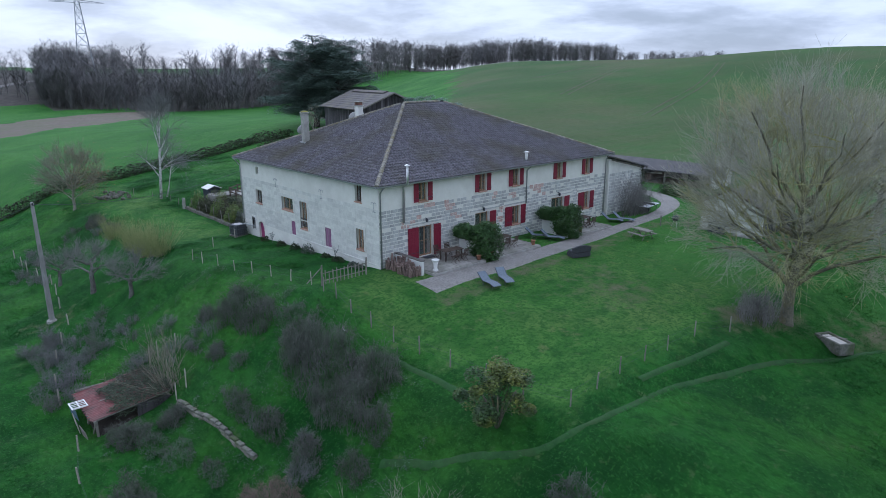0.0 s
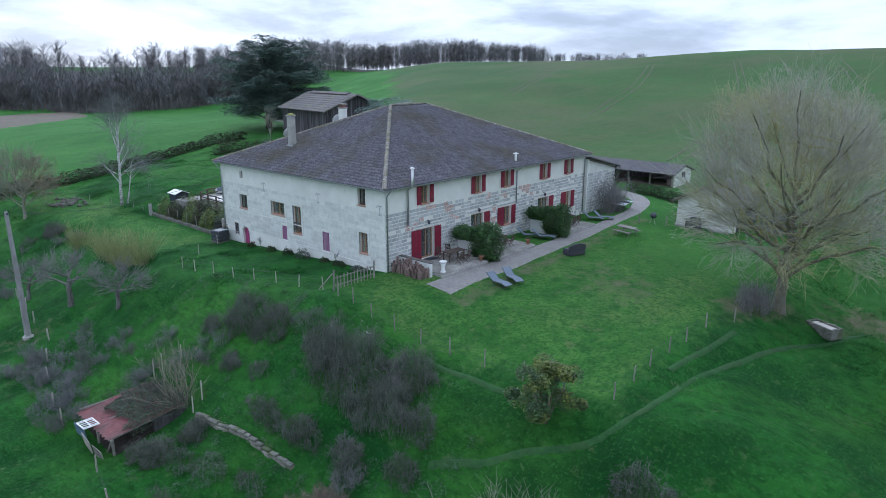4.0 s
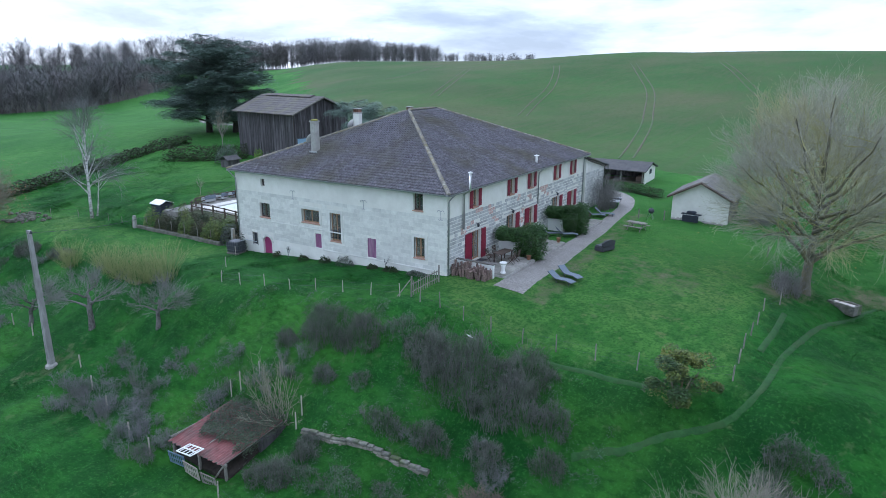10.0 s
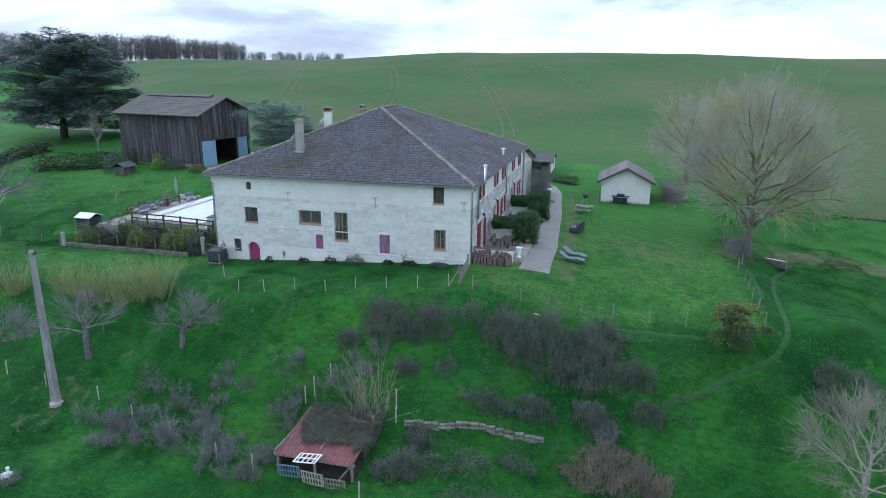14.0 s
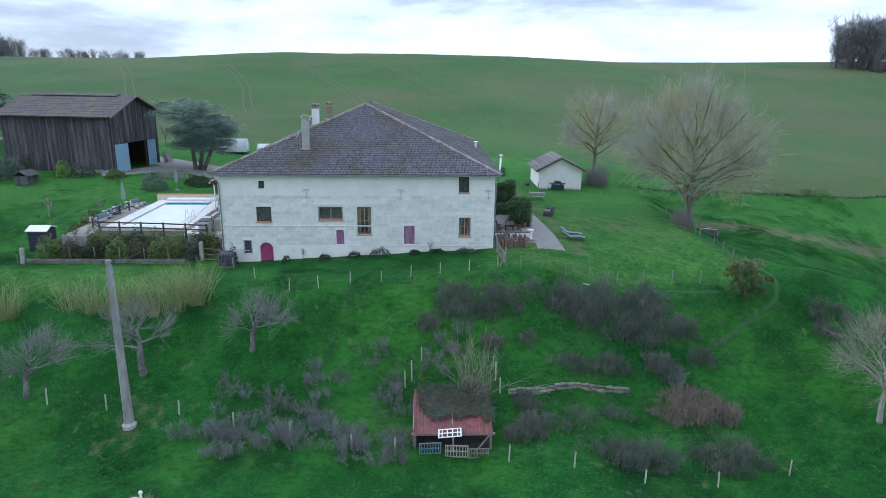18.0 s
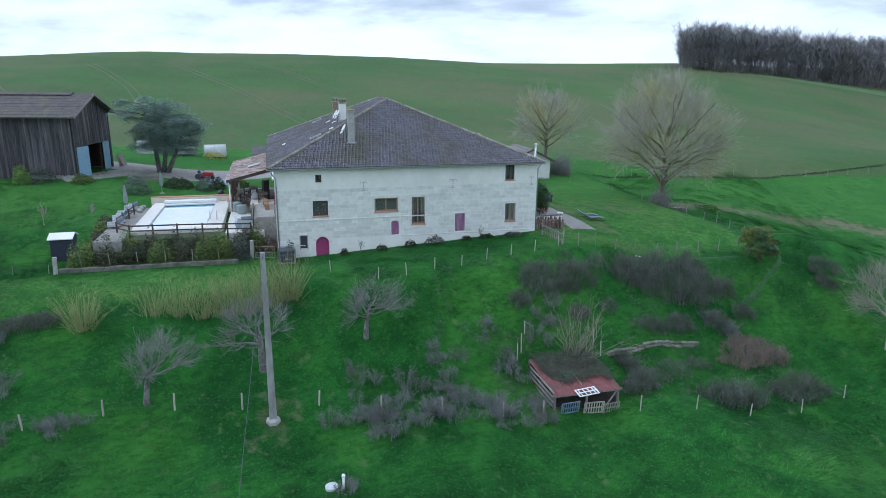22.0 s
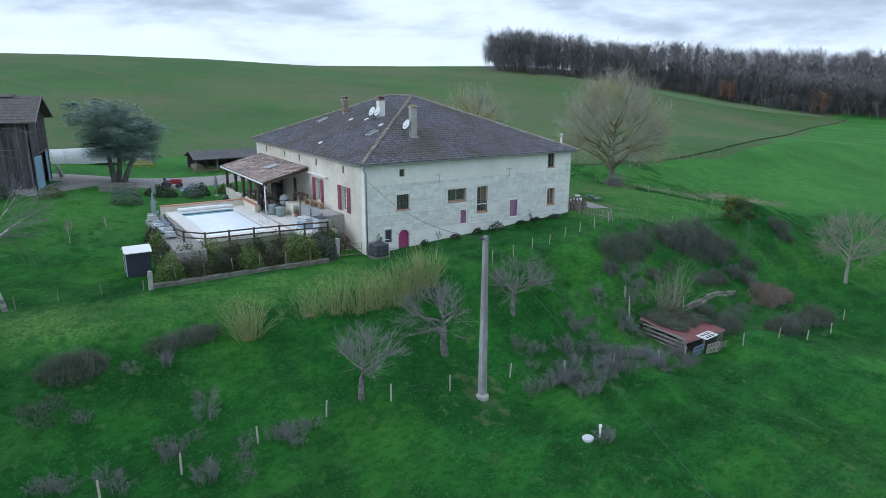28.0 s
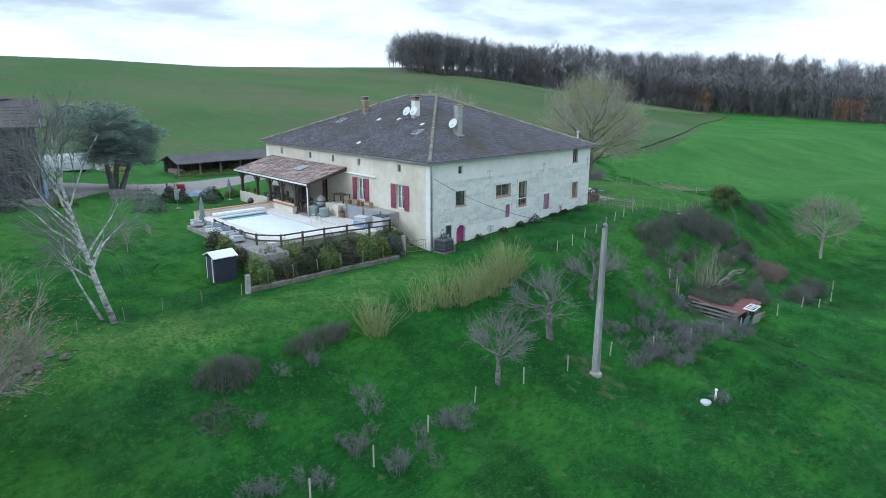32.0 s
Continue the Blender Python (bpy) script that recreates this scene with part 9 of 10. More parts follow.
# ---- front terraces: furniture ----
def dining_set(x, y, z, seed, n=4):
    rr = random.Random(seed)
    t = thing("garden_table", "dark slatted garden table on the terrace", "table", "terrace tables", at=pose(x, y, z, 0, 0, rr.uniform(-8, 8)))
    for i in range(7):
        part("slat", S().box(-0.85, -0.42 + i * 0.121, 0.70, 0.85, -0.31 + i * 0.121, 0.735, chamfer=0.008), M_BEAM, t)
    for a in (-0.7, 0.7):
        for b in (-0.32, 0.32):
            part("leg", S().box(a - 0.035, b - 0.035, 0, a + 0.035, b + 0.035, 0.70), M_BEAM, t)
    for i in range(n):
        side = 1 if i % 2 else -1
        cx = (-0.45 if i < 2 else 0.45) + rr.uniform(-0.1, 0.1)
        c = thing("garden_chair", "dark folding slatted garden chair", "chair", "terrace chairs", at=pose(x + cx, y + side * 0.85, z, 0, 0, (0 if side > 0 else 180) + rr.uniform(-15, 15)))
        for k in range(4):
            part("seat_slat", S().box(-0.22, -0.2 + k * 0.105, 0.43, 0.22, -0.11 + k * 0.105, 0.45, chamfer=0.005), M_BEAM, c)
            part("back_slat", S().box(-0.2, 0.23 + k * 0.012, 0.52 + k * 0.1, 0.2, 0.25 + k * 0.012, 0.6 + k * 0.1, chamfer=0.005), M_BEAM, c)
        for a in (-0.21, 0.21):
            part("leg", S().tube([(a, -0.2, 0), (a, 0.2, 0.44), (a, 0.28, 0.92)], 0.018, 5), M_BEAM, c)
            part("leg", S().tube([(a * 0.9, 0.25, 0), (a * 0.9, -0.18, 0.43)], 0.018, 5), M_BEAM, c)


dining_set(4.9, -1.9, 0.22, 1)
dining_set(10.2, -1.8, 0.24, 2)
dining_set(20.3, -1.8, 0.24, 3)


def lounger(x, y, turn, back=32, z=None, group="sun loungers on the lawn"):
    z0 = gz(x, y) if z is None else z
    t = thing("sun_lounger", "grey-blue mesh sun lounger with a raised back", "lounger", group, at=pose(x, y, z0, 0, 0, turn))
    rise = math.tan(radians(back))
    part("bed", S().add([(a, b, 0.30 + c) for a in (-0.29, 0.29) for b, c in ((-0.95, -0.06), (-0.5, 0.03), (0.0, 0.0), (0.35, 0.0))] + [(a, b, 0.275 + c) for a in (-0.29, 0.29) for b, c in ((-0.95, -0.06), (-0.5, 0.03), (0.0, 0.0), (0.35, 0.0))],
                        [(0, 1, 5, 4), (1, 2, 6, 5), (2, 3, 7, 6), (8, 12, 13, 9), (9, 13, 14, 10), (10, 14, 15, 11), (0, 8, 9, 1), (1, 9, 10, 2), (2, 10, 11, 3), (4, 5, 13, 12), (5, 6, 14, 13), (6, 7, 15, 14), (0, 4, 12, 8), (3, 11, 15, 7)]), M_GREYFABRIC, t)
    part("backrest", S().prism([(0.36, 0.28), (0.98, 0.28 + 0.62 * rise), (0.97, 0.31 + 0.62 * rise), (0.35, 0.305)], "x", -0.29, 0.29), M_GREYFABRIC, t)
    for a in (-0.31, 0.31):
        part("side_rail", S().tube([(a, -0.97, 0.22), (a, -0.5, 0.32), (a, 0, 0.29), (a, 0.38, 0.29), (a, 1.0, 0.29 + 0.63 * rise)], 0.022, 6), M_DARKMETAL, t)
        for b in (-0.7, 0.3):
            part("leg", S().tube([(a, b, 0.29), (a, b - 0.1, 0.0)], 0.02, 6), M_DARKMETAL, t)
    return t


lounger(3.4, -7.2, -12)
lounger(4.75, -7.3, -24)
lounger(14.6, -1.7, 28, 40)
lounger(15.1, -2.9, 30, 40)
lounger(24.4, -2.2, 24, 40)
lounger(25.3, -2.8, 18, 40)

sofa = thing("rattan_sofa", "curved dark woven rattan garden seat on the lawn", "sofa", at=pose(13.2, -6.9, gz(13.2, -6.9), 0, 0, 160))
part("seat_base", S().box(-0.75, -0.42, 0.02, 0.75, 0.42, 0.40, chamfer=0.05), M_RATTAN, sofa)
part("backrest", S().prism([(-0.75, 0.44), (-0.78, 0.78), (-0.3, 0.92), (0.3, 0.92), (0.78, 0.78), (0.75, 0.44)], "y", 0.28, 0.44), M_RATTAN, sofa)
part("arm", S().box(-0.80, -0.35, 0.03, -0.66, 0.28, 0.62, chamfer=0.04), M_RATTAN, sofa)
part("cushion", S().box(-0.62, -0.40, 0.405, 0.72, 0.26, 0.50, chamfer=0.04), M_DARKMETAL, sofa, "flat dark cushion")

pn = thing("picnic_table", "weathered wooden picnic table with fixed benches", "table", at=pose(21.4, -7.1, gz(21.4, -7.1), 0, 0, 78))
for i in range(5):
    part("top_plank", S().box(-0.9, -0.36 + i * 0.146, 0.72, 0.9, -0.225 + i * 0.146, 0.76, chamfer=0.008), M_GREYWOOD, pn)
for sy in (-1, 1):
    for k in (0, 1):
        b0 = sy * 0.72 - 0.13 + k * 0.14
        part("bench_plank", S().box(-0.9, b0, 0.42, 0.9, b0 + 0.12, 0.46, chamfer=0.008), M_GREYWOOD, pn)
for a in (-0.62, 0.62):
    for sy in (-1, 1):
        part("leg", S().tube([(a, sy * 0.6, 0), (a, sy * 0.15, 0.72)], 0.045, 4), M_GREYWOOD, pn)
    part("crossbar", S().box(a - 0.03, -0.82, 0.36, a + 0.03, 0.82, 0.42), M_GREYWOOD, pn)

pp = thing("ping_pong_table", "outdoor table-tennis table with a pale grey top", "table", at=pose(30.3, -2.0, gz(30.3, -2.0), 0, 0, 10))
for a in (-1.37, 0.01):
    part("top_half", S().box(a, -0.76, 0.72, a + 1.36, 0.76, 0.76, chamfer=0.008), M_PALETOP, pp)
part("net", S().box(-0.008, -0.85, 0.76, 0.008, 0.85, 0.91), M_DARKMETAL, pp)
for a in (-1.0, 1.0):
    for b in (-0.6, 0.6):
        part("leg", S().tube([(a, b, 0), (a, b, 0.72)], 0.03, 6), M_DARKMETAL, pp)


def barbecue(x, y, lab, z=None):
    t = thing("barbecue", lab, "barbecue", "kettle barbecues", at=Matrix.Translation((x, y, gz(x, y) if z is None else z)))
    part("bowl", S().lathe([(0.08, 0.5), (0.22, 0.58), (0.29, 0.72), (0.30, 0.78), (0.29, 0.82), (0.22, 0.98), (0.06, 1.06)], 16), M_DARKMETAL, t, smooth=True)
    part("lid_knob", S().lathe([(0.03, 1.06), (0.04, 1.11), (0.02, 1.13)], 8), M_DARKMETAL, t)
    for k in range(3):
        a = k * 2.094
        part("leg", S().tube([(0.12 * math.cos(a), 0.12 * math.sin(a), 0.55), (0.32 * math.cos(a), 0.32 * math.sin(a), 0.0)], 0.015, 5), M_STEEL, t)


barbecue(27.0, -6.9, "black kettle barbecue by the path")
barbecue(19.6, 26.6, "black kettle barbecue by the porch wall")
pt = thing("plancha_trolley", "dark plancha trolley with side shelves", "barbecue", at=pose(27.4, -10.6, gz(27.4, -10.6), 0, 0, 85))
part("hood", S().box(-0.4, -0.25, 0.85, 0.4, 0.25, 1.1, chamfer=0.06), M_NAVY, pt)
part("shelf", S().box(-0.95, -0.25, 0.80, 0.95, 0.25, 0.85, chamfer=0.01), M_NAVY, pt)
for a in (-0.38, 0.38):
    for b in (-0.2, 0.2):
        part("leg", S().box(a - 0.025, b - 0.025, 0, a + 0.025, b + 0.025, 0.80), M_DARKMETAL, pt)
part("backboard", S().box(-0.75, 0.26, 0.1, 0.75, 0.3, 0.75), M_NAVY, pt)
# wooden rail and path-side gate posts near the outbuilding
for x, y in ((26.3, -5.9), (26.9, -8.2)):
    q = solid("rail_post", S().tube([(0, 0, -0.2), (0, 0, 0.95)], 0.06, 6), M_GREYWOOD, "short grey wooden post beside the path", "post", "posts beside the path")
    q.matrix_basis = pose(x, y, gz(x, y))

# urn, low wall and firewood at the corner
urn = thing("garden_urn", "white pedestal urn at the terrace corner", "urn", at=Matrix.Translation((2.2, -3.3, 0.22)))
part("pedestal", S().lathe([(0.20, 0.0), (0.20, 0.06), (0.15, 0.09), (0.13, 0.2), (0.14, 0.45), (0.20, 0.62)], 14), M_WHITE, urn, smooth=True)
part("bowl", S().lathe([(0.20, 0.62), (0.26, 0.72), (0.28, 0.78), (0.25, 0.79), (0.2, 0.72)], 14), M_WHITE, urn, smooth=True)
lw2 = thing("garden_wall", "low white rendered wall with a tile coping", "wall")
part("wall", S().box(1.25, -3.0, -0.6, 1.45, -0.02, 0.95, chamfer=0.02), M_WHITE, lw2)
part("coping", S().box(1.19, -3.05, 0.955, 1.51, -0.02, 1.02, chamfer=0.015), M_OHTILE, lw2)
log_me = [S().lathe([(0.075, 0.0), (0.08, 0.02), (0.075, h - 0.02), (0.07, h)], 7).mesh("log", M_FIREWOOD) for h in (0.5, 0.62, 0.75)]
fw = thing("firewood_stack", "stack of split firewood standing against the wall", "firewood")
fr2 = random.Random(15)
for i in range(110):
    x, y = fr2.uniform(0.35, 1.15), fr2.uniform(-2.95, -0.15)
    ob = new("log", fr2.choice(log_me))
    ob.parent = fw
    ob.matrix_basis = pose(x, y, gz(x, y) + (0.0 if x < 0.75 else fr2.choice((0.0, 0.25))), fr2.uniform(-14, 14), fr2.uniform(-4, 16), fr2.uniform(0, 360))
for x, y, h in ((6.2, -3.4, 0.3), (12.2, -3.3, 0.35), (18.3, -3.2, 0.35), (7.6, -3.3, 0.3)):
    p = thing("plant_pot", "terracotta plant pot with a small green plant", "pot", "pots on the terraces", at=Matrix.Translation((x, y, 0.23)))
    part("pot", S().lathe([(0.12, 0), (0.17, h), (0.19, h), (0.19, h + 0.04), (0.15, h + 0.04)], 12), M_TERRA, p, smooth=True)
    part("leaves", leaf_cloud(120, lambda g: (g.gauss(0, 0.12), g.gauss(0, 0.12), h + 0.1 + abs(g.gauss(0, 0.12))), 0.09, int(x * 9)), M_IVY, p, kind="stuff")
solid("door_mat", S().box(3.6, -0.75, 0.255, 4.5, -0.2, 0.275, chamfer=0.004), M_DARKMETAL, "dark door mat before the french door", "mat")

# ---- things round the pool and the back terrace ----
hp = thing("heat_pump_tank", "black caged water tank beside the end wall", "tank", at=pose(-0.95, 20.6, gz(-0.95, 20.6), 0, 0, 8))
part("tank", S().box(-0.52, -0.55, 0.12, 0.52, 0.55, 1.10, chamfer=0.10), M_DARKMETAL, hp)
part("pallet_base", S().box(-0.58, -0.6, 0.0, 0.58, 0.6, 0.12), M_GREYWOOD, hp)
for i in range(6):
    a = -0.5 + i * 0.2
    for sx in (-0.56, 0.56):
        part("cage_bar", S().tube([(sx, a * 1.1, 0.1), (sx, a * 1.1, 1.12)], 0.012, 4), M_DARKZINC, hp)
    for sy in (-0.6, 0.6):
        part("cage_bar", S().tube([(a * 1.05, sy, 0.1), (a * 1.05, sy, 1.12)], 0.012, 4), M_DARKZINC, hp)
for z in (0.4, 0.75, 1.12):
    part("cage_ring", S().tube([(-0.57, -0.61, z), (0.57, -0.61, z), (0.57, 0.61, z), (-0.57, 0.61, z), (-0.57, -0.61, z)], 0.012, 4), M_DARKZINC, hp)
part("overflow_pipe", S().tube([(0.0, -0.5, 1.15), (0.3, -0.9, 1.2), (0.75, -1.6, 1.0)], 0.04, 6), M_PLASTIC, hp)

TZ = 0.40


def crate(name, x, y, z, w, d, h, mat, label, cat, turn=0, lid=None):
    t = thing(name, label, cat, at=pose(x, y, z, 0, 0, turn))
    part("body", S().box(-w / 2, -d / 2, 0, w / 2, d / 2, h, chamfer=0.03), mat, t)
    if lid:
        part("lid", S().box(-w / 2 - 0.03, -d / 2 - 0.03, h, w / 2 + 0.03, d / 2 + 0.03, h + 0.06, chamfer=0.02), lid, t)
    return t


crate("storage_cabinet", 3.3, 23.5, TZ, 1.15, 0.8, 1.05, M_PLASTIC, "pale grey outdoor storage cabinet with a dark lid", "cabinet", 5, M_DARKMETAL)
crate("storage_box", 5.0, 24.1, TZ, 1.4, 0.8, 0.45, M_BLUEBOX, "blue storage box with cushions on top", "box", 8)
for i in range(3):
    c = solid("cushion", S().box(-0.62, -0.36, 0, 0.62, 0.36, 0.14, chamfer=0.06), M_PLASTIC, "stacked pale grey lounger cushion", "cushion", "stacked cushions")
    c.matrix_basis = pose(5.0 + 0.03 * i, 24.1, TZ + 0.455 + i * 0.145, 0, 0, 8 + 4 * i)
fence_pan = thing("metal_panel", "grey corrugated metal screen along the terrace", "screen")
pan = S()
for i in range(40):
    pan.v += [(3.9 + i * 0.13, 23.06 + 0.03 * (i % 2), TZ), (3.9 + i * 0.13, 23.06 + 0.03 * (i % 2), TZ + 1.25)]
pan.f += [(2 * i, 2 * i + 2, 2 * i + 3, 2 * i + 1) for i in range(39)]
part("sheet", pan, M_ZINC, fence_pan)
for i in range(3):
    part("post", S().box(3.9 + i * 2.4, 23.1, TZ - 0.1, 3.98 + i * 2.4, 23.18, TZ + 1.3), M_GREYWOOD, fence_pan)
for x, y, r, h, lab in ((11.6, 24.6, 0.42, 0.95, "round grey-green covered water butt"), (10.6, 24.2, 0.45, 0.85, "round grey-green covered garden heater"), (11.0, 23.9, 0.3, 0.5, "low grey-green covered pump")):
    t = thing("covered_drum", lab, "drum", "covered drums", at=Matrix.Translation((x, y, TZ)))
    part("drum", S().lathe([(r * 0.8, 0), (r, 0.15), (r * 0.95, h * 0.8), (r, h * 0.84), (r * 1.02, h * 0.9), (r * 0.3, h)], 16), M_GREEN, t, smooth=True)
for x, y in ((9.0, 22.1), (7.4, 21.95)):
    dining = thing("wooden_bench", "reddish wooden bench on the back terrace", "bench", "back terrace benches", at=pose(x, y, 1.42, 0, 0, 4))
    part("seat", S().box(-0.7, -0.2, 0.42, 0.7, 0.2, 0.46, chamfer=0.01), M_OAK, dining)
    for a in (-0.6, 0.6):
        part("leg", S().box(a - 0.04, -0.18, 0, a + 0.04, 0.18, 0.42), M_OAK, dining)
bt = thing("terrace_table", "dark wooden table on the back terrace", "table", at=pose(10.6, 22.3, 1.45, 0, 0, 0))
part("tabletop", S().box(-0.8, -0.45, 0.70, 0.8, 0.45, 0.75, chamfer=0.015), M_BEAM, bt)
for a in (-0.7, 0.7):
    for b in (-0.35, 0.35):
        part("leg", S().box(a - 0.04, b - 0.04, 0, a + 0.04, b + 0.04, 0.70), M_BEAM, bt)
for i, (x, y, w) in enumerate(((14.0, 34.1, 1.0), (10.6, 34.2, 1.3), (8.8, 34.1, 1.2), (7.0, 34.0, 1.2))):
    t = thing("lounge_chair", "grey cushioned outdoor lounge chair beside the pool", "chair", "lounge chairs by the pool", at=pose(x, y, 0.42, 0, 0, 170 + 15 * (i % 3)))
    part("seat", S().box(-w / 2, -0.45, 0.12, w / 2, 0.4, 0.40, chamfer=0.05), M_PLASTIC, t)
    part("backrest", S().box(-w / 2, 0.30, 0.40, w / 2, 0.46, 0.80, chamfer=0.05), M_GREYFABRIC, t)
    for a in (-w / 2, w / 2 - 0.12):
        part("arm", S().box(a, -0.42, 0.405, a + 0.12, 0.28, 0.58, chamfer=0.03), M_PLASTIC, t)
for i in range(5):
    c = solid("round_boulder", S().lathe([(0.05, 0), (0.2, 0.05), (0.24, 0.18), (0.16, 0.32), (0.03, 0.36)], 9), M_CONCRETE, "round pale decorative boulder by the pool", "stone", "boulders by the pool", smooth=True)
    c.matrix_basis = pose(13.0 + 0.45 * i, 33.2 + 0.2 * (i % 2), 0.41, 0, 0, i * 50)
wf = thing("wattle_hurdle", "small grey trellis hurdle on the lawn", "fence")
for i in range(8):
    part("slat", S().tube([(14.5 + i * 0.16, 37.6, gz(15, 37.6) - 0.1), (14.5 + i * 0.16, 37.65, gz(15, 37.6) + 0.75)], 0.02, 5), M_GREYWOOD, wf)
for z in (0.2, 0.6):
    part("rail", S().tube([(14.4, 37.6, gz(15, 37.6) + z), (15.8, 37.6, gz(15, 37.6) + z)], 0.025, 5), M_GREYWOOD, wf)
# small red tractor parked in the yard
tk = thing("garden_tractor", "small red garden tractor parked in the yard", "tractor", at=pose(31.5, 29.2, gz(31.5, 29.2), 0, 0, 60))
part("bonnet", S().box(-1.0, -0.28, 0.45, 0.05, 0.28, 0.95, chamfer=0.07), M_REDPAINT, tk)
part("body", S().box(0.05, -0.35, 0.35, 0.9, 0.35, 0.6, chamfer=0.05), M_REDPAINT, tk)
part("seat", S().box(0.35, -0.22, 0.6, 0.8, 0.22, 0.75, chamfer=0.04).box(0.72, -0.22, 0.75, 0.82, 0.22, 1.1, chamfer=0.03), M_DARKMETAL, tk)
part("steering_wheel", S().tube([(0.1, 0, 0.9), (0.22, 0, 1.1)], 0.02, 5).lathe([(0.17, 0.0), (0.19, 0.02), (0.17, 0.04)], 12, (0.22, 0, 1.1)), M_DARKMETAL, tk)
for a, r in ((-0.75, 0.24), (0.6, 0.38)):
    for b in (-0.45, 0.45):
        part("wheel", S().lathe([(r * 0.5, -0.1), (r, -0.1), (r, 0.1), (r * 0.5, 0.1)], 16).moved(Matrix.Translation((a, b, r)) @ Matrix.Rotation(radians(90), 4, "X")), M_DARKMETAL, tk)
tp = thing("covered_heap", "heap under a pale blue tarpaulin at the yard edge", "tarpaulin")
tpv = S()
for j in range(9):
    for i in range(13):
        x, y = 28.8 + j * 0.18, 26.2 + i * 0.22
        tpv.v.append((x, y, gz(x, y) + max(0.0, 0.55 * math.sin(math.pi * j / 8) ** 0.6 * math.sin(math.pi * i / 12) ** 0.6 * (1 + 0.35 * noise.noise((x * 2, y * 2, 1)))) - 0.02))
tpv.f += [(j * 13 + i, j * 13 + i + 1, (j + 1) * 13 + i + 1, (j + 1) * 13 + i) for j in range(8) for i in range(12)]
part("sheet", tpv, M_BLUEBOX, tp, smooth=True)
rk = S()
rr = random.Random(77)
for _ in range(60):
    x, y = -3.4 + rr.gauss(0, 0.8), 51.4 + rr.gauss(0, 1.3)
    s2 = rr.uniform(0.12, 0.35)
    rk.lathe([(s2 * 0.6, -0.1), (s2, s2 * 0.3), (s2 * 0.7, s2 * 0.8), (s2 * 0.2, s2)], 6, (x, y, gz(x, y)))
solid("stone_heap", rk, M_STONEWALL, "heap of rough field stones on the grass", "stones", kind="stuff")
sl2 = S().tube([(0, 0, 0), (0.05, 0.2, 0.02), (0.1, 0.5, 0.06)], [0.02, 0.06, 0.02], 4)
w2 = solid("white_scrap", sl2, M_WHITE, "scrap of white sheet caught in the thicket", "scrap")
w2.matrix_basis = pose(-6.9, -6.1, gz(-6.9, -6.1) + 0.5)
# ---- distant woods, pylon, tracks in the field ----
def wood_tree(rng, h):
    """A leafless tree far off: a bare stem and a tall crown of rising fine blades. Vertices and faces."""
    v, f = [], []

    def blade(a, b, w):
        d = Vector((rng.uniform(-1, 1), rng.uniform(-1, 1), 0)).normalized() * w
        n = len(v)
        v.extend([tuple(a - d), tuple(a + d), tuple(b)])
        f.append((n, n + 1, n + 2))
    top = Vector((rng.uniform(-0.05, 0.05) * h, rng.uniform(-0.05, 0.05) * h, h * 0.92))
    for k in range(3):
        d = Vector((math.cos(k * 1.05), math.sin(k * 1.05), 0)) * h * 0.006
        n = len(v)
        v.extend([tuple(-d), tuple(d), tuple(top * 0.8 + d * 0.25), tuple(top * 0.8 - d * 0.25)])
        f.extend([(n, n + 1, n + 2), (n, n + 2, n + 3)])
    wide = rng.uniform(0.20, 0.30)
    for _ in range(48):
        u = rng.uniform(0.12, 0.85)
        a = rng.uniform(0, 6.283)
        o = top * u
        rr = wide * h * math.sqrt(rng.random()) * (0.55 + 0.6 * u)
        e = Vector((math.cos(a) * rr, math.sin(a) * rr, h * min(1.0, u + rng.uniform(0.08, 0.30)) * (1 - 0.5 * (rr / h) ** 2 / wide)))
        blade(o, e, h * 0.0055)
        for _ in range(4):
            q = o.lerp(e, rng.uniform(0.35, 1))
            b = rng.uniform(0, 6.283)
            blade(q, q + Vector((math.cos(b), math.sin(b), rng.uniform(0.1, 1.5))) * h * rng.uniform(0.05, 0.12), h * 0.0048)
    return np.array(v), np.array(f)


def wood(name, label, spots, seed, mat, hmin=13, hmax=19):
    rng = random.Random(seed)
    kinds = [wood_tree(rng, 1.0) for _ in range(7)]
    V, F, n = [], [], 0
    for x, y in spots:
        v, f = kinds[rng.randrange(7)]
        h = rng.uniform(hmin, hmax)
        a = rng.uniform(0, 6.283)
        R = np.array(((math.cos(a), -math.sin(a), 0), (math.sin(a), math.cos(a), 0), (0, 0, 1)))
        V.append((v @ R.T) * h * np.array((1.25, 1.25, 1.0)) + np.array((x, y, gz(x, y) - 0.4)))
        F.append(f + n)
        n += len(v)
    me = tri_mesh(name, np.concatenate(V), np.concatenate(F), mat)
    tagged(new(name, me), label, "wood", kind="stuff")


def band(rng, line, depth, n):
    """Spots scattered behind a line of points, denser at its edge."""
    out = []
    for _ in range(n):
        s = rng.random() * (len(line) - 1)
        i = int(s)
        a, b = Vector(line[i]), Vector(line[i + 1])
        q = a.lerp(b, s - i)
        away = (q - Vector((-30, 5))).normalized()
        q = q + away * depth * rng.random() ** 1.4
        out.append((q.x, q.y))
    return out


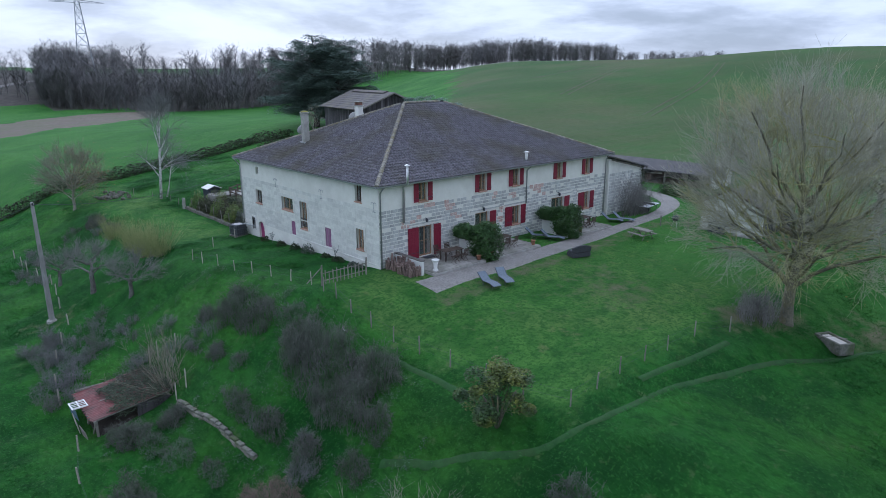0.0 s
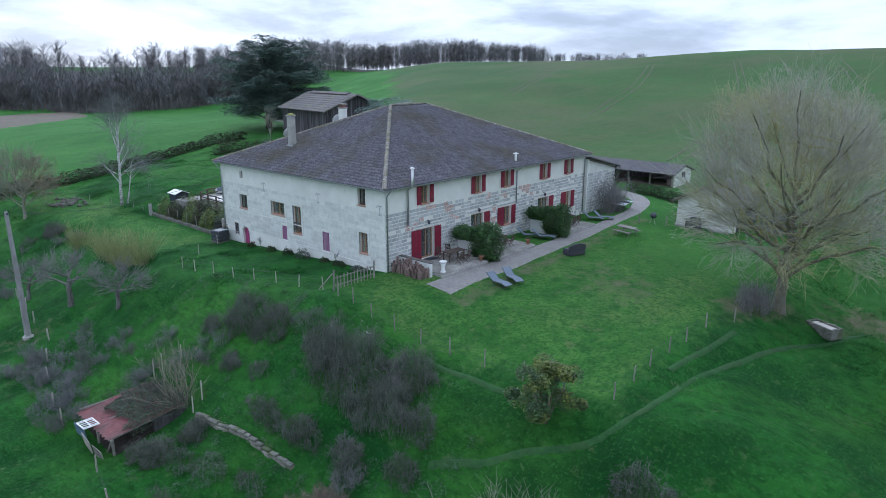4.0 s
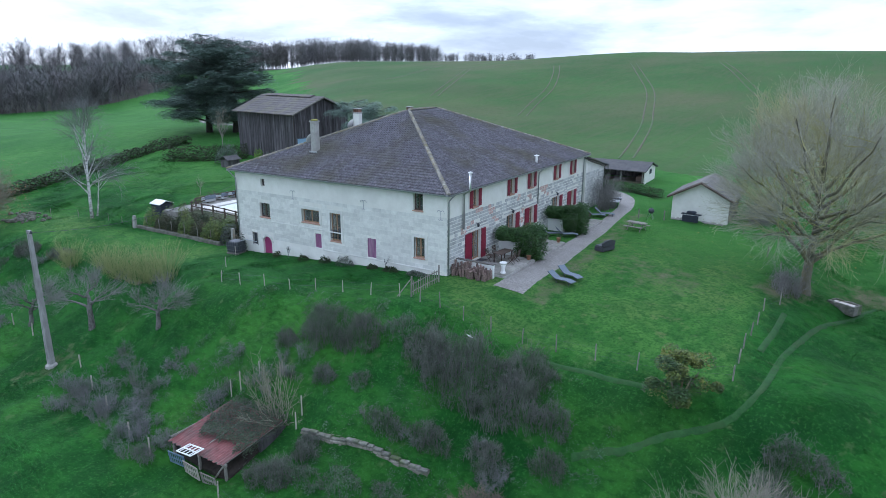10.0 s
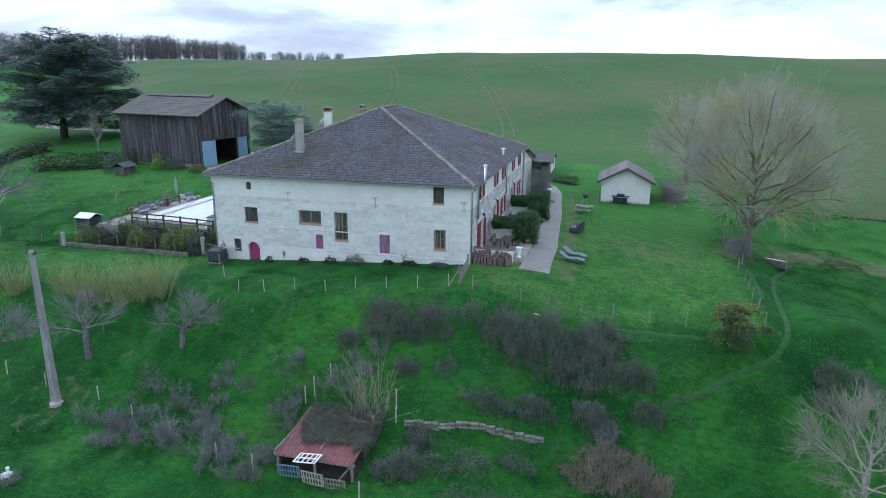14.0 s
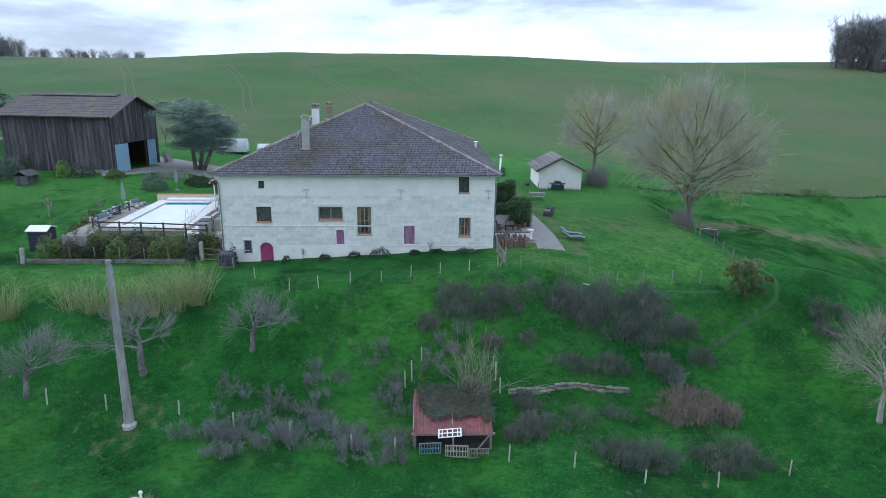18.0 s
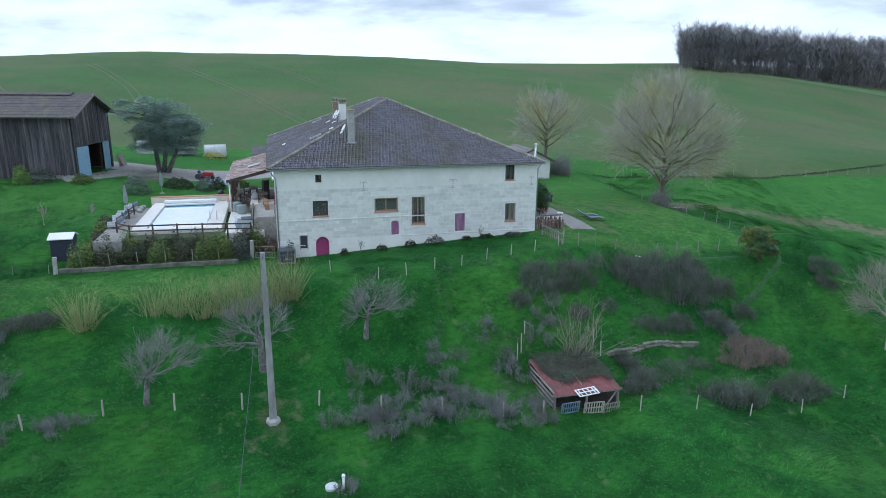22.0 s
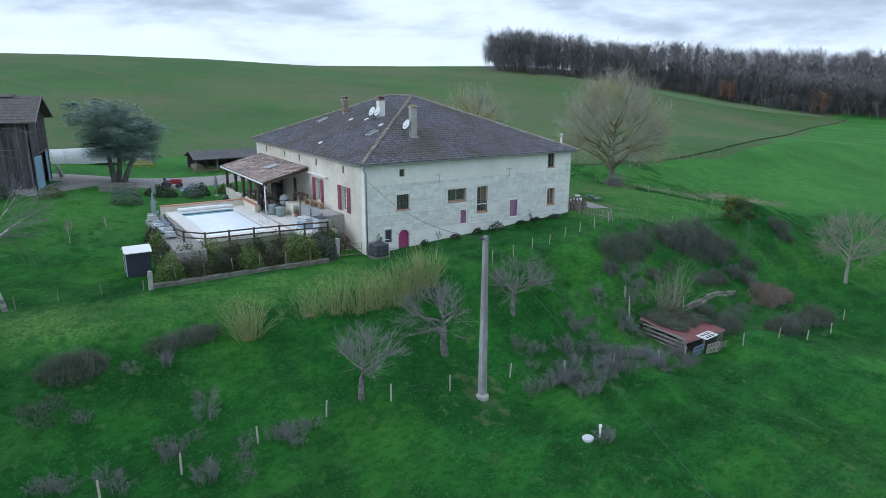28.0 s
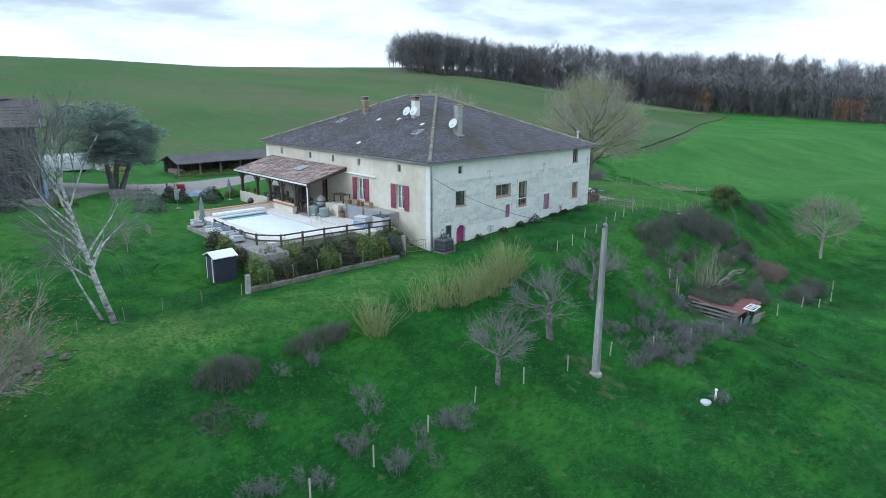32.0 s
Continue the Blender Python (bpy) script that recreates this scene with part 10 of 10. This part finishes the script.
fw2 = random.Random(55)
wood("bare_wood", "dense leafless oak wood on the hill to the south", band(fw2, [(226, -164), (207, -172), (206, -220), (196, -262), (170, -284), (146, -300), (126, -312)], 120, 640) + band(fw2, [(126, -312), (92, -322), (46, -318), (-10, -320)], 130, 520), 56, M_FARWOOD, 15, 22)
wood("bare_wood", "dense leafless wood in the valley to the north", band(fw2, [(48, 372), (62, 350), (98, 328), (140, 325), (180, 330)], 130, 460) + band(fw2, [(-60, 440), (-10, 420), (48, 376)], 60, 90), 57, M_FARWOOD, 13, 25)
wood("bare_wood", "long leafless wood behind the barn", band(fw2, [(180, 330), (250, 330), (330, 330), (420, 335), (520, 335)], 140, 440), 58, M_FARWOOD, 16, 22)
wood("far_trees", "thin line of bare trees on the skyline", band(fw2, [(520, 335), (560, 300), (600, 270)], 60, 110) + band(fw2, [(-160, 420), (-60, 440), (20, 420)], 60, 120), 59, M_FARWOOD, 8, 14)
wood("undergrowth", "bare undergrowth filling the woods", band(fw2, [(226, -164), (207, -174), (206, -222), (196, -264), (170, -286), (126, -314), (60, -322), (-10, -322)], 60, 420) + band(fw2, [(48, 374), (62, 352), (98, 330), (140, 327), (180, 332), (250, 332), (330, 332), (420, 337)], 60, 420), 67, M_FARWOOD, 6, 11)
wood("scrub", "low bare scrub along the edge of the wood", band(fw2, [(207, -172), (206, -220), (196, -262), (170, -284), (146, -300), (100, -318)], 6, 120) + band(fw2, [(48, 368), (62, 346), (98, 324), (140, 321), (180, 327), (250, 327)], 6, 120), 66, M_FARWOOD, 3, 6)
for i, (x, y) in enumerate(((172, -280), (136, -306), (70, -318), (62, -318))):
    wood("russet_tree", "russet-leaved oak among the bare trees", [(x, y), (x + 3, y + 2), (x - 2, y + 3)], 60 + i, M_RUSSET, 9, 14)


def field_line(name, pts, w, label, dz=0.10):
    ribbon(name, pts, [w] * len(pts), M_TRACK, label, dz, "track", step=5.0)


for a in (((240, 59), (200, 44), (161, 30), (122, 19.6), (105, 15.3), (84, 11), (64.7, 7.2)), ((219, 84), (190, 72), (157, 60), (126, 51.6), (108, 46)), ((204, 117), (170, 101), (136, 86), (120, 79)), ((240, 24.5), (210, 15), (182, 7), (152, -1.6)), ((250, 160), (200, 140), (160, 125))):
    for side in (-1.0, 1.0):
        field_line("tractor_track", [(x - 0.4 * side, y + side) for x, y in a], 0.42, "faint tractor track across the sown field")

pyl = thing("lattice_pylon", "grey steel lattice pylon on the skyline", "pylon", at=pose(88, 431, gz(88, 431), 0, 0, -12))
PH = 62.0
leg = S()


def corner(z, i):
    w = 5.0 * (1 - z / PH) ** 1.25 + 0.6
    return Vector(((-1, 1, 1, -1)[i] * w, (-1, -1, 1, 1)[i] * w, z))


levels = [0, 8, 16, 23, 30, 36, 42, 47, 52, 57, 62]
for a, b in zip(levels, levels[1:]):
    for i in range(4):
        j = (i + 1) % 4
        leg.tube([corner(a, i), corner(b, i)], 0.22, 4, cap=False)
        leg.tube([corner(a, i), corner(b, j)], 0.12, 3, cap=False)
        leg.tube([corner(a, j), corner(b, i)], 0.12, 3, cap=False)
        leg.tube([corner(b, i), corner(b, j)], 0.12, 3, cap=False)
part("tower", leg, M_ZINC, pyl)
for z, w in ((48, 15), (58, 8.5)):
    arm = S()
    for sg in (-1, 1):
        for yy in (-1, 1):
            arm.tube([(0.8 * sg, yy, z), (w * sg, 0, z + 0.2)], 0.14, 3, cap=False)
            arm.tube([(0.8 * sg, yy, z + 1.6), (w * sg, 0, z + 0.2)], 0.14, 3, cap=False)
    part("crossarm", arm, M_ZINC, pyl)

# ---- grass: blades in tufts over the banks and the meadow ----
gr = np.random.RandomState(5)
bx, by = gr.uniform(-50, 34, 620000), gr.uniform(-48, 66, 620000)
thick = lattice(bx * 0.9, by * 0.9, 11) * 0.6 + lattice(bx * 0.22, by * 0.3, 12) * 0.4
rough = ~((bx > -0.6) & (bx < 40) & (by > -6.2) & (by < 34.8)) & (gr.rand(len(bx)) < np.clip((thick - 0.22) * 2.2, 0.06, 1))
mown = np.maximum.reduce([soft_box(bx, by, -4.8, 37, -19.3, 0.5, 2.5), 0.45 * soft_box(bx, by, 9, 28, 34.6, 60, 3), 0.7 * soft_box(bx, by, -6.2, -0.5, 22, 58, 2.5)])
rough &= gr.rand(len(bx)) > mown * 0.60
bx, by, thick, mown = bx[rough], by[rough], thick[rough], mown[rough]
bz = surface(bx, by)
tall = (0.09 + 0.20 * thick ** 2 + 0.05 * gr.rand(len(bx))) * (1 - 0.72 * mown)
turn = gr.uniform(0, 6.283, len(bx))
comb = 6.283 * lattice(bx * 0.16, by * 0.16, 13)
half = 0.012 + 0.016 * gr.rand(len(bx))
lean = 0.5 + 0.5 * gr.rand(len(bx))
tip_x, tip_y = np.cos(comb) * lean + 1.0 * np.cos(turn), np.sin(comb) * lean + 1.0 * np.sin(turn)
gv2 = np.stack([np.stack([bx - half * np.sin(comb), by + half * np.cos(comb), bz - 0.02], -1), np.stack([bx + half * np.sin(comb), by - half * np.cos(comb), bz - 0.02], -1),
                np.stack([bx + tip_x * tall, by + tip_y * tall, bz + tall * 0.75], -1)], 1).reshape(-1, 3)
gme = tri_mesh("grass", gv2, np.arange(len(gv2)).reshape(-1, 3), M_GRASSBLADE)
tagged(new("grass", gme), "long wet green grass in tufts", "grass", kind="stuff")

# ---- pieces of roof, walls and paving ----
tile_slope(E2, A, [R0], 3)
tile_slope(A, B, [R0, R1], 0)
tile_slope(C, E2, [R1, R0], 0)
tile_slope(B, C, [R1], 0)
hip(A, R0)
hip(E2, R0)
hip(B, R1)
hip(C, R1)
hip(R0, R1, "ridge_tile")


def unit_block(name, mat, c=0.04):
    return S().box(-0.5, 0, -0.5, 0.5, 1, 0.5, chamfer=c).mesh(name, mat)


def facing(place, s0, s1, z0, z1, holes, row, lens, mats, limit, near, seed, proud=0.022, skip=0.0, brick_spots=(), gap=0.018):
    """Squared stones laid in courses on a wall; the first `limit` inside `near` are pieces of their own, the rest one mesh."""
    rng = random.Random(seed)
    single, joined = mats
    me = unit_block("stone", single)
    rest = S()
    made = 0
    z = z0
    while z < z1 - 0.1:
        h = min(row * rng.uniform(0.88, 1.12), z1 - z)
        s = s0 - rng.uniform(0, lens)
        while s < s1:
            k = lens * rng.uniform(0.6, 1.35)
            a, b = max(s, s0), min(s + k, s1)
            s += k
            spans = [(a, b)]
            for hs0, hs1, hz0, hz1 in holes:
                if hz0 - 0.02 < z + h and hz1 + 0.02 > z:
                    nxt = []
                    for p, q in spans:
                        if q <= hs0 - 0.02 or p >= hs1 + 0.02:
                            nxt.append((p, q))
                        else:
                            if p < hs0 - 0.1:
                                nxt.append((p, hs0 - 0.02))
                            if q > hs1 + 0.1:
                                nxt.append((hs1 + 0.02, q))
                    spans = nxt
            for p, q in spans:
                if q - p < 0.09 or rng.random() < skip:
                    continue
                cs, cz = (p + q) / 2, z + h / 2
                pr = proud * rng.uniform(0.5, 1.3)
                m = place @ Matrix.Translation((cs, -pr, cz)) @ Matrix.Rotation(rng.uniform(-0.006, 0.006), 4, "Y") @ Matrix.Diagonal((q - p - gap, pr + 0.02, h - gap, 1))
                spot = any(abs(cs - bx) < bw * rng.uniform(0.6, 1.2) and abs(cz - bz) < bh * rng.uniform(0.6, 1.2) for bx, bz, bw, bh in brick_spots)
                if spot:
                    for zz in np.arange(z, z + h - 0.04, 0.075):
                        for xx in np.arange(p, q - 0.1, 0.23):
                            bricks.append(place @ Matrix.Translation((xx + 0.11, -pr, zz + 0.035)) @ Matrix.Diagonal((0.205, pr + 0.02, 0.06, 1)))
                elif made < limit and near(cs, cz):
                    ob = new("stone", me)
                    ob.parent, ob.matrix_basis = house, m
                    made += 1
                else:
                    rest.add(*UNIT, m)
        z += h
    part("stones", rest, joined, house, kind="stuff")


UB = S().box(-0.5, 0, -0.5, 0.5, 1, 0.5, chamfer=0.04)
UNIT = (UB.v, UB.f)
bricks = []
grow_holes = [(h[0] - 0.24, h[1] + 0.24, h[2] - 0.12, h[3] + 0.26) if i in (2, 3, 5) else (h[0] - 0.24, h[1] + 0.24, h[2], h[3] + 0.22) if i == 6 else h for i, h in enumerate(END)]
facing(P_END, 0.0, D, 0.26, 4.18, grow_holes, 0.31, 0.75, (M_ASHLAR, M_ASHLAR_S), 290, lambda s, z: s < 17 and z > 0.9, 1, 0.016)
front_holes = [(h[0] - 0.02, h[1] + 0.02, h[2] - 0.08, h[3]) for h in FRONT] + [(a, b, z, z + 0.1) for a, b, z in ((2.6, 5.8, 2.66), (8.6, 11.8, 2.80), (12.4, 15.0, 2.78), (17.8, 21.2, 2.80), (21.9, 24.6, 2.78))]
facing(P_FRONT, 0.0, W, 0.0, 4.15, front_holes, 0.25, 0.52, (M_RUBBLE, M_RUBBLE_S), 290, lambda s, z: s < 9.5 and z > 0.4, 2, 0.022, 0.12,
       ((4.6, 4.0, 0.5, 0.25), (6.3, 3.6, 0.6, 0.35), (7.0, 2.9, 0.35, 0.25), (2.4, 2.75, 0.6, 0.18), (3.8, 3.1, 0.5, 0.15), (11.3, 3.9, 0.3, 0.35), (12.0, 2.2, 0.3, 0.8), (13.2, 3.6, 0.4, 0.2), (16.3, 3.75, 0.7, 0.45), (17.2, 3.2, 0.3, 0.2)), 0.055)
facing(Matrix.Translation((0, -0.25, 0)), 26.4, 31.8, 0.0, 4.0, [(30.4, 31.9, 3.75, 6)], 0.28, 0.42, (M_RUBBLE, M_RUBBLE_S), 0, lambda s, z: False, 3, 0.03, 0.05, (), 0.06)
brick_me = unit_block("brick", M_BRICK, 0.06)
for i, m in enumerate(bricks):
    if i < 300:
        ob = new("brick", brick_me)
        ob.parent, ob.matrix_basis = house, m
rest = S()
for m in bricks[300:]:
    rest.add(*UNIT, m)
if rest.v:
    part("bricks", rest, M_BRICK, house, kind="stuff")

# flagstones of the front terraces
flag_me = S().box(-0.5, -0.5, 0, 0.5, 0.5, 1, chamfer=0.03).mesh("flagstone", M_FLAG)
fl = random.Random(8)
for t, x0, x1, y0, y1, z in flags:
    x = x0 + 0.04
    while x < x1 - 0.15:
        w = min(fl.uniform(0.5, 0.75), x1 - 0.04 - x)
        y = y0 + 0.04
        while y < y1 - 0.1:
            d = min(fl.uniform(0.45, 0.8), y1 - 0.03 - y)
            ob = new("flagstone", flag_me)
            ob.parent = t
            ob.matrix_basis = pose(x + w / 2, y + d / 2, z - 0.05, fl.uniform(-0.4, 0.4), fl.uniform(-0.4, 0.4), 0) @ Matrix.Diagonal((w - 0.02, d - 0.02, 0.05 + fl.uniform(0, 0.008), 1))
            y += d
        x += w
